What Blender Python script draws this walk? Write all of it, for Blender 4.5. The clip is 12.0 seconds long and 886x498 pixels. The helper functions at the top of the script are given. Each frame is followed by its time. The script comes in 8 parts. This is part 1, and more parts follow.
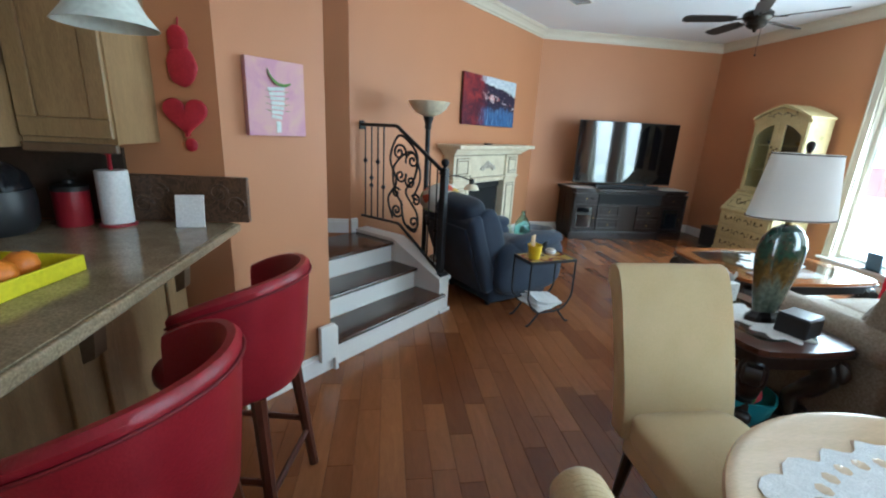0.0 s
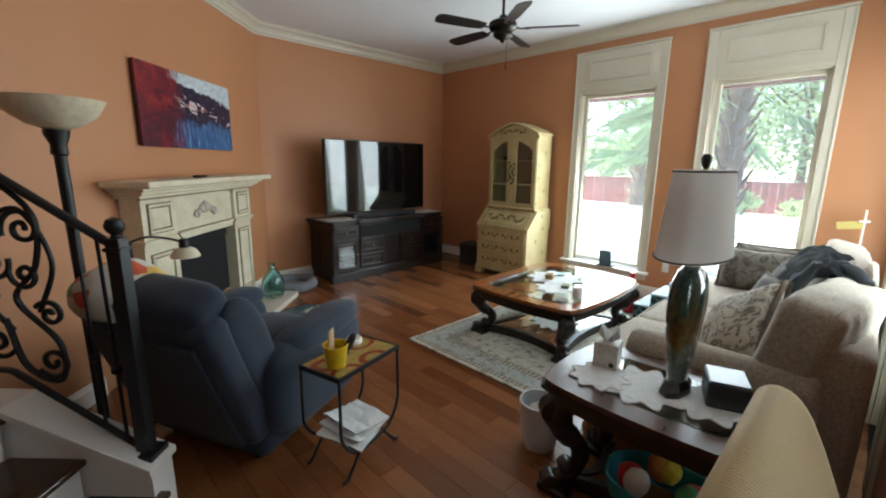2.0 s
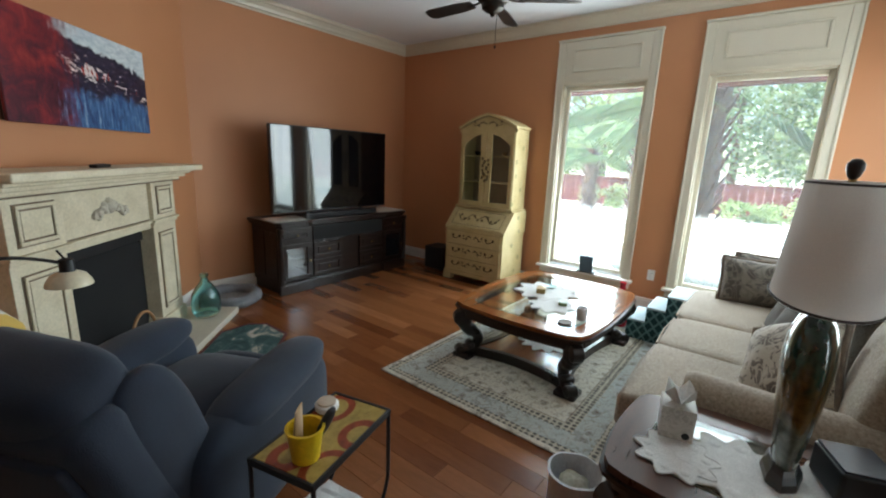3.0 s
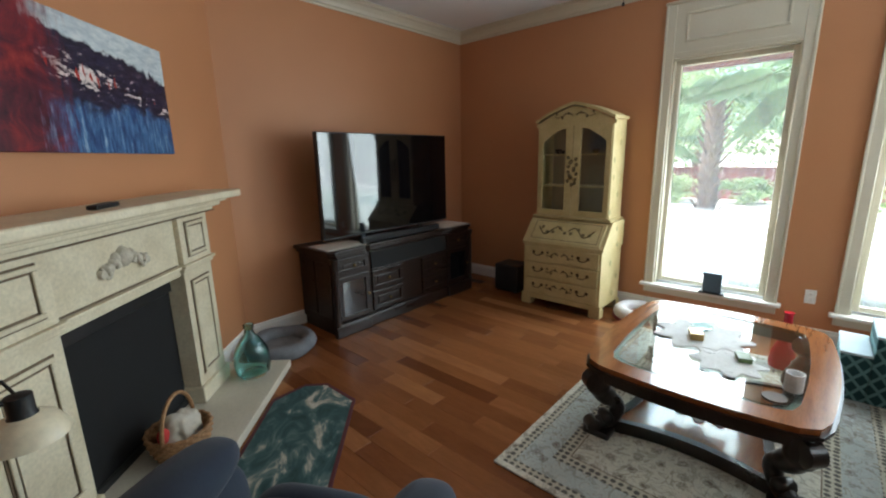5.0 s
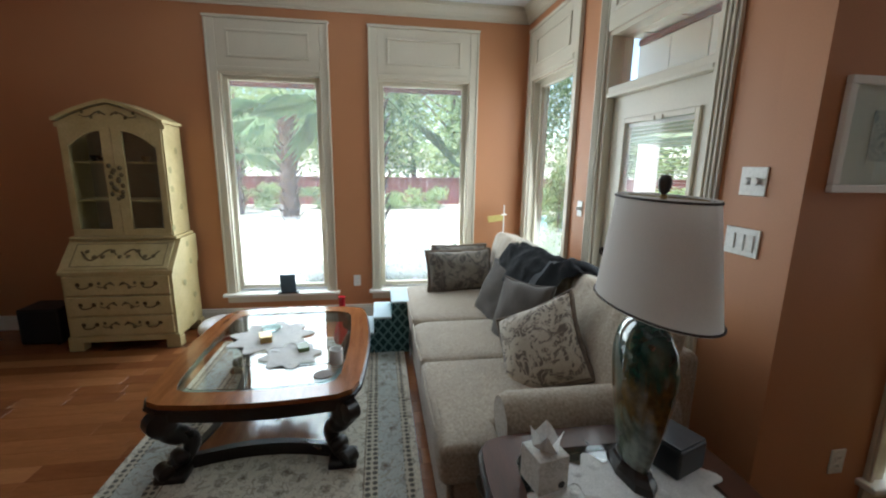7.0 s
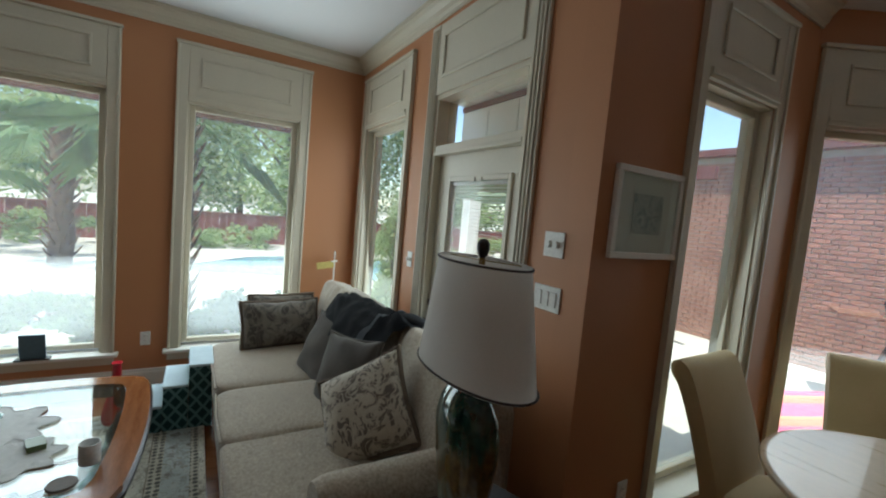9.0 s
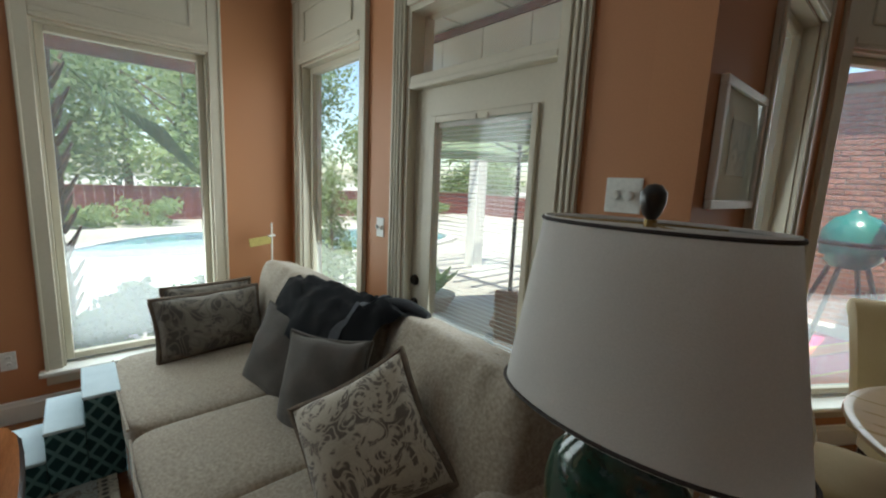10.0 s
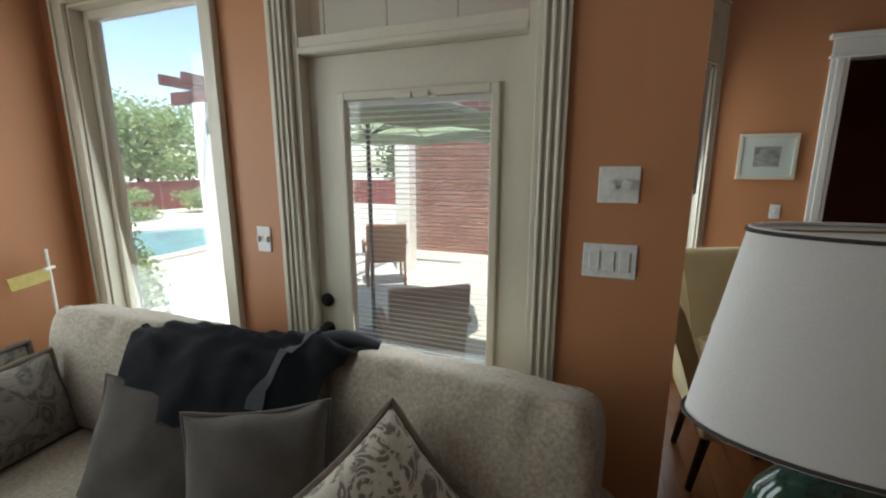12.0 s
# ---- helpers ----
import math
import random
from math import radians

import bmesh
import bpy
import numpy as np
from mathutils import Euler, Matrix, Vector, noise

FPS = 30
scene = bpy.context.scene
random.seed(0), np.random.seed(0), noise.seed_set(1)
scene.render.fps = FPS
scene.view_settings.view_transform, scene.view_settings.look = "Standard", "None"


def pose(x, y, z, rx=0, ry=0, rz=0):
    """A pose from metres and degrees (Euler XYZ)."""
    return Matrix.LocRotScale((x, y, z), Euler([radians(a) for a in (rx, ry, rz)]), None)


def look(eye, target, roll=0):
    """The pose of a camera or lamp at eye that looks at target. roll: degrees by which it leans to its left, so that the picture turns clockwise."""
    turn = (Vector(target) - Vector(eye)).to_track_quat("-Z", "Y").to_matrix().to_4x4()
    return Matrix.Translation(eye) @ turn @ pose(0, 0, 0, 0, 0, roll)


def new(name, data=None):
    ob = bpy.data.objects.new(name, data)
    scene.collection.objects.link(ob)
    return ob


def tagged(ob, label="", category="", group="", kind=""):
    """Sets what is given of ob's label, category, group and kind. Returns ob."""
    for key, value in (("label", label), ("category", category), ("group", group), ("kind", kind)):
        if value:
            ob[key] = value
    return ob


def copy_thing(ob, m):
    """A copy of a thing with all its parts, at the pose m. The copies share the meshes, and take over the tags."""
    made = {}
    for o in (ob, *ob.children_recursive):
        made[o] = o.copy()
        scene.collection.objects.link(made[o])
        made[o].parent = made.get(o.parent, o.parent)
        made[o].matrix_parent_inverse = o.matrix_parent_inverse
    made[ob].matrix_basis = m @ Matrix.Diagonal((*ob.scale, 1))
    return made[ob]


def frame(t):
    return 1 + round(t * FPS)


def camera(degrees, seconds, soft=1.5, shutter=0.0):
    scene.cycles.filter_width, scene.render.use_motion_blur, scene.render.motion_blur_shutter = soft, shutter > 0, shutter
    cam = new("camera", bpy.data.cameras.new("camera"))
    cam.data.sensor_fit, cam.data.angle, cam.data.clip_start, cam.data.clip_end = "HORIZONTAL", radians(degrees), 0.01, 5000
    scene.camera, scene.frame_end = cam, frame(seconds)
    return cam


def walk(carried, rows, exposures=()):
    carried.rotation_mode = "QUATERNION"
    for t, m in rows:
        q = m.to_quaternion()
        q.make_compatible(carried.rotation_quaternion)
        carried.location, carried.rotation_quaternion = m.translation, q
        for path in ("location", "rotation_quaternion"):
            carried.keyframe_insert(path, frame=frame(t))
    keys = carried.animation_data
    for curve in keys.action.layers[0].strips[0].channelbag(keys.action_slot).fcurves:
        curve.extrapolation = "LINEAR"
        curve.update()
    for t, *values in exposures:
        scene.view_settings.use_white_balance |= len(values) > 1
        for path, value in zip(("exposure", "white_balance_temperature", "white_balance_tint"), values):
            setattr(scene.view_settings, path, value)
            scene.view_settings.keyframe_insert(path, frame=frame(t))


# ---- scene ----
cam = camera(93.3, 12.0, soft=2.1)
PATH = [
    (0.0, (0.078, 0.092, 1.545), (0.348, 1.998, 1.001), 3.0),
    (0.5, (0.082, 0.455, 1.511), (0.635, 2.314, 1.023), 1.0),
    (1.0, (0.117, 0.812, 1.537), (1.109, 2.488, 1.083), 1.3),
    (1.5, (0.261, 1.191, 1.558), (1.403, 2.779, 1.142), 1.2),
    (2.0, (0.348, 1.574, 1.541), (1.717, 2.975, 1.137), 0.7),
    (2.5, (0.467, 1.914, 1.539), (1.971, 3.148, 1.077), 1.4),
    (4.3, (0.955, 2.868, 1.574), (2.51, 4.082, 1.243), 2.3),
    (4.5, (0.98, 2.97, 1.57), (2.337, 4.387, 1.178), 0.3),
    (5.0, (0.988, 3.158, 1.584), (2.434, 4.471, 1.153), -1.2),
    (5.5, (1.042, 3.175, 1.577), (2.732, 4.094, 1.03), 0.2),
    (6.0, (1.106, 3.079, 1.58), (2.968, 3.571, 1.04), 0.8),
    (6.5, (1.125, 2.978, 1.592), (3.058, 3.09, 1.089), 0.7),
    (7.0, (1.108, 2.88, 1.61), (3.045, 2.582, 1.21), 0.9),
    (7.5, (1.065, 2.803, 1.643), (2.93, 2.13, 1.376), 1.4),
    (7.7, (1.047, 2.782, 1.65), (2.864, 1.974, 1.432), 1.4),
    (9.4, (1.47, 2.784, 1.641), (3.169, 1.743, 1.469), 5.5),
    (9.5, (1.556, 2.785, 1.629), (3.246, 1.732, 1.443), 5.4),
    (10.0, (1.951, 2.748, 1.575), (3.431, 1.441, 1.261), 2.6),
    (10.5, (2.343, 2.714, 1.579), (3.623, 1.236, 1.163), 0.8),
    (11.0, (2.616, 2.778, 1.554), (3.506, 1.085, 0.971), 0.9),
    (11.5, (2.724, 2.837, 1.586), (3.431, 1.033, 1.089), 0.9),
    (12.0, (2.652, 2.84, 1.619), (3.349, 1.006, 1.228), 0.0),
]
EXPOSURES = [(0.0, 3.15, 5350, 3), (1.0, 2.9, 5900, 7), (1.5, 2.75, 6200, 9), (2.5, 2.35, 6200, 9), (4.5, 2.4, 6200, 9), (5.5, 2.3, 6250, 10), (6.5, 2.1, 6150, 11), (7.5, 1.65, 6150, 11), (9.5, 1.12, 6250, 6), (10.5, 1.15, 6600, 10), (12.0, 1.28, 6450, 12)]
walk(cam, [(t, look(e, a, r)) for t, e, a, r in PATH], EXPOSURES)

# ---- world, sun, window light ----
world = bpy.data.worlds.new("sky_world")
scene.world = world
world.use_nodes = True
wn = world.node_tree.nodes
sky = wn.new("ShaderNodeTexSky")
sky.sky_type = "NISHITA"
sky.sun_disc = False
SUN_EL, SUN_AZ = 71.0, -35.0
sky.sun_elevation, sky.sun_rotation = radians(SUN_EL), radians(SUN_AZ)
wn["Background"].inputs["Strength"].default_value = 0.15
world.node_tree.links.new(sky.outputs[0], wn["Background"].inputs["Color"])
sun = new("sun", bpy.data.lights.new("sun", "SUN"))
sun.data.energy, sun.data.angle, sun.data.color = 4.5, radians(0.6), (1.0, 0.95, 0.86)
sun_from = Vector((math.sin(radians(SUN_AZ)) * math.cos(radians(SUN_EL)), math.cos(radians(SUN_AZ)) * math.cos(radians(SUN_EL)), math.sin(radians(SUN_EL))))
sun.matrix_world = look(sun_from * 30, (0, 0, 0))


def opening_light(x, y, z, w, h, towards, watts, colour=(0.87, 0.98, 1.0)):
    """Sky light that enters by a window's opening."""
    ob = new("window_light", bpy.data.lights.new("window_light", "AREA"))
    ob.data.shape, ob.data.size, ob.data.size_y, ob.data.energy, ob.data.color = "RECTANGLE", w, h, watts, colour
    ob.matrix_world = look((x, y, z), (x + towards[0], y + towards[1], z + towards[2]))
    return ob


opening_light(5.475, 3.86, 1.4, 0.80, 2.0, (-1, 0, -0.1), 9.0)
opening_light(5.475, 2.43, 1.4, 0.80, 2.0, (-1, 0, -0.1), 9.0)
opening_light(4.76, 1.33, 1.4, 0.80, 2.0, (0, 1, -0.1), 4.5)
opening_light(3.34, 1.35, 1.1, 0.58, 1.5, (0, 1, -0.1), 3)
opening_light(2.455, 0.385, 1.4, 0.62, 2.0, (-1, 0, -0.1), 1.7)
opening_light(2.16, -0.895, 1.4, 0.78, 2.0, (-0.849, 0.528, -0.1), 5.5)
# ---- materials ----
def nodes_of(name):
    m = bpy.data.materials.new(name)
    m.use_nodes = True
    n, l = m.node_tree.nodes, m.node_tree.links
    return m, n, l, n["Principled BSDF"]


def ramp(n, stops):
    r = n.new("ShaderNodeValToRGB")
    e = r.color_ramp.elements
    while len(e) < len(stops):
        e.new(0.5)
    for k, (p, c) in zip(e, stops):
        k.position, k.color = p, (*c, 1)
    return r


def coords(n, l, kind="Object", scale=(1, 1, 1), turn=(0, 0, 0)):
    tc, mp = n.new("ShaderNodeTexCoord"), n.new("ShaderNodeMapping")
    l.new(tc.outputs[kind], mp.inputs[0])
    mp.inputs["Scale"].default_value, mp.inputs["Rotation"].default_value = scale, turn
    return mp.outputs[0]


def noise_tex(n, l, vec, scale, detail=4.0, rough=0.55, distort=0.0):
    t = n.new("ShaderNodeTexNoise")
    t.inputs["Scale"].default_value, t.inputs["Detail"].default_value = scale, detail
    t.inputs["Roughness"].default_value, t.inputs["Distortion"].default_value = rough, distort
    l.new(vec, t.inputs["Vector"])
    return t.outputs["Fac"]


def mixed(n, l, kind, fac, a, b):
    x = n.new("ShaderNodeMix")
    x.data_type, x.blend_type = "RGBA", kind
    for sock, v in ((x.inputs[0], fac), (x.inputs[6], a), (x.inputs[7], b)):
        if isinstance(v, (int, float)):
            sock.default_value = v
        elif isinstance(v, tuple):
            sock.default_value = (*v, 1)
        else:
            l.new(v, sock)
    return x.outputs[2]


def bumped(n, l, bsdf, height, strength, dist=0.01):
    b = n.new("ShaderNodeBump")
    b.inputs["Strength"].default_value, b.inputs["Distance"].default_value = strength, dist
    l.new(height, b.inputs["Height"])
    l.new(b.outputs[0], bsdf.inputs["Normal"])


def surf(name, a, b, rough=0.5, big=2.0, fine=60.0, bump=0.1, metal=0.0, stretch=(1, 1, 1), spread=0.0, sheen=0.0, coat=0.0, dist=0.004, vary=0.12, kind="Object"):
    """A surface of two tones: broad blotches, fine grain, uneven gloss and a little relief."""
    m, n, l, p = nodes_of(name)
    v = coords(n, l, kind, stretch)
    broad, grain = noise_tex(n, l, v, big, 5), noise_tex(n, l, v, fine, 3)
    r = ramp(n, [(0.3, a), (0.7, b)])
    l.new(broad, r.inputs[0])
    g = ramp(n, [(0.25, (1 - vary,) * 3), (0.75, (1 + vary,) * 3)])
    l.new(grain, g.inputs[0])
    c = mixed(n, l, "MULTIPLY", 1.0, r.outputs[0], g.outputs[0])
    if spread:
        oi, sr = n.new("ShaderNodeObjectInfo"), None
        sr = ramp(n, [(0.0, (1 - spread,) * 3), (1.0, (1 + spread,) * 3)])
        l.new(oi.outputs["Random"], sr.inputs[0])
        c = mixed(n, l, "MULTIPLY", 1.0, c, sr.outputs[0])
    l.new(c, p.inputs["Base Color"])
    mr = n.new("ShaderNodeMapRange")
    mr.inputs[3].default_value, mr.inputs[4].default_value = max(0.02, rough - 0.08), min(1.0, rough + 0.08)
    l.new(broad, mr.inputs[0])
    l.new(mr.outputs[0], p.inputs["Roughness"])
    p.inputs["Metallic"].default_value = metal
    p.inputs["Coat Weight"].default_value = coat
    p.inputs["Sheen Weight"].default_value = sheen
    if bump:
        bumped(n, l, p, grain, bump, dist)
    return m


def glass_mat(name, colour=(1, 1, 1), rough=0.0, ior=1.45):
    m, n, l, p = nodes_of(name)
    p.inputs["Base Color"].default_value = (*colour, 1)
    p.inputs["Transmission Weight"].default_value, p.inputs["Roughness"].default_value, p.inputs["IOR"].default_value = 1.0, rough, ior
    return m


def pane_mat(name, tint=(0.97, 1.0, 0.98), gloss=0.035, veil=0.0):
    """Thin window glass: clear, with a slight reflection and a white haze mixed in that pales the view."""
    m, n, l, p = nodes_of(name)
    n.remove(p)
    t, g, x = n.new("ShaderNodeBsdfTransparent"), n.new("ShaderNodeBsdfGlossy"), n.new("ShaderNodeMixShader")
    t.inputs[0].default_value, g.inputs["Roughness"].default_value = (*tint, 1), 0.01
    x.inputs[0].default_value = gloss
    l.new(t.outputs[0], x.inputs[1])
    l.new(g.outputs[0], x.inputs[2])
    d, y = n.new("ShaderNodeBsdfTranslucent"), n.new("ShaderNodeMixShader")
    d.inputs[0].default_value, y.inputs[0].default_value = (0.95, 0.97, 0.96, 1), veil
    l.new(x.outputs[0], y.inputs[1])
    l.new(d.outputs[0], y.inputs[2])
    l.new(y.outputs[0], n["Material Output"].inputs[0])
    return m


WALL = surf("terracotta_paint", (0.47, 0.205, 0.092), (0.52, 0.235, 0.108), 0.55, 0.7, 160, 0.12, vary=0.04)
CEIL = surf("ceiling_paint", (0.74, 0.75, 0.77), (0.80, 0.81, 0.82), 0.8, 0.6, 90, 0.15, vary=0.04)
TRIM = surf("ivory_trim_paint", (0.585, 0.535, 0.425), (0.645, 0.595, 0.48), 0.38, 1.2, 60, 0.04, vary=0.03)
WHITE = surf("white_trim_paint", (0.76, 0.74, 0.69), (0.82, 0.80, 0.75), 0.4, 1.2, 60, 0.04, vary=0.03)
# panes carry a white haze mixed into the glass to wash out the garden
PANE = pane_mat("window_glass", veil=0.10)
CLEAR = pane_mat("cabinet_glass")
BLACK_IRON = surf("black_iron", (0.012, 0.012, 0.013), (0.02, 0.02, 0.022), 0.42, 8, 120, 0.25, metal=0.3)
DARK_WOOD = surf("dark_stained_wood", (0.009, 0.0042, 0.003), (0.020, 0.0085, 0.005), 0.30, 3, 40, 0.1, stretch=(1, 8, 8), vary=0.25)


# ---- mesh helpers ----
def part(name, bm, material, parent=None, label="", smooth=False, m=None):
    """Links a bmesh as one mesh object, under parent if one is given."""
    me = bpy.data.meshes.new(name)
    bmesh.ops.recalc_face_normals(bm, faces=bm.faces)
    bm.to_mesh(me)
    bm.free()
    if smooth:
        for f in me.polygons:
            f.use_smooth = True
        me.set_sharp_from_angle(angle=radians(40 if smooth is True else smooth))
    me.materials.append(material)
    ob = new(name, me)
    if parent is not None:
        ob.parent = parent
    if m is not None:
        ob.matrix_basis = m
    if label:
        tagged(ob, label)
    return ob


def thing(name, m, label, category, group="", kind=""):
    ob = new(name)
    ob.empty_display_size = 0.1
    ob.matrix_basis = m
    return tagged(ob, label, category, group, kind)


def add_box(bm, x0, x1, y0, y1, z0, z1, bevel=0.0, seg=2, m=None):
    r = bmesh.ops.create_cube(bm, size=1.0)
    vs = r["verts"]
    bmesh.ops.scale(bm, vec=(abs(x1 - x0), abs(y1 - y0), abs(z1 - z0)), verts=vs)
    bmesh.ops.translate(bm, vec=((x0 + x1) / 2, (y0 + y1) / 2, (z0 + z1) / 2), verts=vs)
    if bevel:
        es = list({e for v in vs for e in v.link_edges})
        out = bmesh.ops.bevel(bm, geom=es, offset=bevel, segments=seg, profile=0.5, affect="EDGES")
        vs = list({v for f in out["faces"] for v in f.verts} | {v for v in vs if v.is_valid})
    if m is not None:
        bmesh.ops.transform(bm, matrix=m, verts=[v for v in vs if v.is_valid])
    return vs


def box(x0, x1, y0, y1, z0, z1, bevel=0.0, seg=2, m=None):
    bm = bmesh.new()
    add_box(bm, x0, x1, y0, y1, z0, z1, bevel, seg, m)
    return bm


def boxes(*rows, bevel=0.0, seg=2):
    bm = bmesh.new()
    for r in rows:
        add_box(bm, *r, bevel=bevel, seg=seg)
    return bm


def add_prism(bm, pts, z0, z1, m=None):
    """A polygon in x and y drawn up from z0 to z1."""
    lo, hi = [bm.verts.new((x, y, z0)) for x, y in pts], [bm.verts.new((x, y, z1)) for x, y in pts]
    bm.faces.new(lo[::-1]), bm.faces.new(hi)
    k = len(pts)
    for i in range(k):
        bm.faces.new((lo[i], lo[(i + 1) % k], hi[(i + 1) % k], hi[i]))
    if m is not None:
        bmesh.ops.transform(bm, matrix=m, verts=lo + hi)
    return lo + hi


def prism(pts, z0, z1, bevel=0.0, m=None, seg=2):
    bm = bmesh.new()
    add_prism(bm, pts, z0, z1)
    if bevel:
        bmesh.ops.recalc_face_normals(bm, faces=bm.faces)
        es = [e for e in bm.edges if abs(e.verts[0].co.z - e.verts[1].co.z) < 1e-6]
        bmesh.ops.bevel(bm, geom=es, offset=bevel, segments=seg, profile=0.5, affect="EDGES")
    if m is not None:
        bmesh.ops.transform(bm, matrix=m, verts=bm.verts)
    return bm


def add_lathe(bm, profile, seg=28, m=None, close=True):
    rings, made = [], []
    for r, z in profile:
        if r < 1e-5:
            ring = [bm.verts.new((0, 0, z))]
        else:
            ring = [bm.verts.new((r * math.cos(2 * math.pi * i / seg), r * math.sin(2 * math.pi * i / seg), z)) for i in range(seg)]
        rings.append(ring)
        made += ring
    for a, b in zip(rings, rings[1:]):
        for i in range(seg):
            j = (i + 1) % seg
            q = [a[i % len(a)], a[j % len(a)], b[j % len(b)], b[i % len(b)]]
            q = list(dict.fromkeys(q))
            if len(q) > 2:
                bm.faces.new(q)
    if close:
        for ring in (rings[0], rings[-1]):
            if len(ring) > 2:
                bm.faces.new(ring)
    if m is not None:
        bmesh.ops.transform(bm, matrix=m, verts=made)
    return made


def lathe(profile, seg=28, m=None, close=True):
    bm = bmesh.new()
    add_lathe(bm, profile, seg, m, close)
    return bm


def add_tube(bm, pts, r, seg=8, closed=False, taper=None, flat=1.0):
    """A round bar along points; taper: radius factor from 0 to 1 of its length; flat: squashes it across."""
    pts = [Vector(p) for p in pts]
    k = len(pts)
    rings, ref = [], None
    for i, p in enumerate(pts):
        d = (pts[(i + 1) % k] - pts[i - 1]) if closed else (pts[min(i + 1, k - 1)] - pts[max(i - 1, 0)])
        d.normalize()
        if ref is None:
            ref = d.orthogonal().normalized()
            if abs(d.z) < 0.9:
                ref = d.cross(Vector((0, 0, 1))).normalized()
        ref = (ref - d * ref.dot(d)).normalized()
        other = d.cross(ref)
        rr = r * (taper(i / (k - 1)) if taper else 1.0)
        rings.append([bm.verts.new(p + ref * rr * math.cos(2 * math.pi * j / seg) + other * rr * flat * math.sin(2 * math.pi * j / seg)) for j in range(seg)])
    for i in range(k if closed else k - 1):
        a, b = rings[i], rings[(i + 1) % k]
        for j in range(seg):
            bm.faces.new((a[j], a[(j + 1) % seg], b[(j + 1) % seg], b[j]))
    if not closed:
        bm.faces.new(rings[0][::-1]), bm.faces.new(rings[-1])
    return [v for ring in rings for v in ring]


def tube(pts, r, seg=8, closed=False, taper=None, flat=1.0):
    bm = bmesh.new()
    add_tube(bm, pts, r, seg, closed, taper, flat)
    return bm


def smooth_path(pts, steps=8):
    """Points along a Catmull-Rom curve through pts."""
    p = [Vector(q) for q in pts]
    p = [p[0] * 2 - p[1]] + p + [p[-1] * 2 - p[-2]]
    out = []
    for i in range(1, len(p) - 2):
        for s in range(steps):
            t = s / steps
            a, b, c, d = p[i - 1], p[i], p[i + 1], p[i + 2]
            out.append(0.5 * ((2 * b) + (c - a) * t + (2 * a - 5 * b + 4 * c - d) * t * t + (3 * b - a - 3 * c + d) * t ** 3))
    return out + [p[-2]]


def cushion(w, d, h, n=0.35, puff=0.25, seg=14, wrinkle=0.006, seed=0, m=None, scale=4.0):
    """A stuffed block w x d x h about its centre: rounded edges, a belly and soft creases."""
    bm = bmesh.new()
    bmesh.ops.create_cube(bm, size=2.0)
    bmesh.ops.subdivide_edges(bm, edges=bm.edges, cuts=seg, use_grid_fill=True)
    off = Vector((seed * 7.3, seed * 3.1, seed * 1.7))
    for v in bm.verts:
        x, y, z = v.co
        e = 1 / n
        k = (abs(x) ** e + abs(y) ** e + abs(z) ** e) ** (1 / e)
        x, y, z = x / k, y / k, z / k
        belly = 1 + puff * (1 - min(1, x * x)) * (1 - min(1, y * y))
        p = Vector((x * w / 2, y * d / 2, z * h / 2 * belly))
        c = noise.noise(p * scale + off) + 0.5 * noise.noise(p * scale * 2.7 + off)
        nrm = p.normalized() if p.length else Vector((0, 0, 1))
        v.co = p + nrm * c * wrinkle
    if m is not None:
        bmesh.ops.transform(bm, matrix=m, verts=bm.verts)
    return bm


def throw_pillow(w, h, t, seed=0, pinch=0.10, seg=22, wrinkle=0.014):
    """A knife-edged pillow standing in x and z: thick in the middle, corners drawn out."""
    bm = bmesh.new()
    grid = {}
    off = Vector((seed * 5.1, seed * 2.3, 0.7))
    for side in (-1, 1):
        for i in range(seg + 1):
            for j in range(seg + 1):
                a, b = 2 * i / seg - 1, 2 * j / seg - 1
                edge = i in (0, seg) or j in (0, seg)
                if edge and (i, j) in grid:
                    grid[(side, i, j)] = grid[(i, j)]
                    continue
                th = (max(0, 1 - a * a) * max(0, 1 - b * b)) ** 0.42
                x = a * w / 2 * (1 - pinch * (1 - b * b) * abs(a) ** 3)
                z = b * h / 2 * (1 - pinch * (1 - a * a) * abs(b) ** 3)
                y = side * t / 2 * th
                c = noise.noise(Vector((x, y, z)) * 7 + off) * wrinkle
                v = bm.verts.new((x, y + c, z + c * 0.4))
                grid[(side, i, j)] = v
                if edge:
                    grid[(i, j)] = v
    for side in (-1, 1):
        for i in range(seg):
            for j in range(seg):
                bm.faces.new((grid[(side, i, j)], grid[(side, i + 1, j)], grid[(side, i + 1, j + 1)], grid[(side, i, j + 1)]))
    return bm


def outline_of_pillow(w, h, pinch=0.10, n=14):
    pts = []
    for k in range(4 * n):
        s, q = divmod(k, n)
        f = 2 * q / n - 1
        a, b = [(f, -1), (1, f), (-f, 1), (-1, -f)][s]
        pts.append((a * w / 2 * (1 - pinch * (1 - b * b) * abs(a) ** 3), 0, b * h / 2 * (1 - pinch * (1 - a * a) * abs(b) ** 3)))
    return pts
# ---- structure ----
CEILING, WX, TVY, DY, STUB = 3.09, 5.42, 6.82, 1.385, 2.40
R2 = math.sqrt(2)


def un(u, n, z=0.0):
    """A place from the stair's own axes: u along its risers, n up its flight."""
    return Vector(((u - n) / R2, (u + n) / R2, z))


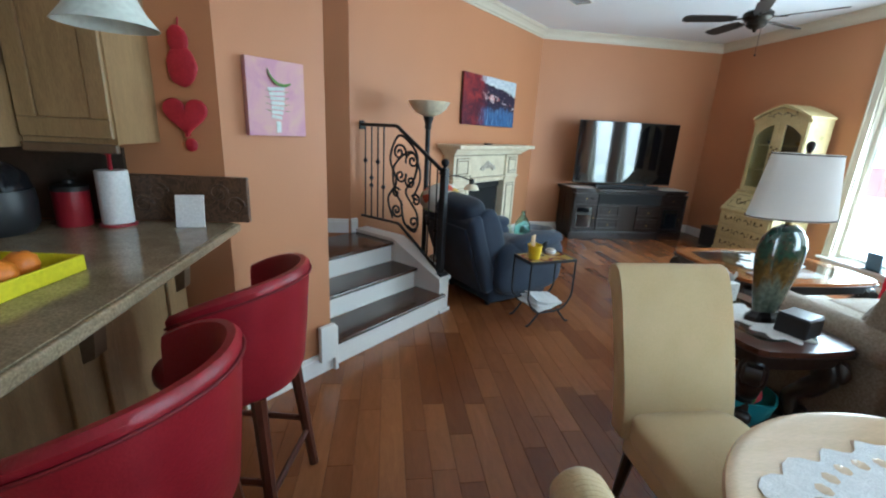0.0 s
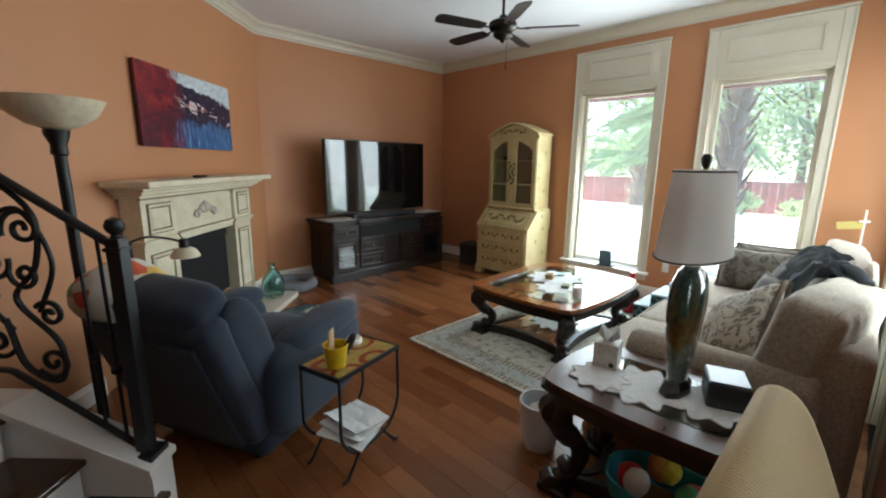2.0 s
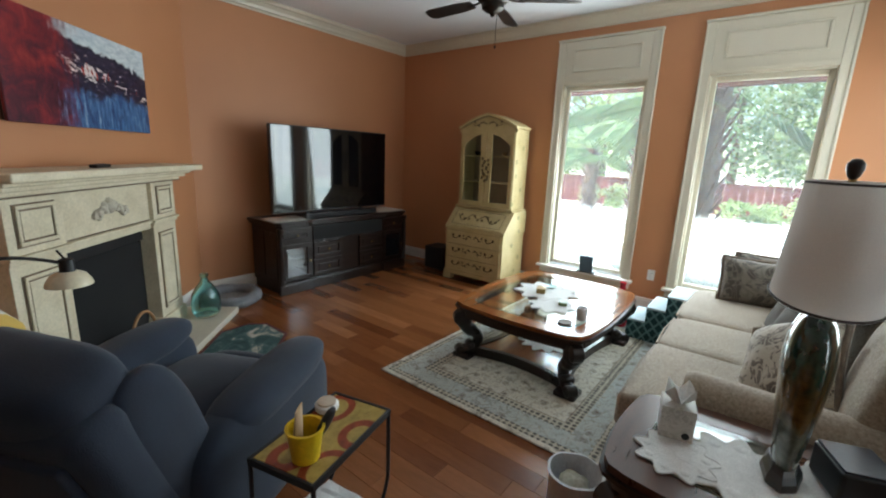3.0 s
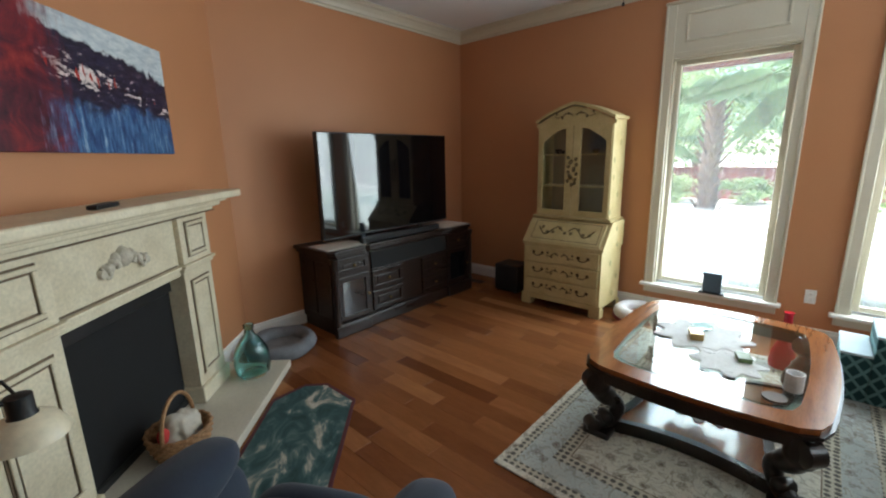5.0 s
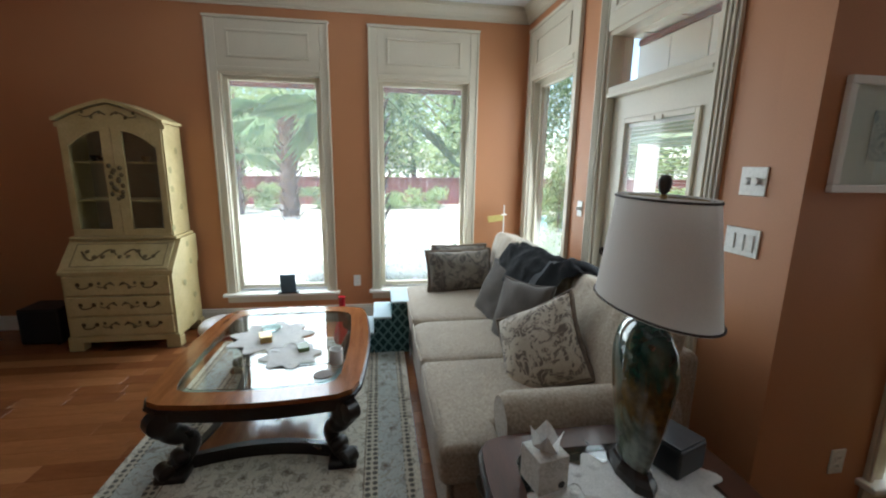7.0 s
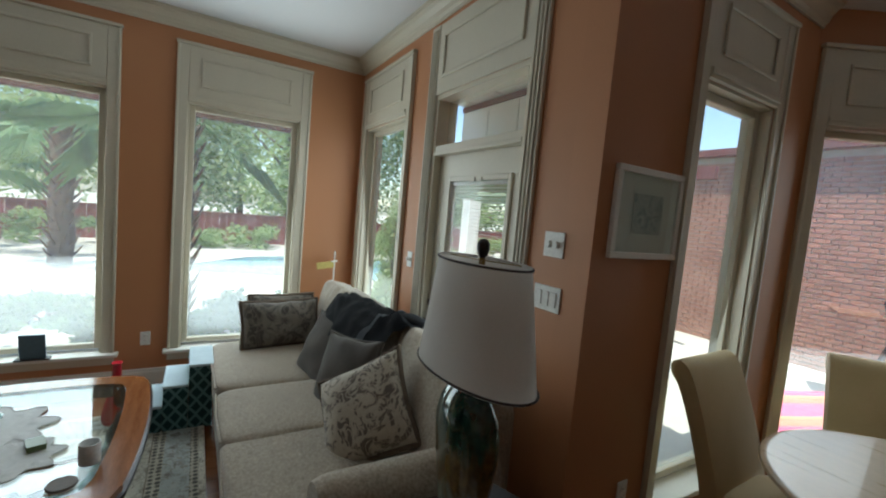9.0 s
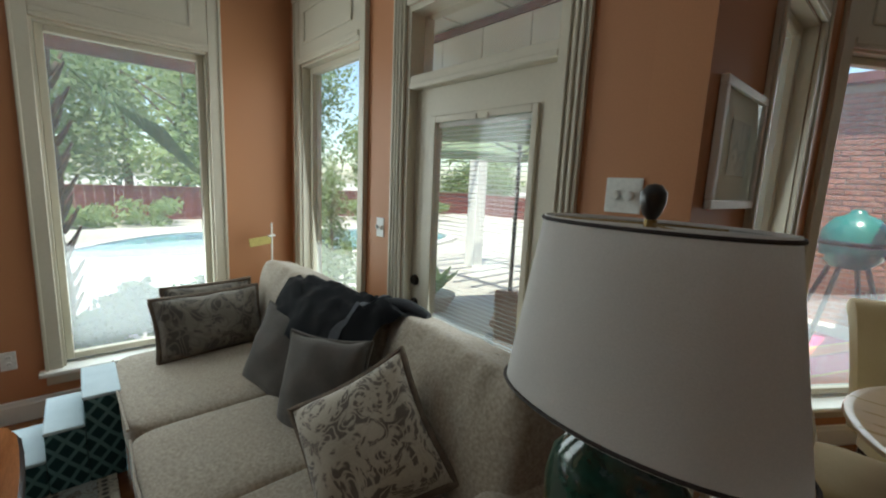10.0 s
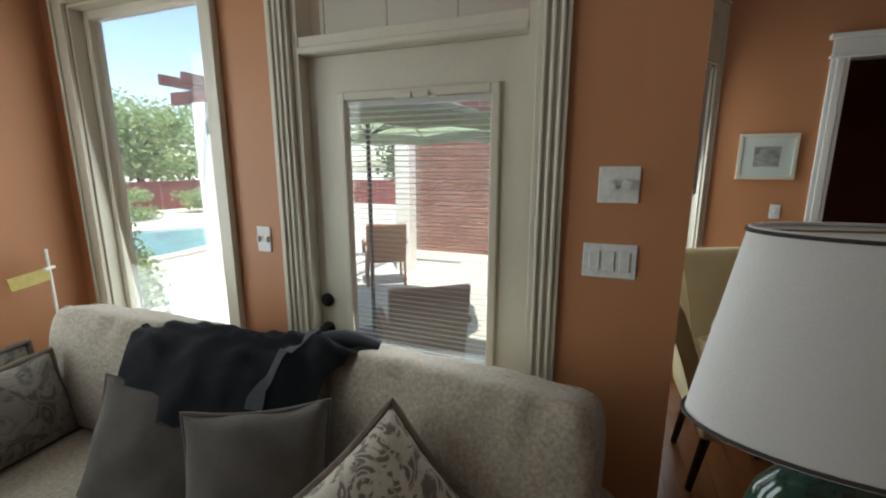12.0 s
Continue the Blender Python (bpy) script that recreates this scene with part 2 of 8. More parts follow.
def wall(name, a, b, thick, z0, z1, holes=(), label="terracotta painted plaster wall"):
    """A wall from a to b with its thickness to the right of that way, and openings (s0, s1, z0, z1) along it."""
    a, b = Vector((*a, 0)), Vector((*b, 0))
    length, ang = (b - a).length, math.atan2((b - a).y, (b - a).x)
    ss = sorted({0.0, length, *[s for h in holes for s in h[:2]]})
    zs = sorted({z0, z1, *[z for h in holes for z in h[2:]]})
    vx, bm = {}, bmesh.new()

    def v(i, k, j):
        if (i, k, j) not in vx:
            vx[(i, k, j)] = bm.verts.new((ss[i], -thick * k, zs[j]))
        return vx[(i, k, j)]

    def solid(i, j):
        if not (0 <= i < len(ss) - 1 and 0 <= j < len(zs) - 1):
            return False
        s, z = (ss[i] + ss[i + 1]) / 2, (zs[j] + zs[j + 1]) / 2
        return not any(h[0] < s < h[1] and h[2] < z < h[3] for h in holes)

    for i in range(len(ss) - 1):
        for j in range(len(zs) - 1):
            if not solid(i, j):
                continue
            bm.faces.new((v(i, 0, j), v(i + 1, 0, j), v(i + 1, 0, j + 1), v(i, 0, j + 1)))
            bm.faces.new((v(i, 1, j), v(i, 1, j + 1), v(i + 1, 1, j + 1), v(i + 1, 1, j)))
            for di, dj, q in ((-1, 0, ((i, 0, j), (i, 0, j + 1), (i, 1, j + 1), (i, 1, j))), (1, 0, ((i + 1, 0, j), (i + 1, 1, j), (i + 1, 1, j + 1), (i + 1, 0, j + 1))),
                              (0, -1, ((i, 0, j), (i, 1, j), (i + 1, 1, j), (i + 1, 0, j))), (0, 1, ((i, 0, j + 1), (i + 1, 0, j + 1), (i + 1, 1, j + 1), (i, 1, j + 1)))):
                if not solid(i + di, j + dj):
                    bm.faces.new([v(*c) for c in q])
    ob = part(name, bm, WALL, m=Matrix.Translation(a) @ Matrix.Rotation(ang, 4, "Z"))
    return tagged(ob, label, "wall", kind="structure")


T = 0.16
# the room's inner faces, gone round with the thickness outwards
wall("wall_east", (WX, DY), (WX, TVY), T, 0, CEILING, [(1.978 - DY, 2.880 - DY, 0.30, 2.40), (3.411 - DY, 4.313 - DY, 0.30, 2.40)])
wall("wall_north", (WX + T, TVY), (2.385, TVY), T, 0, CEILING)
wall("wall_fireplace", (2.395, TVY), un(2.75, 3.128).to_2d()[:], T, 0, CEILING)
wall("wall_south", (STUB + T, DY), (WX + T, DY), T, 0, CEILING, [(2.88 - STUB - T, 3.85 - STUB - T, 0.0, 2.46), (4.31 - STUB - T, 5.21 - STUB - T, 0.30, 2.40)])
wall("wall_nook_east", (STUB, -0.42), (STUB, DY), T, 0, CEILING, [(0.45, 1.16, 0.30, 2.40)])
wall("wall_nook_bay", (1.84, -1.32), (STUB, -0.42), T, 0, CEILING, [(0.10, 0.96, 0.30, 2.40)])
wall("wall_nook_south", (-3.0, -1.32), (1.84, -1.32), T, 0, CEILING, [(2.95, 4.02, 0, 2.42)])
wall("wall_kitchen_west", (-3.0, 2.2), (-3.0, -1.32), T, 0, CEILING)
wall("wall_kitchen_north", (-0.68, 2.2), (-3.0, 2.2), T, 0, CEILING)
wall("wall_pier", (-0.27, 2.61), (-0.68, 2.2), 0.15, 0, CEILING)
wall("wall_hall_back", (-0.27, 4.15), (-2.2, 4.15), T, 0, CEILING)
wall("wall_hall_west", (-2.2, 4.15), (-2.2, 2.36), T, 0, CEILING)
wall("wall_back_room", (1.7, -4.2), (1.7, -1.48), T, 0, CEILING)
wall("wall_back_room_south", (-1.5, -4.2), (1.86, -4.2), T, 0, CEILING)
wall("wall_back_room_west", (-1.5, -1.48), (-1.5, -4.2), T, 0, CEILING)


PLAN = [(-3.2, -4.4), (1.86, -4.4), (1.9, -1.48), (2.56, -0.46), (2.56, 1.22), (5.58, 1.22), (5.58, 6.98), (2.3, 6.98), (-0.4, 4.31), (-3.2, 4.31)]
tagged(part("ceiling", prism(PLAN, CEILING, CEILING + 0.12), CEIL), "white painted plaster ceiling", "ceiling", kind="structure")


def profile_run(bm, a, b, profile, z):
    """A moulding from a to b; its profile (out, up) is drawn out to the left of that way."""
    a, b = Vector((*a, 0)), Vector((*b, 0))
    d = (b - a).normalized()
    o = Vector((-d.y, d.x, 0))
    ra, rb = [[bm.verts.new(p + o * x + Vector((0, 0, z + h))) for x, h in profile] for p in (a, b)]
    k = len(profile)
    for i in range(k):
        bm.faces.new((ra[i], ra[(i + 1) % k], rb[(i + 1) % k], rb[i]))
    bm.faces.new(ra), bm.faces.new(rb[::-1])


CROWN = [(0.0, -0.125), (0.012, -0.125), (0.014, -0.108), (0.03, -0.098), (0.04, -0.07), (0.065, -0.04), (0.088, -0.028), (0.09, -0.012), (0.10, -0.010), (0.10, 0.0), (0.0, 0.0)]
BASE = [(0.0, 0.0), (0.017, 0.0), (0.017, 0.105), (0.012, 0.115), (0.010, 0.132), (0.0, 0.138)]
DIAG_A, DIAG_B = (2.395, TVY), tuple(un(2.75, 3.128).to_2d())
for a, b in (((WX, DY), (WX, TVY)), ((WX, TVY), (2.395, TVY)), (DIAG_A, DIAG_B), ((STUB, DY), (WX, DY)), ((STUB, -0.42), (STUB, DY))):
    bm = bmesh.new()
    profile_run(bm, a, b, CROWN, CEILING - 0.002)
    tagged(part("crown_moulding", bm, TRIM), "ivory painted crown moulding under the ceiling", "moulding", kind="structure")
H1, H2 = un(3.86, 3.128), un(5.90, 3.128)
for a, b in (((WX, DY), (WX, TVY)), ((WX, TVY), (2.395, TVY)), (DIAG_A, tuple(H2.to_2d())), (tuple(H1.to_2d()), tuple(un(2.98, 3.128).to_2d())), ((4.0, DY), (WX, DY)), ((STUB, DY), (2.76, DY)),
             ((STUB, -0.42), (STUB, DY)), ((1.84, -1.32), (STUB, -0.42)), ((1.24, -1.32), (1.84, -1.32)), ((-0.27, 2.61), (-0.68, 2.2))):
    bm = bmesh.new()
    profile_run(bm, a, b, BASE, 0.001)
    tagged(part("baseboard", bm, WHITE), "white painted wooden baseboard", "baseboard", kind="structure")
bm = bmesh.new()
profile_run(bm, (-0.285, 4.15), (-2.2, 4.15), BASE, 0.541)
profile_run(bm, tuple(un(2.83, 3.128).to_2d()), DIAG_B, BASE, 0.541)
tagged(part("baseboard", bm, WHITE), "white painted baseboard round the stair landing", "baseboard", kind="structure")
tagged(part("baseboard", box(0.005, 0.115, -0.03, 0.0, 0.10, 0.34, 0.003, 1, Matrix.Translation((-0.27, 2.61, 0.001)) @ Matrix.Rotation(radians(225), 4, "Z") @ Matrix.Scale(-1, 4, (0, 1, 0)) @ pose(0.0, -0.03, 0)), WHITE), "white plinth block low on the pier", "baseboard", kind="structure")


# ---- windows ----
def window(name, m, w, head=2.40, foot=0.30, top=2.85, label="tall fixed window with an ivory panelled casing"):
    """A tall window. Local x runs along the wall from the opening's edge, y out through the wall, z up."""
    t = thing(name, m, label, "window", kind="structure")
    cw = 0.085
    for x0, x1 in ((-cw, 0.0), (w, w + cw)):
        part("casing", boxes((x0, x1, -0.022, -0.001, foot - 0.02, top, ), bevel=0.004), TRIM, t)
        xo = x0 if x0 < 0 else x1 - 0.02
        part("back_band", box(xo, xo + 0.02, -0.034, -0.0225, foot - 0.02, top, 0.005), TRIM, t)
    part("head_panel", box(0.001, w - 0.001, -0.018, -0.001, head + 0.05, top, 0.003), TRIM, t)
    part("head_casing", boxes((0.001, w - 0.001, -0.026, -0.001, head, head + 0.05), (0.001, w - 0.001, -0.034, -0.0265, head + 0.02, head + 0.048), bevel=0.004), TRIM, t)
    z0, z1, x0, x1 = head + 0.125, top - 0.085, 0.09, w - 0.09
    part("panel_moulding", boxes((x0, x1, -0.032, -0.019, z0, z0 + 0.022), (x0, x1, -0.032, -0.019, z1 - 0.022, z1), (x0, x0 + 0.022, -0.031, -0.019, z0 + 0.022, z1 - 0.022), (x1 - 0.022, x1, -0.031, -0.019, z0 + 0.022, z1 - 0.022), bevel=0.005), TRIM, t)
    part("top_moulding", box(-cw - 0.008, w + cw + 0.008, -0.04, -0.001, top + 0.001, top + 0.025, 0.006), TRIM, t)
    part("jamb", boxes((0.0, 0.014, 0.001, 0.15, foot + 0.003, head), (w - 0.014, w, 0.001, 0.15, foot + 0.003, head), (0.014, w - 0.014, 0.001, 0.15, head - 0.014, head)), TRIM, t)
    s = 0.042
    part("window_frame", boxes((0.014, 0.014 + s, 0.06, 0.12, foot + 0.02, head - 0.014), (w - 0.014 - s, w - 0.014, 0.06, 0.12, foot + 0.02, head - 0.014), (0.014 + s, w - 0.014 - s, 0.06, 0.12, head - 0.014 - s, head - 0.014), (0.014 + s, w - 0.014 - s, 0.06, 0.12, foot + 0.02, foot + 0.02 + s), bevel=0.006), TRIM, t)
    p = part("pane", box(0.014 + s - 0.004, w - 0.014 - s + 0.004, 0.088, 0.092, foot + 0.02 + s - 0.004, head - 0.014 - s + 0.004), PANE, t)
    p.visible_shadow = False
    part("window_sill", box(-cw - 0.03, w + cw + 0.03, -0.075, 0.15, foot - 0.028, foot + 0.002, 0.008), WHITE, t)
    part("apron", box(-cw, w + cw, -0.018, -0.001, foot - 0.10, foot - 0.03, 0.004), TRIM, t)
    return t



def face(x, y, ang):
    return Matrix.Translation((x, y, 0)) @ Matrix.Rotation(radians(ang), 4, "Z")


window("window_1", face(WX, 4.313, -90), 0.902)
window("window_2", face(WX, 2.880, -90), 0.902)
window("window_3", face(5.21, DY, 180), 0.90)
window("window_4", face(STUB, 0.74, -90), 0.71)
BAY = math.degrees(math.atan2(0.90, 0.56))
bd = Vector((0.56, 0.90)).normalized()
window("window_5", face(1.84 + bd.x * 0.96, -1.32 + bd.y * 0.96, BAY + 180), 0.86)

# ---- garden door with its transom ----
BLIND = surf("white_blind_slat", (0.74, 0.75, 0.74), (0.82, 0.82, 0.80), 0.5, 3, 40, 0.02)
bn, bl = BLIND.node_tree.nodes, BLIND.node_tree.links
tr_, mx_ = bn.new("ShaderNodeBsdfTranslucent"), bn.new("ShaderNodeMixShader")
tr_.inputs[0].default_value, mx_.inputs[0].default_value = (0.88, 0.88, 0.86, 1), 0.7
bl.new(bn["Principled BSDF"].outputs[0], mx_.inputs[1]), bl.new(tr_.outputs[0], mx_.inputs[2]), bl.new(mx_.outputs[0], bn["Material Output"].inputs[0])
BRONZE = surf("dark_bronze_metal", (0.02, 0.015, 0.012), (0.035, 0.028, 0.02), 0.35, 6, 80, 0.05, metal=0.8)
door = thing("door_1", face(3.85, DY, 180), "closed ivory garden door with a blind behind its glass", "door", kind="structure")
W, cw = 0.97, 0.105
for x0, x1 in ((-cw, 0.0), (W, W + cw)):
    part("casing", boxes((x0, x1, -0.02, -0.001, 0.0, 2.93), bevel=0.003), TRIM, door)
    for f in (0.018, 0.045, 0.072):
        part("casing_bead", box(x0 + f, x0 + f + 0.016, -0.030, -0.0205, 0.14, 2.90, 0.006, 2), TRIM, door)
part("head_panel", box(0.001, W - 0.001, -0.014, -0.001, 2.46, 2.93, 0.003), TRIM, door)
part("panel_moulding", boxes((0.07, W - 0.07, -0.028, -0.015, 2.56, 2.585), (0.07, W - 0.07, -0.028, -0.015, 2.83, 2.855), (0.07, 0.095, -0.027, -0.015, 2.585, 2.83), (W - 0.095, W - 0.07, -0.027, -0.015, 2.585, 2.83), bevel=0.006), TRIM, door)
part("jamb", boxes((0.0, 0.03, 0.001, 0.155, 0.0, 2.46), (W - 0.03, W, 0.001, 0.155, 0.0, 2.46), (0.03, W - 0.03, 0.001, 0.155, 2.43, 2.46)), TRIM, door)
part("transom_bar", boxes((0.03, W - 0.03, 0.004, 0.15, 2.05, 2.115), (0.03, W - 0.03, -0.004, 0.0035, 2.052, 2.075), bevel=0.004), TRIM, door)
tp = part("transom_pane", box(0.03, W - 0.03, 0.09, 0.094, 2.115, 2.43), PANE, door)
tp.visible_shadow = False
gx0, gx1, gz0, gz1 = 3.85 - 3.655, 3.85 - 3.029, 0.26, 1.885
slab = part("door_leaf", boxes((0.032, gx0, 0.055, 0.10, 0.012, 2.048), (gx1, W - 0.032, 0.055, 0.10, 0.012, 2.048), (gx0, gx1, 0.055, 0.10, gz1, 2.048), (gx0, gx1, 0.055, 0.10, 0.012, gz0)), TRIM, door)
part("glazing_frame", boxes((gx0 - 0.02, gx0 + 0.012, 0.040, 0.054, gz0 - 0.02, gz1 + 0.02), (gx1 - 0.012, gx1 + 0.02, 0.040, 0.054, gz0 - 0.02, gz1 + 0.02), (gx0 + 0.012, gx1 - 0.012, 0.040, 0.054, gz1 - 0.012, gz1 + 0.02), (gx0 + 0.012, gx1 - 0.012, 0.040, 0.054, gz0 - 0.02, gz0 + 0.012), bevel=0.005), TRIM, slab)
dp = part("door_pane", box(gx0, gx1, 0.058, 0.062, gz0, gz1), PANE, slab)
dp.visible_shadow = False
part("blind_rail", box(gx0 + 0.012, gx1 - 0.012, 0.066, 0.086, gz1 - 0.035, gz1 - 0.012, 0.003), BLIND, slab)
part("blind_lever", boxes((gx0 + 0.24, gx0 + 0.31, 0.03, 0.039, gz1 - 0.018, gz1 + 0.006), (gx0 + 0.32, gx0 + 0.38, 0.03, 0.039, gz1 - 0.018, gz1 + 0.006), bevel=0.003), TRIM, slab)
bm = box(gx0 + 0.014, gx1 - 0.014, -0.0055, 0.0055, -0.0004, 0.0004, 0, 1, Matrix.Rotation(radians(-15), 4, "X"))
first = part("blind_slat", bm, BLIND, slab, m=pose(0, 0.076, gz1 - 0.055))
for k in range(1, 72):
    s = new("blind_slat", first.data)
    s.parent, s.matrix_basis = slab, pose(0, 0.076, gz1 - 0.055 - 0.0215 * k)
for z, r in ((1.024, 0.031), (0.89, 0.03)):
    part("deadbolt" if z > 1 else "door_knob", lathe([(r, 0.0), (r, 0.008), (r * 0.8, 0.014), (0.012, 0.018), (0.012, 0.03), (0.022, 0.036), (0.026, 0.05), (0.018, 0.06), (0, 0.062)] if z < 1 else [(r, 0), (r, 0.01), (r * 0.75, 0.018), (0, 0.02)], 20, pose(3.85 - 3.781, 0.055, z, 90, 0, 0)), BRONZE, slab, "dark bronze knob", True)
part("threshold", box(0.03, W - 0.03, 0.0, 0.16, 0.001, 0.012), BRONZE, door)

# cased opening to the room behind the nook
co = thing("cased_opening", face(-3.0 + 4.02, -1.32, 180), "white cased opening to the next room", "doorway", kind="structure")
for x0, x1 in ((-0.11, 0.0), (1.07, 1.18)):
    part("casing", boxes((x0, x1, -0.025, -0.001, 0, 2.42), (x0 + 0.03, x1 - 0.03, -0.034, -0.0255, 0.2, 2.40), bevel=0.005), WHITE, co)
part("head_casing", boxes((-0.11, 1.18, -0.025, -0.001, 2.42, 2.53), (-0.14, 1.21, -0.055, -0.001, 2.532, 2.57), (-0.125, 1.195, -0.04, -0.001, 2.40, 2.4195), bevel=0.006), WHITE, co)
part("jamb", boxes((-0.001, 0.012, 0.001, 0.16, 0, 2.42), (1.058, 1.071, 0.001, 0.16, 0, 2.42), (0.012, 1.058, 0.001, 0.16, 2.408, 2.42)), WHITE, co)

# ---- stairs ----
TREAD = surf("dark_walnut_tread", (0.040, 0.017, 0.009), (0.075, 0.032, 0.016), 0.22, 3, 30, 0.06, stretch=(1, 10, 10), coat=0.3, vary=0.25)
UNM = Matrix.Rotation(radians(45), 4, "Z")
stair = thing("stairs", UNM, "three dark walnut treads with white risers up to a landing", "stairs", kind="structure")
for k in range(3):
    n0 = 2.04 + 0.29 * k
    part("riser", box(1.665, 2.80, n0, n0 + 0.02, 0.18 * k + 0.001, 0.18 * (k + 1) - 0.026), WHITE, stair)
    part("tread" if k < 2 else "landing", box(1.665, 2.815 if k else 2.86, n0 - 0.025, n0 + 0.29 if k < 2 else 3.126, 0.18 * (k + 1) - 0.026, 0.18 * (k + 1), 0.006), TREAD, stair)
part("landing_ext", box(0.9, 1.664, 2.62, 3.126, 0.5, 0.54), TREAD, stair)
part("skirt", box(1.655, 1.68, 1.99, 2.035, 0.0, 0.31, 0.004), WHITE, stair)


def side_profile(pts, u0, u1):
    """A slab whose outline is given in n and z, from u0 to u1."""
    bm = bmesh.new()
    a, b = [bm.verts.new((u0, n, z)) for n, z in pts], [bm.verts.new((u1, n, z)) for n, z in pts]
    bm.faces.new(a), bm.faces.new(b[::-1])
    for i in range(len(pts)):
        j = (i + 1) % len(pts)
        bm.faces.new((a[i], b[i], b[j], a[j]))
    return bm


part("stringer", side_profile([(2.055, 0.0), (2.055, 0.29), (2.62, 0.545), (3.126, 0.545), (3.126, 0.0)], 2.82, 2.945), WHITE, stair)
part("stringer_cap", side_profile([(2.045, 0.29), (2.045, 0.318), (2.615, 0.575), (3.126, 0.575), (3.126, 0.546), (2.622, 0.546)], 2.80, 2.962), WHITE, stair)
part("kick_block", box(2.815, 2.95, 2.03, 2.0549, 0.0, 0.03, 0.003), WHITE, stair)

# wrought-iron rail
rail = thing("stair_railing", UNM, "black wrought-iron stair railing with scrolls and a square newel", "railing")
RU = 2.89


def rz(n):
    """Height of the bottom rail at n."""
    return 0.70 if n > 2.62 else 0.70 - (2.62 - n) * 0.70


def rtop(n):
    return 1.565 if n > 2.665 else 1.565 - (2.665 - n) * 0.645


part("newel_post", boxes((RU - 0.027, RU + 0.027, 2.088, 2.142, 0.345, 1.25), (RU - 0.055, RU + 0.055, 2.06, 2.17, 0.325, 0.352), (RU - 0.034, RU + 0.034, 2.081, 2.149, 1.20, 1.215), bevel=0.004), BLACK_IRON, rail)
part("newel_finial", lathe([(0.02, 1.25), (0.014, 1.262), (0.03, 1.28), (0.034, 1.298), (0.025, 1.32), (0, 1.33)], 16, pose(RU, 2.115, 0)), BLACK_IRON, rail, smooth=True)
part("handrail", tube([(RU, 2.11, rtop(2.11)), (RU, 2.655, rtop(2.655)), (RU, 2.68, 1.565), (RU, 3.118, 1.565)], 0.021, 10, flat=0.75), BLACK_IRON, rail, smooth=True)
part("bottom_rail", tube([(RU, 2.12, rz(2.12)), (RU, 2.61, rz(2.61)), (RU, 2.635, 0.70), (RU, 3.118, 0.70)], 0.015, 8, flat=0.8), BLACK_IRON, rail, smooth=True)
for n in (3.07, 2.985, 2.90, 2.825, 2.27, 2.19):
    bm = bmesh.new()
    add_tube(bm, [(RU, n, rz(n)), (RU, n, rtop(n) - 0.01)], 0.0075, 6)
    mid = rz(n) + (rtop(n) - rz(n)) * (0.62 if n in (3.07, 2.90) else 0.36)
    for dz in (0.0, 0.07):
        add_lathe(bm, [(0.008, -0.02), (0.02, -0.008), (0.02, 0.008), (0.008, 0.02)], 10, pose(RU, n, mid + dz * (n == 2.985)))
    part("baluster", bm, BLACK_IRON, rail, smooth=True)


def spiral(cn, cz, r0, a0, turns, sense=1, k=34):
    """Points of a scroll in n and z that winds in from radius r0."""
    out = []
    for i in range(k + 1):
        f = i / k
        r, a = r0 * (1 - 0.86 * f ** 0.8), radians(a0) + sense * 2 * math.pi * turns * f
        out.append((RU, cn + r * math.cos(a), cz + r * math.sin(a)))
    return out


scrolls = [spiral(2.63, 1.34, 0.085, 200, 1.6, -1), spiral(2.47, 1.28, 0.085, -20, 1.6, 1), spiral(2.61, 1.14, 0.07, 160, 1.4, 1), spiral(2.49, 1.10, 0.065, 20, 1.4, -1),
           spiral(2.66, 0.98, 0.055, 150, 1.3, -1), spiral(2.42, 0.94, 0.06, 30, 1.4, 1), spiral(2.65, 0.82, 0.07, 210, 1.5, 1), spiral(2.44, 0.74, 0.075, -30, 1.5, -1)]
for s in scrolls:
    part("scroll", tube(s, 0.0105, 6), BLACK_IRON, rail, smooth=True)
LYRE = [(2.70, 0.74), (2.76, 0.92), (2.66, 1.08), (2.74, 1.28), (2.66, 1.47), (2.55, 1.46), (2.42, 1.33), (2.44, 1.14), (2.54, 1.0), (2.40, 0.82), (2.42, 0.66), (2.55, 0.72), (2.60, 0.92)]
part("scroll_loop", tube(smooth_path([(RU, a, b) for a, b in LYRE], 8), 0.011, 6), BLACK_IRON, rail, smooth=True)
part("scroll_loop", tube(smooth_path([(RU + 0.004, 5.12 - a, b - 0.13) for a, b in LYRE[2:9]], 8), 0.010, 6), BLACK_IRON, rail, smooth=True)
part("wall_bracket", box(RU - 0.03, RU + 0.03, 3.112, 3.126, 1.52, 1.60, 0.004), BLACK_IRON, rail)
hr = thing("wall_handrail", pose(0, 0, 0), "dark handrail on the wall of the upper flight", "handrail")
part("rail", tube([(-0.55, 4.08, 1.42), (-1.2, 4.08, 1.85)], 0.022, 10), BLACK_IRON, hr, smooth=True)
part("bracket", tube([(-0.75, 4.15, 1.50), (-0.75, 4.08, 1.54)], 0.008, 6), BLACK_IRON, hr)
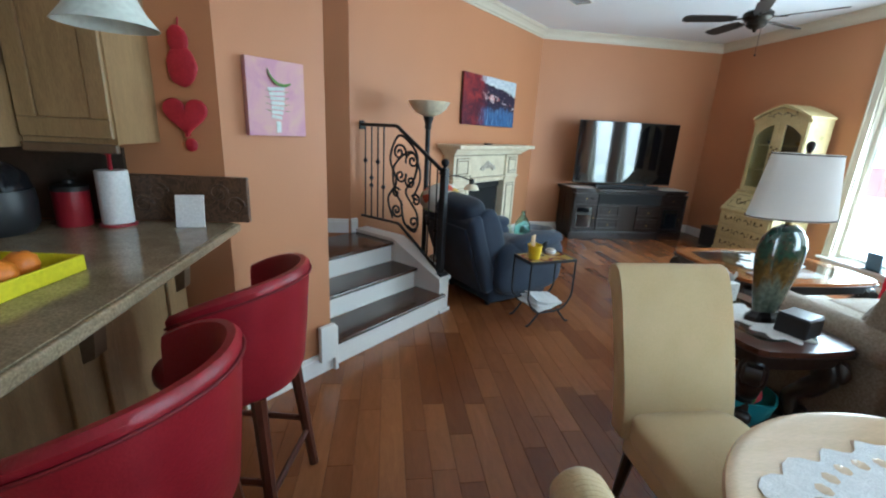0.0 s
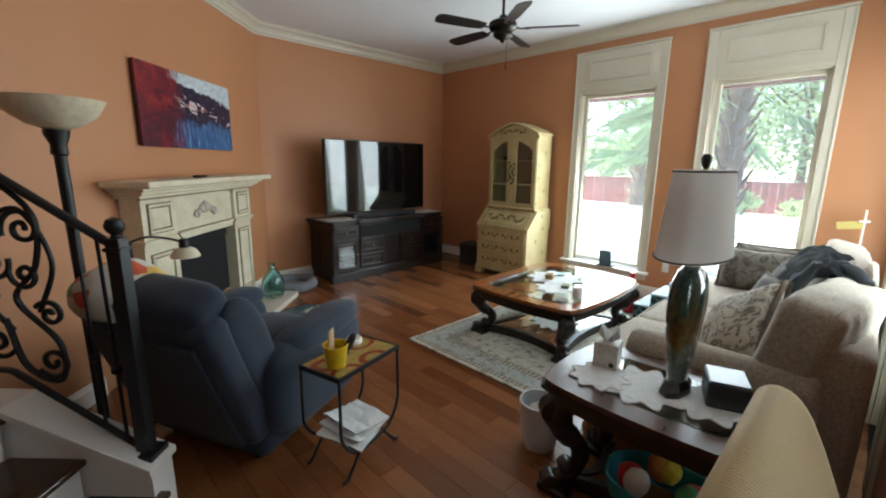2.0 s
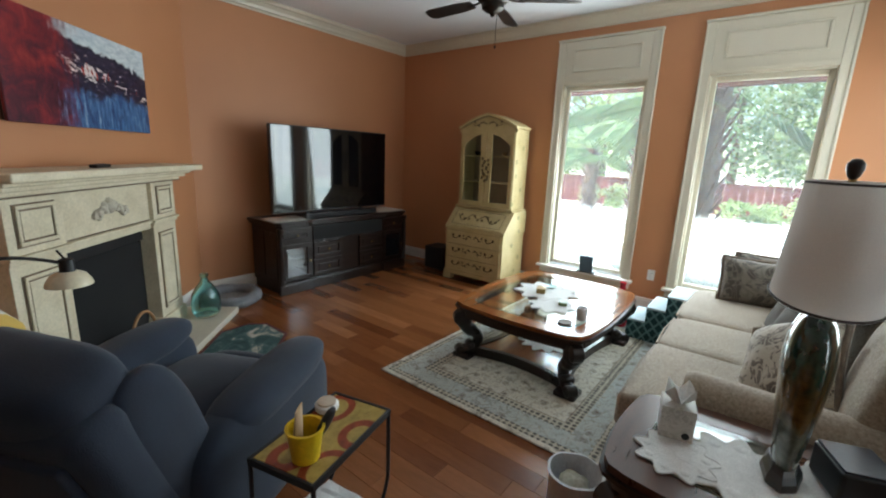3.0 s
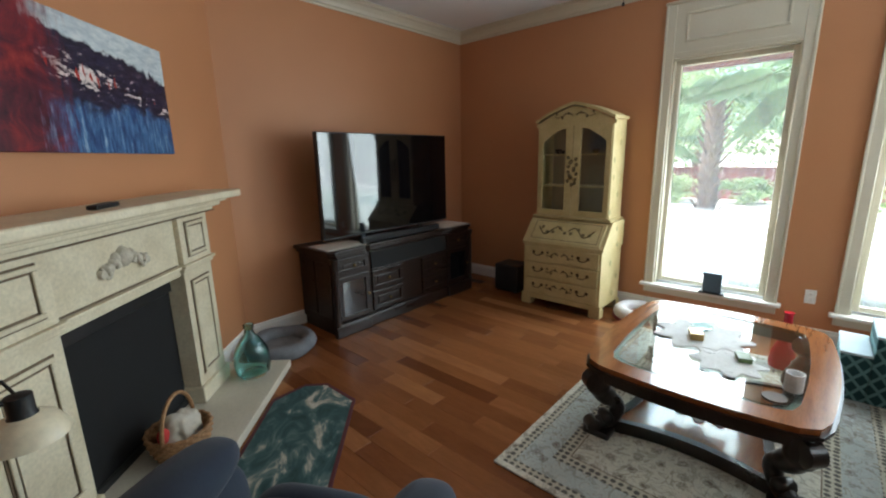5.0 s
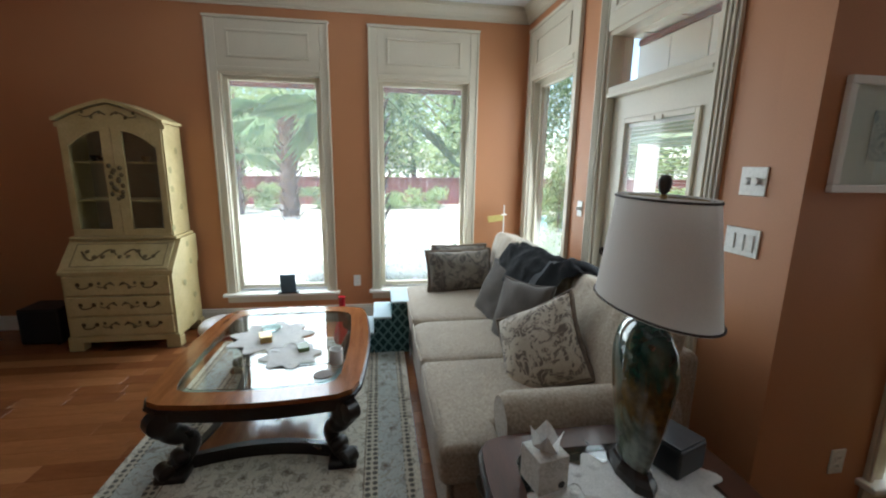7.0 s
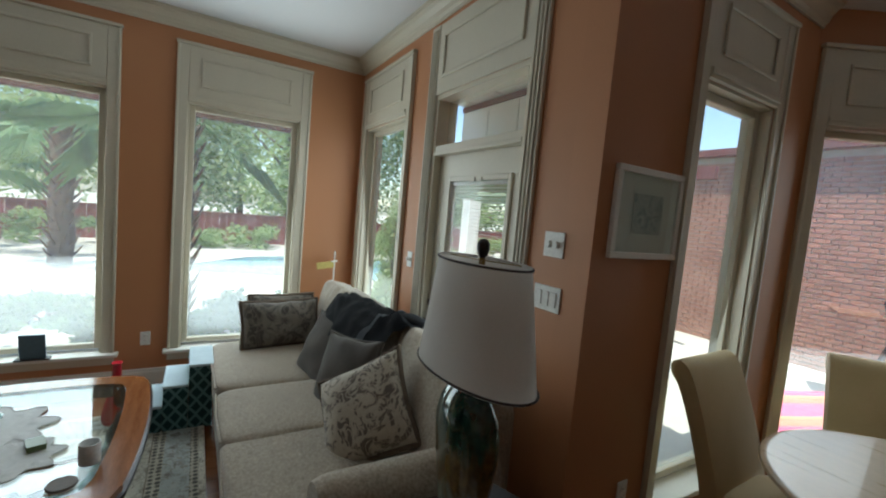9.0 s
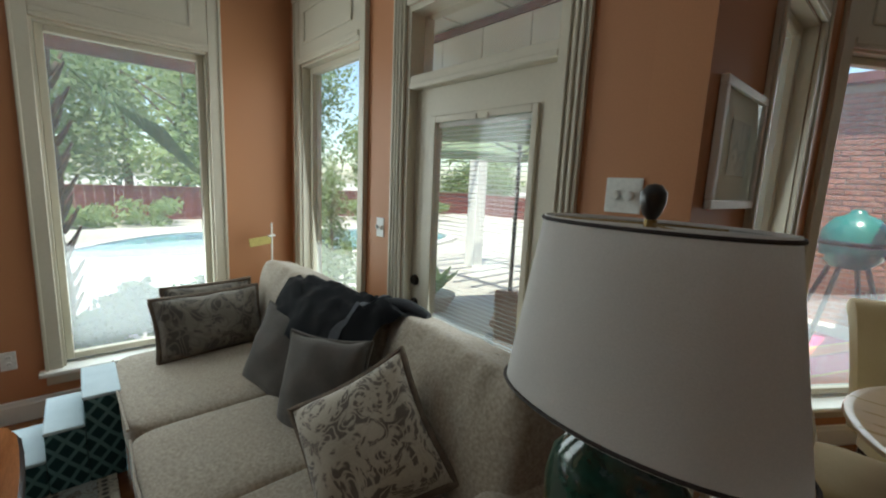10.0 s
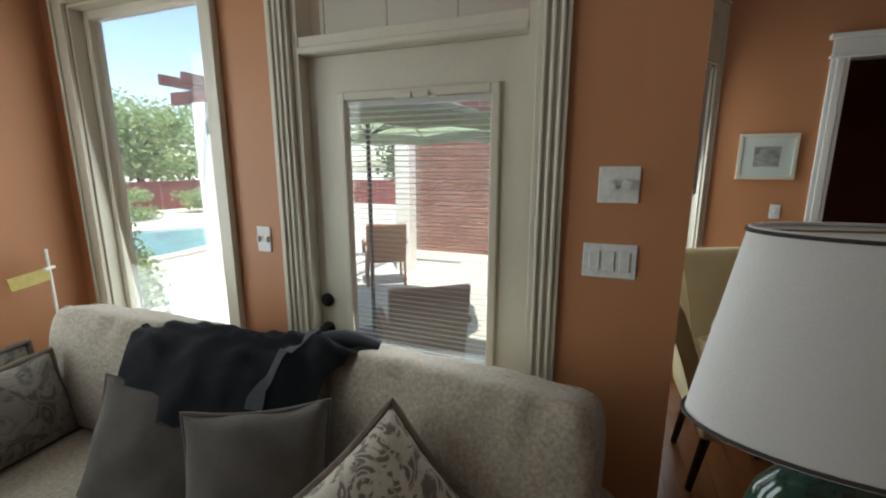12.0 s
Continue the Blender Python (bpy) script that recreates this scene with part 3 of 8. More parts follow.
# ---- furniture materials ----
def patterned(name, a, b, c, scale=14.0, rough=0.85, edge=0.03, warp=1.5, sheen=0.2):
    """A woven damask: curling leaves of b outlined by scrolls of c on a ground of a."""
    m, n, l, p = nodes_of(name)
    v = coords(n, l)
    f1, f2 = noise_tex(n, l, v, scale, 2, 0.5, warp), noise_tex(n, l, v, scale * 0.8, 0.5, 0.4, warp * 0.6)
    weave = noise_tex(n, l, v, 420, 2)
    r1 = ramp(n, [(0.50 - edge, (0, 0, 0)), (0.50 + edge, (1, 1, 1))])
    turns, part_of = n.new("ShaderNodeMath"), n.new("ShaderNodeMath")
    turns.operation, turns.inputs[1].default_value, part_of.operation = "MULTIPLY", 11.0, "FRACT"
    l.new(f2, turns.inputs[0]), l.new(turns.outputs[0], part_of.inputs[0])
    r2 = ramp(n, [(0.0, (1, 1, 1)), (0.20, (1, 1, 1)), (0.30, (0, 0, 0)), (0.9, (0, 0, 0)), (1.0, (1, 1, 1))])
    l.new(f1, r1.inputs[0]), l.new(part_of.outputs[0], r2.inputs[0])
    col = mixed(n, l, "MIX", r1.outputs[0], a, b)
    col = mixed(n, l, "MIX", r2.outputs[0], col, c)
    g = ramp(n, [(0.3, (0.86,) * 3), (0.7, (1.1,) * 3)])
    l.new(weave, g.inputs[0])
    l.new(mixed(n, l, "MULTIPLY", 1.0, col, g.outputs[0]), p.inputs["Base Color"])
    p.inputs["Roughness"].default_value, p.inputs["Sheen Weight"].default_value = rough, sheen
    bumped(n, l, p, weave, 0.25, 0.002)
    return m


SOFA = surf("beige_chenille", (0.245, 0.198, 0.145), (0.45, 0.378, 0.292), 0.92, 80, 300, 0.7, sheen=0.25, vary=0.18)
GREYFAB = surf("charcoal_velvet", (0.060, 0.049, 0.040), (0.092, 0.077, 0.063), 0.92, 9, 300, 0.4, sheen=0.1, vary=0.2)
DAMASK = patterned("damask_fabric", (0.43, 0.37, 0.29), (0.13, 0.102, 0.08), (0.40, 0.345, 0.27), 10, warp=2.4)
DAMASK2 = patterned("dark_damask_fabric", (0.19, 0.165, 0.135), (0.075, 0.064, 0.052), (0.15, 0.13, 0.105), 7, warp=2.0)
BRAID = surf("brown_braid_trim", (0.10, 0.07, 0.05), (0.16, 0.12, 0.085), 0.9, 40, 300, 0.6)
BLACKCLOTH = surf("black_knit_cloth", (0.004, 0.0045, 0.007), (0.008, 0.009, 0.012), 0.85, 8, 300, 0.4)
NAVY = surf("navy_microfibre", (0.011, 0.0175, 0.034), (0.019, 0.030, 0.053), 0.9, 4, 220, 0.3, sheen=0.15, vary=0.12)
CARVED = surf("carved_black_wood", (0.007, 0.004, 0.003), (0.017, 0.009, 0.006), 0.30, 6, 50, 0.2, coat=0.1, vary=0.3)
CHERRY = surf("cherry_wood", (0.22, 0.070, 0.019), (0.32, 0.115, 0.034), 0.22, 3, 30, 0.05, stretch=(1, 9, 9), coat=0.5, vary=0.18)
SHELFWOOD = surf("reddish_shelf_wood", (0.16, 0.050, 0.018), (0.23, 0.080, 0.030), 0.16, 3, 30, 0.03, stretch=(1, 9, 9), coat=0.6, vary=0.18)
MAHOG = surf("dark_mahogany", (0.045, 0.014, 0.007), (0.08, 0.026, 0.013), 0.3, 3, 30, 0.05, stretch=(1, 9, 9), coat=0.15, vary=0.2)
GLASSTOP = glass_mat("tabletop_glass", (0.93, 0.99, 0.97))
BEVELGLASS = glass_mat("bevelled_glass_edge", (0.62, 0.86, 0.84), 0.08)
LACE = surf("white_lace", (0.70, 0.70, 0.68), (0.80, 0.80, 0.78), 0.9, 30, 260, 0.6, vary=0.22)
CREAM = surf("cream_painted_wood", (0.45, 0.35, 0.155), (0.57, 0.46, 0.235), 0.5, 5, 60, 0.1, vary=0.1)
GILT = surf("gilt_scrollwork", (0.10, 0.075, 0.03), (0.19, 0.14, 0.06), 0.5, 20, 90, 0.3, metal=0.2)
DIST = surf("distressed_ivory_paint", (0.62, 0.54, 0.38), (0.74, 0.665, 0.50), 0.5, 6, 70, 0.12, vary=0.12)
GLAZE = surf("brown_glaze_line", (0.12, 0.08, 0.045), (0.20, 0.14, 0.085), 0.6, 20, 90, 0.1)
STONE = surf("cream_limestone", (0.55, 0.50, 0.40), (0.64, 0.59, 0.49), 0.45, 5, 80, 0.1, vary=0.08)
SCREEN, _sn, _sl, _sp = nodes_of("tv_screen")
_sp.inputs["Base Color"].default_value, _sp.inputs["Roughness"].default_value, _sp.inputs["IOR"].default_value = (0.003, 0.003, 0.004, 1), 0.045, 1.6
BLACKP = surf("black_plastic", (0.010, 0.010, 0.011), (0.018, 0.018, 0.019), 0.4, 6, 120, 0.08)
YELLOWFAB = surf("ribbed_cream_upholstery", (0.53, 0.395, 0.195), (0.60, 0.46, 0.25), 0.85, 4, 200, 0.3, sheen=0.25, vary=0.07)
REDLEATHER = surf("red_leather", (0.22, 0.008, 0.016), (0.32, 0.016, 0.026), 0.34, 5, 130, 0.3, vary=0.12)
REDWOOD = surf("red_brown_wood", (0.055, 0.014, 0.008), (0.095, 0.026, 0.014), 0.3, 4, 40, 0.1, stretch=(8, 8, 1), coat=0.2, vary=0.2)
GREYSHADE = surf("linen_lampshade", (0.82, 0.80, 0.78), (0.88, 0.86, 0.84), 0.9, 6, 320, 0.3, vary=0.09)
gn, gl = GREYSHADE.node_tree.nodes, GREYSHADE.node_tree.links
tl, mxs = gn.new("ShaderNodeBsdfTranslucent"), gn.new("ShaderNodeMixShader")
tl.inputs[0].default_value, mxs.inputs[0].default_value = (0.92, 0.90, 0.87, 1), 0.5
gl.new(gn["Principled BSDF"].outputs[0], mxs.inputs[1]), gl.new(tl.outputs[0], mxs.inputs[2]), gl.new(mxs.outputs[0], gn["Material Output"].inputs[0])
BRASS = surf("aged_brass", (0.28, 0.19, 0.075), (0.40, 0.28, 0.12), 0.35, 10, 80, 0.1, metal=0.9)
PAPER = surf("white_paper", (0.74, 0.74, 0.73), (0.82, 0.82, 0.80), 0.8, 5, 100, 0.05)


def on(x, y, z=0.0, deg=0.0):
    return Matrix.Translation((x, y, z)) @ Matrix.Rotation(radians(deg), 4, "Z")


# ---- sofa ----
sofa = thing("sofa", on(0, 0), "long beige chenille sofa against the garden-door wall", "sofa")
part("base", box(2.60, 5.22, 1.56, 2.60, 0.05, 0.31, 0.03, 3), SOFA, sofa)
part("skirt", boxes((2.585, 3.36, 2.602, 2.622, 0.012, 0.30), (3.372, 4.01, 2.602, 2.622, 0.012, 0.30), (4.022, 5.22, 2.602, 2.622, 0.012, 0.30), bevel=0.008), SOFA, sofa)
part("back_frame", box(2.64, 5.22, 1.46, 1.68, 0.05, 0.80, 0.05, 4), SOFA, sofa, smooth=True)
for x0, x1, sd in ((3.366, 4.02, 2), (4.024, 4.98, 3)):
    part("seat_cushion", cushion(x1 - x0, 0.86, 0.185, 0.13, 0.12, 18, 0.005, sd, pose((x0 + x1) / 2, 2.225, 0.385), 5), SOFA, sofa, smooth=60)
bm = prism([(2.742, 1.80), (3.362, 1.80), (3.362, 2.63), (3.34, 2.652), (2.60, 2.652), (2.575, 2.63), (2.575, 2.41), (2.60, 2.385), (2.742, 2.385)], 0.296, 0.482, 0.035, seg=4)
bmesh.ops.triangulate(bm, faces=bm.faces)
bmesh.ops.subdivide_edges(bm, edges=bm.edges, cuts=2)
for v in bm.verts:
    v.co.z += 0.010 * noise.noise(v.co * 6) if v.co.z > 0.4 else 0.0
part("seat_cushion", bm, SOFA, sofa, "seat cushion shaped round the arm", 60)


def back_cushion(w, h, t, m, seed):
    """A loose boxed back cushion with a welt round both faces and gathers along its top seam."""
    bm = cushion(w, h, t, 0.135, 0.30, 26, 0.008, seed, None, 6)
    for v in bm.verts:
        x, y, z = v.co
        f = max(0.0, min(1.0, (2 * y / h - 0.1) / 0.6)) * max(0.0, 1 - abs(2 * x / w) ** 6)
        v.co.z += (1 if z > 0 else -1) * 0.024 * f * noise.noise(Vector((x * 26 + seed, y * 5, seed * 1.3)))
    ob = part("back_cushion", bm, SOFA, sofa, smooth=60, m=m @ pose(0, 0, 0, 90, 0, 0))
    a, b, c = w / 2 - 0.012, h / 2 - 0.012, 0.06
    for s in (-1, 1):
        pts = []
        for qx, qy, q0 in ((1, 1, 0), (-1, 1, 90), (-1, -1, 180), (1, -1, 270)):
            pts += [(qx * (a - c) + c * math.cos(radians(q0 + d)), qy * (b - c) + c * math.sin(radians(q0 + d)), s * (t / 2 - 0.052)) for d in (0, 30, 60, 90)]
        part("welt", tube(pts, 0.006, 6, True), SOFA, ob, smooth=True)
    return ob


back_cushion(0.98, 0.53, 0.24, pose(3.09, 1.66, 0.70, 13, 2.5, -9), 5)
back_cushion(0.50, 0.48, 0.17, pose(3.80, 1.66, 0.66, 13, 0, 0), 6)
back_cushion(1.04, 0.53, 0.22, pose(4.50, 1.69, 0.70, 13, -2, 4), 7)
for xc, a in ((2.635, 0), (5.10, 1)):
    bm = bmesh.new()
    add_box(bm, xc - 0.10, xc + 0.10, 1.60, 2.37, 0.05, 0.56, 0.03, 3)
    part("arm", bm, SOFA, sofa, smooth=True)
    part("arm_roll", lathe([(0, 0), (0.085, 0.0), (0.112, 0.02), (0.116, 0.06), (0.116, 0.74), (0.10, 0.78), (0, 0.78)], 24, pose(xc, 1.61, 0.555) @ pose(0, 0, 0, -90, 0, 0)), SOFA, sofa, smooth=50)
for x0, x1 in ((2.72, 3.362), (3.366, 4.02), (4.024, 4.98)):
    part("piping", tube([(x0 + 0.04, 2.648, 0.455), ((x0 + x1) / 2, 2.658, 0.458), (x1 - 0.04, 2.648, 0.455)], 0.006, 6), SOFA, sofa, smooth=True)


def pillow(label, mat, w, h, t, m, seed, trim=None, pinch=0.10):
    """The nearer, front face has its own weave; a cord runs round the edge where one shows."""
    ob = thing("throw_pillow", m, label, "pillow", "pillows on the sofa")
    part("cover", throw_pillow(w, h, t, seed, pinch), mat, ob, smooth=70)
    if trim:
        part("cord", tube(outline_of_pillow(w, h, pinch), 0.015 if trim is BRAID else 0.008, 8, True), trim, ob, smooth=True)
    return ob


pillow("beige damask throw pillow with braided edge, stood on its corner", DAMASK, 0.50, 0.50, 0.22, pose(3.14, 2.02, 0.635, 32, 0, 30) @ pose(0, 0, 0, 0, 38, 0), 1, BRAID)
pillow("charcoal velvet throw pillow leaning on the sofa back", GREYFAB, 0.48, 0.46, 0.17, pose(3.60, 1.98, 0.645, 20, 5, 22), 2, GREYFAB)
pillow("charcoal velvet throw pillow leaning on the sofa back", GREYFAB, 0.52, 0.46, 0.17, pose(4.06, 1.97, 0.625, 22, -6, 16), 3, GREYFAB)
pillow("dark damask lumbar pillow with corded edge", DAMASK2, 0.62, 0.37, 0.21, pose(4.76, 2.16, 0.655, 16, 0, 98), 4, BRAID, 0.06)
pillow("dark damask pillow tucked behind the lumbar pillow", DAMASK2, 0.54, 0.36, 0.15, pose(4.95, 2.12, 0.67, 14, 0, 96), 5, BRAID, 0.06)

# dark jacket thrown over the sofa back
jacket = thing("jacket", on(0, 0), "black jacket with a grey stripe thrown over the sofa back", "jacket")
bm = bmesh.new()
NX, NY = 40, 26
gv = {}
for i in range(NX + 1):
    for j in range(NY + 1):
        a, b = i / NX, j / NY
        x = 4.32 - a * 0.86 + 0.05 * math.sin(b * 5 + a * 3)
        w = 0.30 + 0.10 * math.sin(a * 3.1)
        s = (b - 0.5) * 2
        y = 1.70 + 0.17 * a * (-1) + 0.10 + s * w * 0.62
        z = 0.955 + 0.012 * math.sin(a * 9) - 0.20 * abs(s) ** 2.2 - 0.03 * (2 * a - 1) ** 2 + 0.05 * (1 - s * s)
        q = Vector((x * 6, y * 9, z * 3))
        z += 0.045 * noise.noise(q) + 0.030 * noise.noise(q * 2.3) + 0.012 * noise.noise(q * 5)
        y += 0.03 * noise.noise(q * 1.4 + Vector((3, 1, 0)))
        edge = noise.noise(Vector((a * 7, s * 3, 0))) * 0.05
        gv[i, j] = bm.verts.new((x + edge * (abs(s) > 0.8), y, z))
for i in range(NX):
    for j in range(NY):
        bm.faces.new((gv[i, j], gv[i + 1, j], gv[i + 1, j + 1], gv[i, j + 1]))
stripe_at = {k: tuple(v.co) for k, v in gv.items()}
bmesh.ops.solidify(bm, geom=bm.faces, thickness=-0.022)
part("body", bm, BLACKCLOTH, jacket, smooth=70)
sv = bmesh.new()
cols = [k for k in range(29, 32)]
lo_ = {(i, j): sv.verts.new(Vector(stripe_at[i, j]) + Vector((0, 0.003, 0.006))) for i in cols for j in range(6, NY)}
for i in cols[:-1]:
    for j in range(6, NY - 1):
        sv.faces.new((lo_[i, j], lo_[i + 1, j], lo_[i + 1, j + 1], lo_[i, j + 1]))
bmesh.ops.solidify(sv, geom=sv.faces, thickness=-0.003)
part("stripe", sv, surf("grey_stripe", (0.12, 0.13, 0.15), (0.17, 0.18, 0.20), 0.8), jacket, smooth=True)
part("sleeve", tube(smooth_path([(3.62, 1.66, 0.95), (3.54, 1.60, 0.965), (3.46, 1.56, 0.95), (3.41, 1.54, 0.93)], 6), 0.05, 10, taper=lambda f: 1.1 - 0.35 * f), BLACKCLOTH, jacket, smooth=True)


# ---- tables of dark carved wood ----
def squircle(hx, hy, bow, k=12, corner=0.10):
    """An outline with bowed sides and rounded corners."""
    pts = []
    for s in range(4):
        for i in range(k):
            f = -1 + 2 * i / k
            a, b = [(f, -1), (1, f), (-f, 1), (-1, -f)][s]
            ex, ey = bow * (1 - a * a) * b, bow * (1 - b * b) * a
            r = (abs(a) ** 18 + abs(b) ** 18) ** (1 / 18)
            pts.append((a / r * hx + ey, b / r * hy + ex))
    return pts


def ring(bm, outer, inner, z0, z1):
    vs = [[bm.verts.new((x, y, z)) for x, y in pts] for pts, z in ((outer, z0), (outer, z1), (inner, z1), (inner, z0))]
    k = len(outer)
    for a in range(4):
        p, q = vs[a], vs[(a + 1) % 4]
        for i in range(k):
            bm.faces.new((p[i], p[(i + 1) % k], q[(i + 1) % k], q[i]))


def carved_leg(h, sx, sy):
    """A scrolled leg: a fat volute at the knee, a waisted shin and a curled foot."""
    bm = bmesh.new()
    path = smooth_path([(0.0, 0.0, h - 0.03), (0.045, 0.045, h * 0.80), (0.03, 0.03, h * 0.62), (-0.035, -0.035, h * 0.42), (-0.02, -0.02, h * 0.22), (0.035, 0.035, 0.06), (0.06, 0.06, 0.028)], 5)
    add_tube(bm, [(p[0] * sx, p[1] * sy, p[2]) for p in path], 0.058, 12, taper=lambda f: [1.15, 1.15, 0.95, 0.74, 0.66, 0.74, 0.7][min(6, int(f * 6.99))])
    for z, r, o in ((h * 0.80, 0.060, 0.066), (h * 0.24, 0.036, 0.008), (0.055, 0.042, 0.062)):
        add_lathe(bm, [(0, -0.05), (r * 0.55, -0.05), (r, -0.035), (r, 0.035), (r * 0.55, 0.05), (0, 0.05)], 14, pose(o * sx, o * sy, z, 90, 0, 45 * sx * sy))
    add_box(bm, -0.075 + 0.03 * sx, 0.075 + 0.03 * sx, -0.075 + 0.03 * sy, 0.075 + 0.03 * sy, 0.0, 0.045, 0.012)
    return bm


def carved_table(name, m, hx, hy, h, label, bow=0.05, rim=None):
    t = thing(name, m, label, "table")
    outer, inner = squircle(hx, hy, bow), squircle(hx - 0.10, hy - 0.10, bow * 0.6)
    bm = bmesh.new()
    ring(bm, outer, inner, h - 0.028, h)
    part("top_frame", bm, rim or CHERRY, t, "polished wooden rim")
    bm = bmesh.new()
    ring(bm, squircle(hx + 0.012, hy + 0.012, bow), squircle(hx - 0.03, hy - 0.03, bow), h - 0.045, h - 0.0285)
    part("top_moulding", bm, CARVED, t)
    bm = bmesh.new()
    ring(bm, inner, squircle(hx - 0.125, hy - 0.125, bow * 0.6), h - 0.014, h - 0.002)
    part("glass_edge", bm, BEVELGLASS, t, "bevelled edge of the glass inset")
    part("glass_inset", prism(squircle(hx - 0.125, hy - 0.125, bow * 0.6), h - 0.012, h - 0.004), GLASSTOP, t, "clear glass inset")
    bm = bmesh.new()
    ring(bm, squircle(hx - 0.03, hy - 0.03, bow), squircle(hx - 0.055, hy - 0.055, bow), h - 0.115, h - 0.046)
    part("apron", bm, CARVED, t)
    for sx in (-1, 1):
        for sy in (-1, 1):
            part("leg", carved_leg(h - 0.05, sx, sy), CARVED, t, smooth=50, m=pose(sx * (hx - 0.11), sy * (hy - 0.11), 0))
    z = 0.048
    part("lower_shelf", prism(squircle(hx - 0.13, hy - 0.13, -0.085), z, z + 0.022), SHELFWOOD, t)
    bm = bmesh.new()
    ring(bm, squircle(hx - 0.085, hy - 0.085, -0.085), squircle(hx - 0.131, hy - 0.131, -0.085), z - 0.036, z + 0.036)
    part("shelf_rail", bm, CARVED, t)
    return t


coffee = carved_table("coffee_table", on(3.745, 3.52), 0.645, 0.505, 0.465, "dark carved coffee table with cherry rim and glass inset")
endt = carved_table("end_table", on(2.19, 2.11), 0.29, 0.40, 0.585, "dark carved end table with glass inset beside the sofa", 0.03, MAHOG)

# ---- lamp on the end table ----
def dripped_glaze():
    """Dark green at the shoulder, running brown round the belly, grey-green below."""
    m, n, l, p = nodes_of("dripped_glaze")
    tc, sp, ad, mu = n.new("ShaderNodeTexCoord"), n.new("ShaderNodeSeparateXYZ"), n.new("ShaderNodeMath"), n.new("ShaderNodeMath")
    l.new(tc.outputs["Object"], sp.inputs[0])
    run = noise_tex(n, l, coords(n, l, "Object", (1, 1, 0.35)), 13, 3, 0.6, 0.8)
    mu.operation, mu.inputs[1].default_value, ad.operation = "MULTIPLY", 0.42, "ADD"
    l.new(run, mu.inputs[0]), l.new(mu.outputs[0], ad.inputs[0]), l.new(sp.outputs[2], ad.inputs[1])
    r = ramp(n, [(0.30, (0.085, 0.105, 0.078)), (0.42, (0.13, 0.14, 0.10)), (0.47, (0.12, 0.07, 0.018)), (0.56, (0.085, 0.055, 0.016)), (0.62, (0.016, 0.05, 0.032)), (0.74, (0.010, 0.036, 0.026))])
    l.new(ad.outputs[0], r.inputs[0])
    g = ramp(n, [(0.35, (0.7,) * 3), (0.65, (1.3,) * 3)])
    l.new(noise_tex(n, l, coords(n, l), 38, 3), g.inputs[0])
    l.new(mixed(n, l, "MULTIPLY", 1.0, r.outputs[0], g.outputs[0]), p.inputs["Base Color"])
    p.inputs["Roughness"].default_value, p.inputs["Coat Weight"].default_value = 0.12, 0.5
    return m


MARBLED = dripped_glaze()
TRIMCORD = surf("dark_trim_cord", (0.035, 0.025, 0.022), (0.055, 0.04, 0.035), 0.8)
lamp = thing("table_lamp", on(2.238, 2.05, 0.586), "glazed green and brown table lamp with grey linen shade", "lamp")
OV = Matrix.Diagonal((1.38, 0.62, 1, 1))
part("foot", lathe([(0, 0), (0.085, 0), (0.09, 0.012), (0.085, 0.03), (0.07, 0.045), (0.062, 0.06), (0, 0.06)], 8, OV), CARVED, lamp)
part("body", lathe([(0, 0.06), (0.055, 0.06), (0.062, 0.09), (0.078, 0.18), (0.094, 0.28), (0.105, 0.37), (0.106, 0.43), (0.095, 0.49), (0.07, 0.535), (0.04, 0.558), (0.028, 0.565), (0, 0.565)], 32, OV), MARBLED, lamp, "glossy marbled ceramic", True)
part("neck", lathe([(0.018, 0.56), (0.018, 0.60), (0.01, 0.61), (0.01, 0.945)], 14), BRASS, lamp, "brass stem", True)
bm = lathe([(0.157, 0.600), (0.120, 0.940)], 40, Matrix.Diagonal((1.6, 0.82, 1, 1)), False)
bmesh.ops.solidify(bm, geom=bm.faces, thickness=0.0025)
part("shade", bm, GREYSHADE, lamp, "grey linen drum shade", 50)
for r, z in ((0.159, 0.606), (0.1215, 0.934)):
    bm = bmesh.new()
    add_tube(bm, [(1.6 * r * math.cos(a), 0.82 * r * math.sin(a), z) for a in [k * math.pi / 20 for k in range(40)]], 0.0035, 6, True)
    part("shade_trim", bm, TRIMCORD, lamp, smooth=True)
bm = bmesh.new()
for a in (0, 120, 240):
    add_tube(bm, [(0, 0, 0.938), (0.178 * math.cos(radians(a)), 0.09 * math.sin(radians(a)), 0.934)], 0.002, 6)
part("spider", bm, BRASS, lamp)
part("finial", lathe([(0.007, 0.925), (0.007, 0.945), (0.014, 0.953), (0.02, 0.972), (0.02, 0.988), (0.011, 1.0), (0, 1.003)], 16), CARVED, lamp, smooth=True)

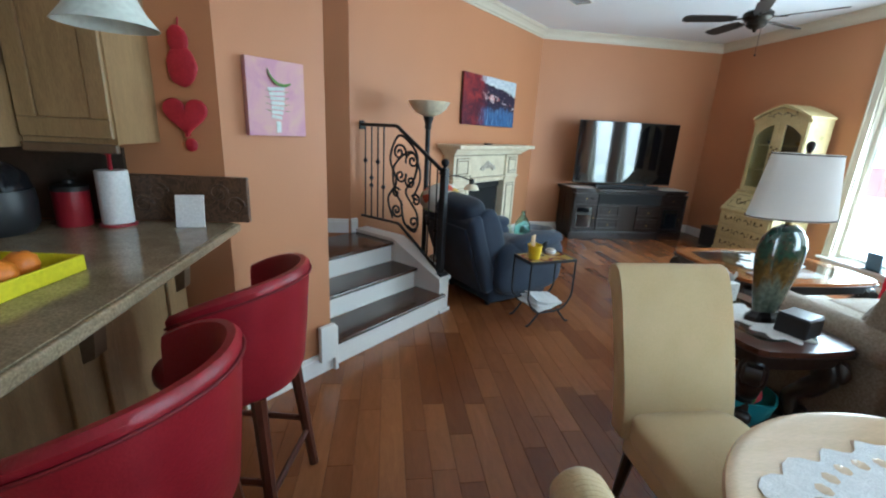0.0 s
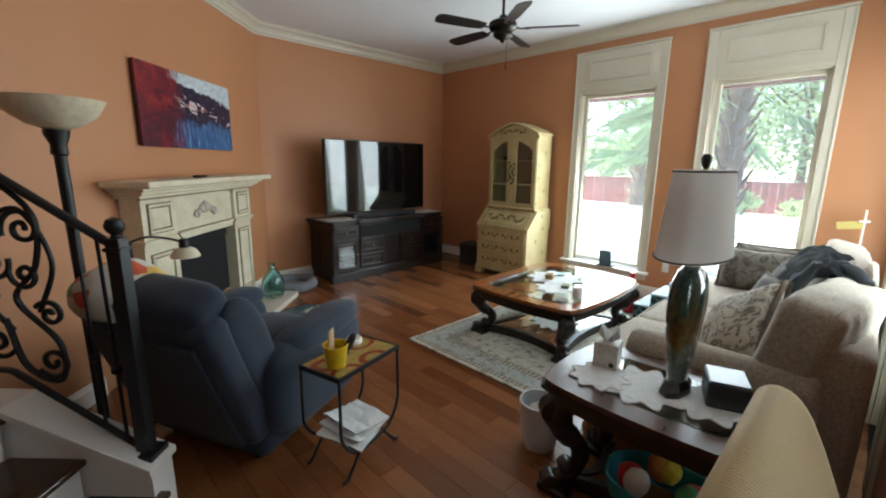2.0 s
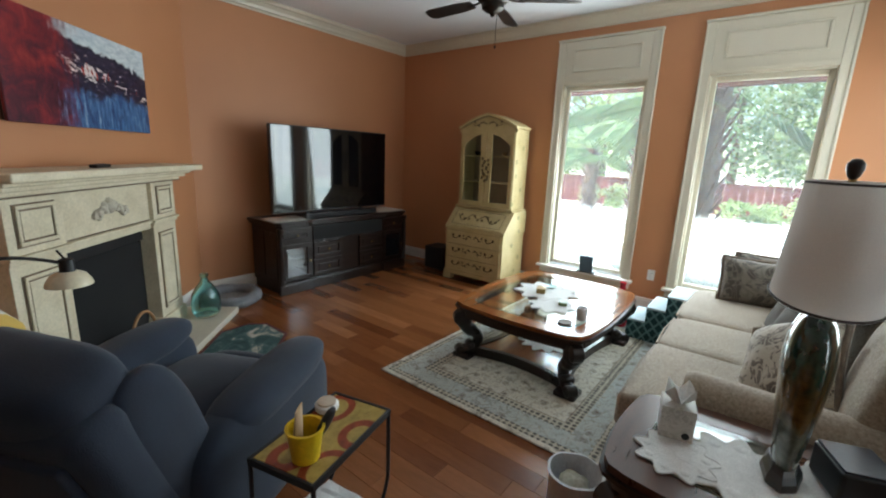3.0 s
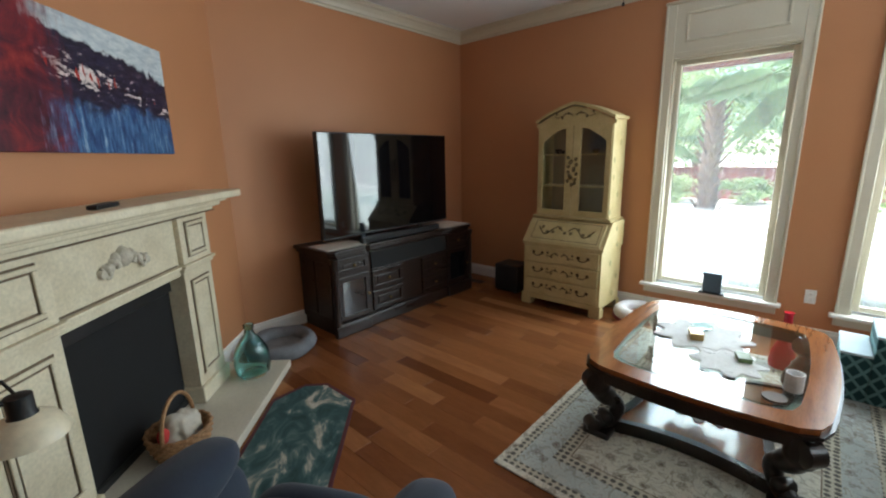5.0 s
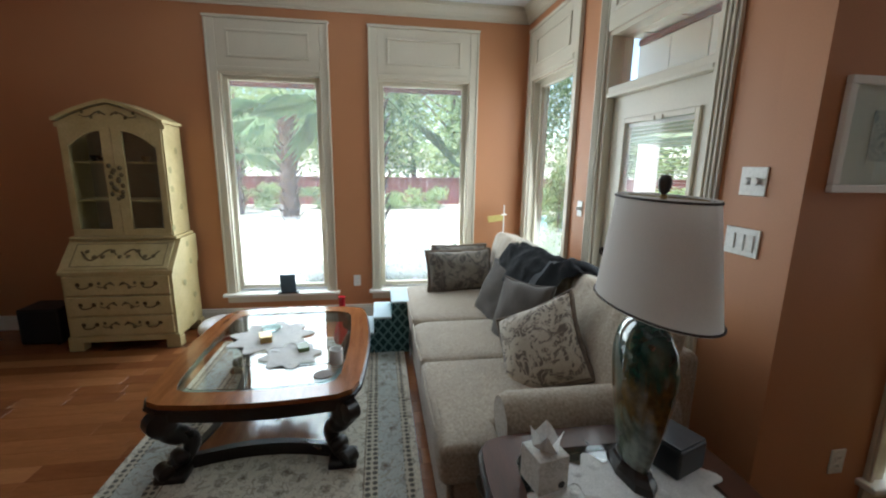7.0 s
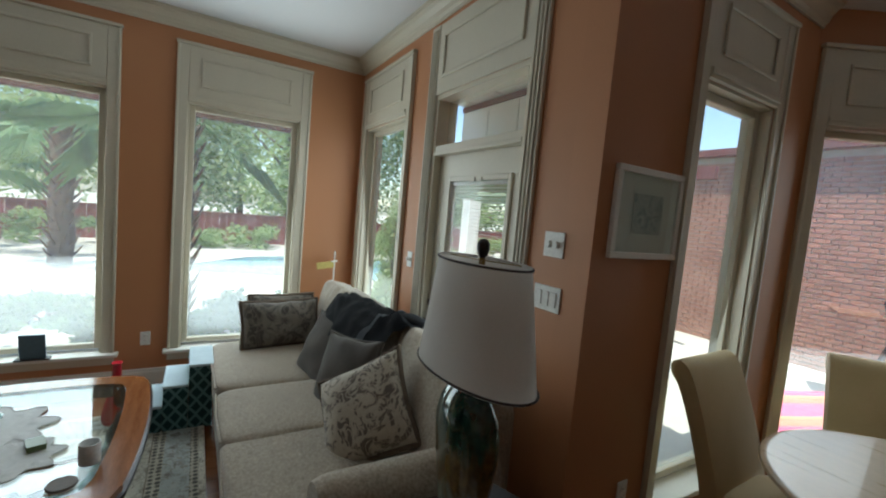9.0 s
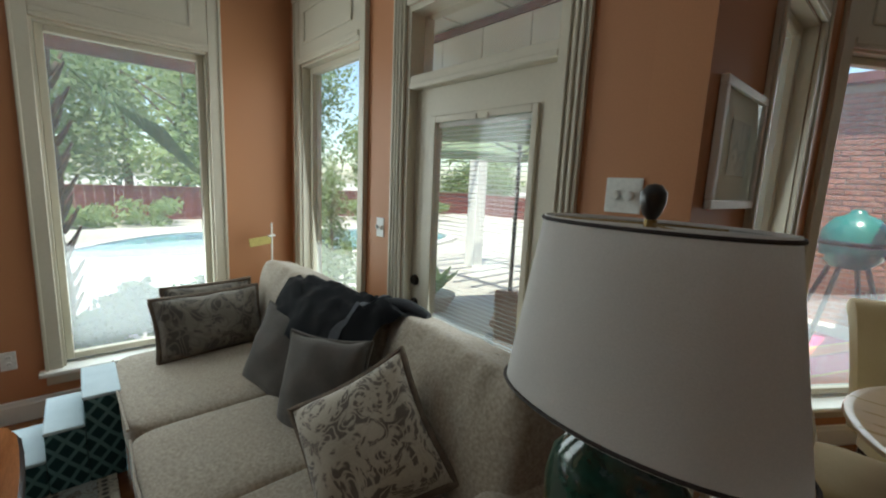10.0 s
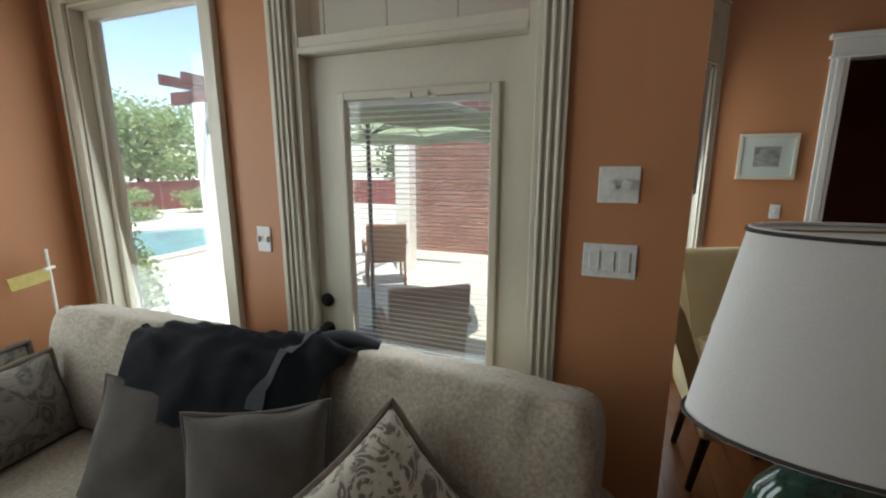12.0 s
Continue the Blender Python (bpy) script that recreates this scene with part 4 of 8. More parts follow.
# ---- rug ----
def rug_mat(name, hx, hy, bands, field, motif, scale):
    m, n, l, p = nodes_of(name)
    tc, sx = n.new("ShaderNodeTexCoord"), n.new("ShaderNodeSeparateXYZ")
    l.new(tc.outputs["Object"], sx.inputs[0])
    ds = []
    for k, h in ((0, hx), (1, hy)):
        a, s = n.new("ShaderNodeMath"), n.new("ShaderNodeMath")
        a.operation, s.operation = "ABSOLUTE", "SUBTRACT"
        l.new(sx.outputs[k], a.inputs[0])
        s.inputs[0].default_value = h
        l.new(a.outputs[0], s.inputs[1])
        ds.append(s.outputs[0])
    mn = n.new("ShaderNodeMath")
    mn.operation = "MINIMUM"
    l.new(ds[0], mn.inputs[0]), l.new(ds[1], mn.inputs[1])
    r = ramp(n, [(pos / 0.6, c) for pos, c in bands])
    r.color_ramp.interpolation = "CONSTANT"
    k = n.new("ShaderNodeMath")
    k.operation = "DIVIDE"
    k.inputs[1].default_value = 0.6
    l.new(mn.outputs[0], k.inputs[0]), l.new(k.outputs[0], r.inputs[0])
    v = coords(n, l)
    f1, f2 = noise_tex(n, l, v, scale, 2, 0.5, 2.2), noise_tex(n, l, v, scale * 2.3, 2, 0.5, 1.4)
    flower = n.new("ShaderNodeTexVoronoi")
    flower.inputs["Scale"].default_value, flower.inputs["Randomness"].default_value = scale * 1.15, 0.55
    wob, sc = n.new("ShaderNodeMath"), n.new("ShaderNodeMath")
    sc.operation, sc.inputs[1].default_value, wob.operation = "MULTIPLY", 0.5, "ADD"
    l.new(v, flower.inputs["Vector"]), l.new(noise_tex(n, l, v, scale * 6, 2), sc.inputs[0])
    l.new(sc.outputs[0], wob.inputs[0]), l.new(flower.outputs["Distance"], wob.inputs[1])
    fl = ramp(n, [(0.32, (0.9, 0.9, 0.9)), (0.38, (0.15, 0.15, 0.15)), (0.43, (0.75, 0.75, 0.75)), (0.52, (0, 0, 0))])
    vine = ramp(n, [(0.478, (0, 0, 0)), (0.49, (0.8, 0.8, 0.8)), (0.51, (0.8, 0.8, 0.8)), (0.522, (0, 0, 0))])
    l.new(wob.outputs[0], fl.inputs[0]), l.new(noise_tex(n, l, v, scale * 0.9, 1, 0.5, 2.6), vine.inputs[0])
    t1, t2 = ramp(n, [(0.51, (0, 0, 0)), (0.56, (1, 1, 1))]), ramp(n, [(0.56, (0, 0, 0)), (0.60, (1, 1, 1))])
    l.new(f1, t1.inputs[0]), l.new(f2, t2.inputs[0])
    c = mixed(n, l, "MIX", t1.outputs[0], r.outputs[0], field)
    c2 = mixed(n, l, "MIX", t2.outputs[0], c, motif)
    c = mixed(n, l, "MIX", 0.35, r.outputs[0], c2)
    c = mixed(n, l, "MIX", vine.outputs[0], c, (0.30, 0.26, 0.20))
    c = mixed(n, l, "MIX", fl.outputs[0], c, motif)
    guard = ramp(n, [(pos / 0.6, (w, w, w)) for pos, w in ((0.0, 0.0), (0.034, 1.0), (0.082, 0.0), (0.222, 1.0), (0.290, 0.0))])
    guard.color_ramp.interpolation = "CONSTANT"
    bead, dot = n.new("ShaderNodeTexVoronoi"), ramp(n, [(0.40, (1, 1, 1)), (0.48, (0, 0, 0))])
    bead.inputs["Scale"].default_value, bead.inputs["Randomness"].default_value = 27, 0.15
    l.new(v, bead.inputs["Vector"]), l.new(bead.outputs["Distance"], dot.inputs[0]), l.new(k.outputs[0], guard.inputs[0])
    c = mixed(n, l, "MIX", guard.outputs[0], c, (0.50, 0.45, 0.35))
    c = mixed(n, l, "MIX", mixed(n, l, "MULTIPLY", 1.0, guard.outputs[0], dot.outputs[0]), c, (0.11, 0.10, 0.085))
    w = noise_tex(n, l, v, 300, 2)
    g = ramp(n, [(0.3, (0.82,) * 3), (0.7, (1.12,) * 3)])
    l.new(w, g.inputs[0])
    l.new(mixed(n, l, "MULTIPLY", 1.0, c, g.outputs[0]), p.inputs["Base Color"])
    p.inputs["Roughness"].default_value = 0.95
    bumped(n, l, p, w, 0.5, 0.003)
    return m


CR, BLU, BRN = (0.68, 0.63, 0.52), (0.43, 0.455, 0.43), (0.20, 0.145, 0.105)
RUGM = rug_mat("persian_rug_pile", 1.15, 0.79, [(0.0, CR), (0.082, BLU), (0.290, BRN), (0.297, (0.60, 0.56, 0.46))], (0.52, 0.50, 0.44), (0.15, 0.115, 0.08), 8)
rug = thing("area_rug", on(3.72, 3.475), "pale blue and cream patterned rug under the coffee table", "rug")
part("carpet", box(-1.15, 1.15, -0.79, 0.79, 0.001, 0.012, 0.004), RUGM, rug)
# ---- fireplace ----
fire = thing("fireplace", UNM, "distressed ivory fireplace mantel with carved ornament", "fireplace")
SOOT = surf("black_firebox", (0.003, 0.003, 0.0035), (0.006, 0.006, 0.007), 0.85, 4, 60, 0.1)
NW = 3.124
part("hearth", box(4.0, 6.01, 2.60, NW, 0.0, 0.058, 0.006), STONE, fire, "cream stone hearth slab")
part("firebox", box(4.565, 5.445, 3.09, NW - 0.002, 0.06, 0.91), SOOT, fire, "matt black firebox screen")
part("firebox_hood", box(4.565, 5.445, 3.07, 3.089, 0.82, 0.91, 0.003), BLACKP, fire)
part("firebox_sill", box(4.565, 5.445, 3.075, 3.089, 0.06, 0.10, 0.003), BLACKP, fire)
for u0, u1 in ((4.19, 4.56), (5.45, 5.78)):
    part("pilaster", box(u0, u1, 2.985, NW, 0.059, 0.93, 0.004), DIST, fire)
    part("pilaster_base", box(u0 - 0.015, u1 + 0.015, 2.965, NW, 0.0595, 0.17, 0.008), DIST, fire)
    part("capital", boxes((u0 - 0.012, u1 + 0.012, 2.97, NW, 0.931, 0.955), (u0 - 0.022, u1 + 0.022, 2.955, NW, 0.956, 0.975), bevel=0.005), DIST, fire)
    part("frieze_block", box(u0, u1, 2.975, NW, 0.976, 1.272, 0.004), DIST, fire)
    for z0, z1, n0 in ((0.24, 0.86, 2.985), (1.02, 1.225, 2.975)):
        a, b = u0 + 0.06, u1 - 0.06
        part("glaze_groove", boxes((a - 0.008, b + 0.008, n0 - 0.004, n0 - 0.001, z0 - 0.008, z1 + 0.008)), GLAZE, fire, "brown glaze in the panel groove")
        part("panel_moulding", boxes((a, b, n0 - 0.016, n0 - 0.0045, z0, z0 + 0.02), (a, b, n0 - 0.016, n0 - 0.0045, z1 - 0.02, z1), (a, a + 0.02, n0 - 0.015, n0 - 0.0045, z0 + 0.02, z1 - 0.02), (b - 0.02, b, n0 - 0.015, n0 - 0.0045, z0 + 0.02, z1 - 0.02), bevel=0.005), DIST, fire)
        part("panel", box(a + 0.03, b - 0.03, n0 - 0.009, n0 - 0.0045, z0 + 0.03, z1 - 0.03, 0.002), DIST, fire)
part("frieze", box(4.563, 5.447, 3.005, NW, 0.976, 1.272), DIST, fire)
part("lintel", boxes((4.563, 5.447, 3.0, NW, 0.911, 0.955), (4.585, 5.425, 2.975, 3.04, 0.956, 0.975), bevel=0.004), DIST, fire)
part("glaze_line", box(4.585, 5.425, 2.9985, 3.0045, 0.977, 0.984), GLAZE, fire)
part("cornice", boxes((4.15, 5.82, 2.94, NW, 1.2725, 1.298), (4.12, 5.845, 2.90, NW, 1.299, 1.325), (4.09, 5.87, 2.865, NW, 1.326, 1.35), bevel=0.008, seg=3), DIST, fire)
part("glaze_line", boxes((4.145, 5.825, 2.937, 2.95, 1.266, 1.2722)), GLAZE, fire)
part("shelf", box(4.04, 5.92, 2.785, NW, 1.3505, 1.398, 0.012, 3), DIST, fire)
bm = bmesh.new()
for k in range(7):
    f = (k - 3) / 3
    add_lathe(bm, [(0, 0.022), (0.02, 0.018), (0.034 - 0.012 * abs(f), 0.006), (0.036 - 0.012 * abs(f), 0)], 10, pose(5.0 + 0.155 * f, 3.004, 1.125 + 0.035 * math.cos(f * 3.2), 90, 0, 0))
add_lathe(bm, [(0, 0.04), (0.03, 0.032), (0.05, 0.012), (0.052, 0)], 14, pose(5.0, 3.004, 1.14, 90, 0, 0))
for s in (-1, 1):
    add_tube(bm, [(5.0 + s * (0.05 + 0.11 * f), 2.994, 1.10 + 0.035 * math.sin(f * 7)) for f in [q / 14 for q in range(15)]], 0.014, 8, taper=lambda f: 1.2 - 0.7 * f)
    for q in (0.08, 0.13):
        add_lathe(bm, [(0, 0.03), (0.016, 0.022), (0.022, 0)], 10, pose(5.0 + s * q, 3.004, 1.155 - q * 0.35, 90, 0, 0))
part("carved_ornament", bm, surf("grey_washed_carving", (0.42, 0.38, 0.30), (0.60, 0.55, 0.45), 0.6, 30, 120, 0.3), fire, "carved leaf ornament", 50)
remote = thing("remote_control", UNM @ pose(4.80, 2.90, 1.3985, 0, 0, 8), "black remote control lying on the mantel shelf", "remote")
part("case", box(-0.085, 0.085, -0.022, 0.022, 0, 0.02, 0.006), BLACKP, remote)
part("buttons", boxes(*[(-0.06 + 0.02 * k, -0.05 + 0.02 * k, -0.008, 0.008, 0.0202, 0.022) for k in range(6)]), surf("grey_rubber", (0.08, 0.08, 0.08), (0.1, 0.1, 0.1), 0.8), remote)

# painting over the mantel
m, n, l, p = nodes_of("abstract_painting")


def calc(op, a, b):
    k = n.new("ShaderNodeMath")
    k.operation = op
    for sock, val in zip(k.inputs, (a, b)):
        if isinstance(val, (int, float)):
            sock.default_value = val
        else:
            l.new(val, sock)
    return k.outputs[0]


def step(val, lo, hi):
    r = ramp(n, [(lo, (0, 0, 0)), (hi, (1, 1, 1))])
    l.new(val, r.inputs[0])
    return r.outputs[0]


tc, sp = n.new("ShaderNodeTexCoord"), n.new("ShaderNodeSeparateXYZ")
l.new(tc.outputs["Generated"], sp.inputs[0])
px, pz = sp.outputs[0], sp.outputs[2]
big = noise_tex(n, l, coords(n, l, "Generated", (4, 1, 2.2)), 2.2, 6, 0.62, 0.8)
drip = noise_tex(n, l, coords(n, l, "Generated", (16, 1, 1.5)), 2.6, 5, 0.65)
dab = noise_tex(n, l, coords(n, l, "Generated", (7, 1, 9)), 2.4, 4, 0.6, 0.5)
# lower part: streaked blues that darken upwards to a navy shore
blue = ramp(n, [(0.25, (0.012, 0.02, 0.07)), (0.42, (0.03, 0.075, 0.20)), (0.55, (0.06, 0.16, 0.34)), (0.70, (0.30, 0.42, 0.55))])
l.new(drip, blue.inputs[0])
shore = ramp(n, [(0.3, (0.008, 0.008, 0.022)), (0.6, (0.03, 0.025, 0.06)), (0.75, (0.16, 0.12, 0.15))])
l.new(dab, shore.inputs[0])
col = mixed(n, l, "MIX", step(calc("ADD", pz, calc("MULTIPLY", big, 0.35)), 0.50, 0.58), blue.outputs[0], shore.outputs[0])
# pale sky above a ragged dark ridge that falls to the right
ridge = calc("ADD", pz, calc("ADD", calc("MULTIPLY", big, -0.42), calc("MULTIPLY", px, 0.30)))
sky_c = ramp(n, [(0.35, (0.42, 0.50, 0.56)), (0.65, (0.64, 0.69, 0.71))])
l.new(dab, sky_c.inputs[0])
col = mixed(n, l, "MIX", step(ridge, 0.76, 0.79), col, sky_c.outputs[0])
# white and red dabs along the shore
near = calc("ADD", calc("ABSOLUTE", calc("SUBTRACT", pz, calc("SUBTRACT", 0.74, calc("MULTIPLY", px, 0.30))), 0.0), calc("MULTIPLY", calc("ABSOLUTE", calc("SUBTRACT", px, 0.52), 0.0), 0.16))
col = mixed(n, l, "MIX", mixed(n, l, "MULTIPLY", 1.0, step(calc("SUBTRACT", calc("ADD", calc("MULTIPLY", dab, 0.5), calc("MULTIPLY", big, 0.55)), near), 0.47, 0.52), step(px, 0.28, 0.36)), col, (0.66, 0.58, 0.56))
col = mixed(n, l, "MIX", step(calc("SUBTRACT", drip, calc("MULTIPLY", near, 1.2)), 0.52, 0.56), col, (0.42, 0.03, 0.02))
# crimson and plum left third with running drips
red = ramp(n, [(0.32, (0.010, 0.004, 0.014)), (0.46, (0.09, 0.008, 0.022)), (0.58, (0.22, 0.014, 0.02)), (0.72, (0.38, 0.05, 0.035))])
l.new(calc("ADD", calc("MULTIPLY", big, 0.70), calc("ADD", calc("MULTIPLY", drip, 0.18), calc("MULTIPLY", pz, 0.14))), red.inputs[0])
col = mixed(n, l, "MIX", step(calc("ADD", px, calc("MULTIPLY", drip, 0.34)), 0.46, 0.60), red.outputs[0], col)
l.new(col, p.inputs["Base Color"])
p.inputs["Roughness"].default_value = 0.38
bumped(n, l, p, dab, 0.3, 0.004)
ABSTRACT = m
art = thing("painting", UNM, "abstract red and blue canvas painting over the mantel", "painting")
part("canvas", box(4.455, 5.735, 3.085, 3.106, 1.635, 2.238, 0.003, 1), ABSTRACT, art)
part("stretcher", box(4.46, 5.73, 3.1065, NW - 0.002, 1.64, 2.233), DARK_WOOD, art, "dark wooden stretcher behind the canvas")

# ---- television and its console ----
cons = thing("tv_console", on(0, 0), "dark carved wooden television console with glazed doors", "console")
part("carcass", boxes((2.97, 4.82, 6.27, 6.80, 0.0, 0.10), (2.95, 4.84, 6.25, 6.80, 0.10, 0.73)), DARK_WOOD, cons)
TOPO = [(2.90, 6.80), (2.90, 6.24), (2.96, 6.20), (3.28, 6.20), (3.36, 6.235), (4.40, 6.235), (4.48, 6.20), (4.82, 6.20), (4.88, 6.24), (4.88, 6.80)]
part("top", prism(TOPO, 0.765, 0.80, 0.008), DARK_WOOD, cons)
part("top_moulding", prism([(x + (0.02 if x < 3.9 else -0.02), y + (0.015 if y < 6.5 else 0)) for x, y in TOPO], 0.735, 0.7645, 0.006), DARK_WOOD, cons)
part("plinth", boxes((2.925, 3.32, 6.205, 6.25, 0.0, 0.11), (4.44, 4.855, 6.205, 6.25, 0.0, 0.11), (3.32, 4.44, 6.225, 6.25, 0.0, 0.11), bevel=0.008), DARK_WOOD, cons)
for x in (2.955, 4.835):
    part("column", lathe([(0.032, 0.11), (0.036, 0.15), (0.024, 0.17), (0.028, 0.25), (0.028, 0.60), (0.022, 0.66), (0.034, 0.69), (0.036, 0.733)], 14, pose(x, 6.225, 0)), DARK_WOOD, cons, smooth=True)


DOORGLASS, _sn, _sl, _sp = nodes_of("dark_door_glass")
_sp.inputs["Base Color"].default_value, _sp.inputs["Roughness"].default_value, _sp.inputs["IOR"].default_value = (0.006, 0.006, 0.007, 1), 0.03, 1.9


def framed_door(x0, x1, z0, z1, y, parent, glass, name="door"):
    d = part(name, boxes((x0, x1, y - 0.02, y, z0, z0 + 0.045), (x0, x1, y - 0.02, y, z1 - 0.045, z1), (x0, x0 + 0.045, y - 0.02, y, z0 + 0.045, z1 - 0.045), (x1 - 0.045, x1, y - 0.02, y, z0 + 0.045, z1 - 0.045), bevel=0.004), DARK_WOOD, parent)
    part("glass" if glass else "panel", box(x0 + 0.044, x1 - 0.044, y - 0.008, y - 0.004, z0 + 0.044, z1 - 0.044), DOORGLASS if glass else DARK_WOOD, d)
    if not glass:
        part("raised_panel", box(x0 + 0.06, x1 - 0.06, y - 0.0165, y - 0.0085, z0 + 0.055, z1 - 0.055, 0.005), DARK_WOOD, d)
    part("knob", lathe([(0.006, 0), (0.006, 0.012), (0.013, 0.018), (0.009, 0.026), (0, 0.028)], 10, pose(x1 - 0.022 if glass else (x0 + x1) / 2, y - 0.02, (z0 + z1) / 2, 90, 0, 0)), BRASS, d, smooth=True)
    return d


framed_door(2.99, 3.33, 0.14, 0.545, 6.249, cons, True)
framed_door(4.45, 4.80, 0.14, 0.545, 6.249, cons, True)
for x0, x1 in ((2.99, 3.33), (4.45, 4.80)):
    framed_door(x0, x1, 0.57, 0.715, 6.249, cons, False, "drawer")
for z0, z1 in ((0.14, 0.33), (0.345, 0.535)):
    framed_door(3.37, 3.76, z0, z1, 6.249, cons, False, "drawer")
    framed_door(4.04, 4.42, z0, z1, 6.249, cons, False, "drawer")
# black panel painted as the shade of an open shelf, no recess cut
part("open_bay", box(3.37, 4.42, 6.235, 6.2485, 0.56, 0.72), surf("bay_shade_black", (0.002, 0.002, 0.002), (0.003, 0.003, 0.003), 0.8), cons, "black panel painted as the shade of an open media shelf")
part("bay_rail", box(3.36, 4.43, 6.222, 6.2345, 0.548, 0.562, 0.003), DARK_WOOD, cons)
part("plinth_moulding", boxes((2.93, 3.335, 6.198, 6.246, 0.111, 0.128), (4.43, 4.85, 6.198, 6.246, 0.111, 0.128), (3.336, 4.429, 6.216, 6.246, 0.111, 0.128), bevel=0.006), DARK_WOOD, cons)
for y0, y1 in ((6.27, 6.50), (6.53, 6.76)):
    part("side_panel", box(2.936, 2.9495, y0, y1, 0.17, 0.68, 0.008), DARK_WOOD, cons)
for x0, x1 in ((2.93, 3.36), (4.44, 4.86)):
    r = thing("table_runner", on(0, 0), "cream woven runner on the console top", "runner", "runners on the console")
    part("cloth", box(x0, x1, 6.26, 6.60, 0.801, 0.806, 0.002, 1), surf("cream_runner", (0.55, 0.52, 0.46), (0.64, 0.61, 0.55), 0.9, 20, 200, 0.4), r)
tv = thing("television", on(0, 0), "large black flat television standing on the console", "television")
part("body", box(2.985, 4.625, 6.395, 6.45, 0.868, 1.815, 0.006), BLACKP, tv)
part("screen", box(2.995, 4.615, 6.390, 6.3945, 0.885, 1.806), SCREEN, tv, "glossy dark screen")
for x0 in (3.38, 4.16):
    part("stand", boxes((x0, x0 + 0.12, 6.33, 6.58, 0.8075, 0.815), (x0 + 0.04, x0 + 0.08, 6.42, 6.45, 0.8145, 0.87), bevel=0.003), BLACKP, tv)
sb = thing("soundbar", on(0, 0), "black soundbar on the console below the screen", "speaker")
part("body", box(3.30, 4.35, 6.255, 6.315, 0.807, 0.865, 0.012, 3), BLACKP, sb)
part("grille", box(3.34, 4.31, 6.251, 6.2545, 0.815, 0.857), surf("speaker_cloth", (0.012, 0.012, 0.013), (0.02, 0.02, 0.021), 0.9, 10, 400, 0.6), sb)
sub = thing("subwoofer", on(5.13, 5.80), "black cube subwoofer on the floor", "speaker")
part("cabinet", box(-0.14, 0.14, -0.16, 0.16, 0.015, 0.33, 0.012), BLACKP, sub)
part("grille", box(-0.1445, -0.1405, -0.14, 0.14, 0.04, 0.31, 0.001), surf("black_speaker_grille", (0.01, 0.01, 0.011), (0.016, 0.016, 0.017), 0.9, 10, 400, 0.6), sub)
for a in (-0.11, 0.11):
    part("foot", lathe([(0.015, 0), (0.015, 0.015)], 10, pose(a, a, 0)), BLACKP, sub)

# ---- secretary desk ----
# local x runs along its front from the north end, local y towards the wall
sec = thing("secretary_desk", face(4.83, 5.485, -90), "tall cream painted secretary desk with gilt scrollwork", "desk")
SW = 0.87
ANTIQUE = surf("antique_brass", (0.075, 0.048, 0.018), (0.13, 0.085, 0.034), 0.35, 10, 80, 0.1, metal=0.7)


def gilt_scroll(cx, cz, w, y, h=0.05, turns=1.2):
    bm = bmesh.new()
    for s in (-1, 1):
        pts = []
        for k in range(22):
            f = k / 21
            pts.append((cx + s * (0.02 + (w / 2 - 0.02) * f), y, cz + h * 0.5 * math.sin(f * 6.0) * (1 - 0.4 * f)))
        add_tube(bm, pts, 0.006, 6, taper=lambda f: 1.1 - 0.5 * f)
        for f in (0.3, 0.6, 0.9):
            add_lathe(bm, [(0, 0.007), (0.010, 0.004), (0.014, 0)], 8, pose(cx + s * (w / 2) * f, y + 0.002, cz + (0.4 * h if f != 0.6 else -0.4 * h), 90, 0, 0))
    return bm


part("base", boxes((0.015, SW - 0.015, 0.012, 0.52, 0.09, 0.665)), CREAM, sec)
for x0 in (0.0, SW - 0.11):
    for y0 in (0.0, 0.43):
        part("foot", prism([(x0, y0), (x0 + 0.11, y0), (x0 + 0.11, y0 + 0.09), (x0, y0 + 0.09)], 0.0, 0.0895, 0.004), CREAM, sec)
part("skirt", box(0.0, SW, 0.0, 0.0115, 0.075, 0.125, 0.004), CREAM, sec)
for k in range(3):
    z0 = 0.14 + k * 0.175
    d = part("drawer", box(0.035, SW - 0.035, -0.006, 0.0115, z0, z0 + 0.16, 0.006), CREAM, sec)
    part("scrollwork", gilt_scroll(SW / 2, z0 + 0.085, 0.30, -0.008), GILT, d)
    for x in (0.19, SW - 0.19):
        bm = bmesh.new()
        add_tube(bm, smooth_path([(x - 0.05, -0.008, z0 + 0.095), (x - 0.035, -0.03, z0 + 0.075), (x, -0.034, z0 + 0.068), (x + 0.035, -0.03, z0 + 0.075), (x + 0.05, -0.008, z0 + 0.095)], 4), 0.005, 6)
        for s in (-1, 1):
            add_lathe(bm, [(0, 0.01), (0.014, 0.004), (0.018, 0)], 10, pose(x + s * 0.05, -0.006, z0 + 0.095, 90, 0, 0))
        part("handle", bm, ANTIQUE, d, "curved dark brass pull", True)
bm = bmesh.new()
vs = [bm.verts.new(c) for x in (0.0, SW) for c in ((x, 0.0, 0.666), (x, 0.0, 0.69), (x, 0.21, 0.93), (x, 0.52, 0.93), (x, 0.52, 0.666))]
bm.faces.new(vs[:5]), bm.faces.new(vs[5:][::-1])
for i in range(5):
    j = (i + 1) % 5
    bm.faces.new((vs[i], vs[5 + i], vs[5 + j], vs[j]))
part("desk_body", bm, CREAM, sec)
SL = pose(0, -0.004, 0.688, math.degrees(math.atan2(0.24, 0.21)), 0, 0)
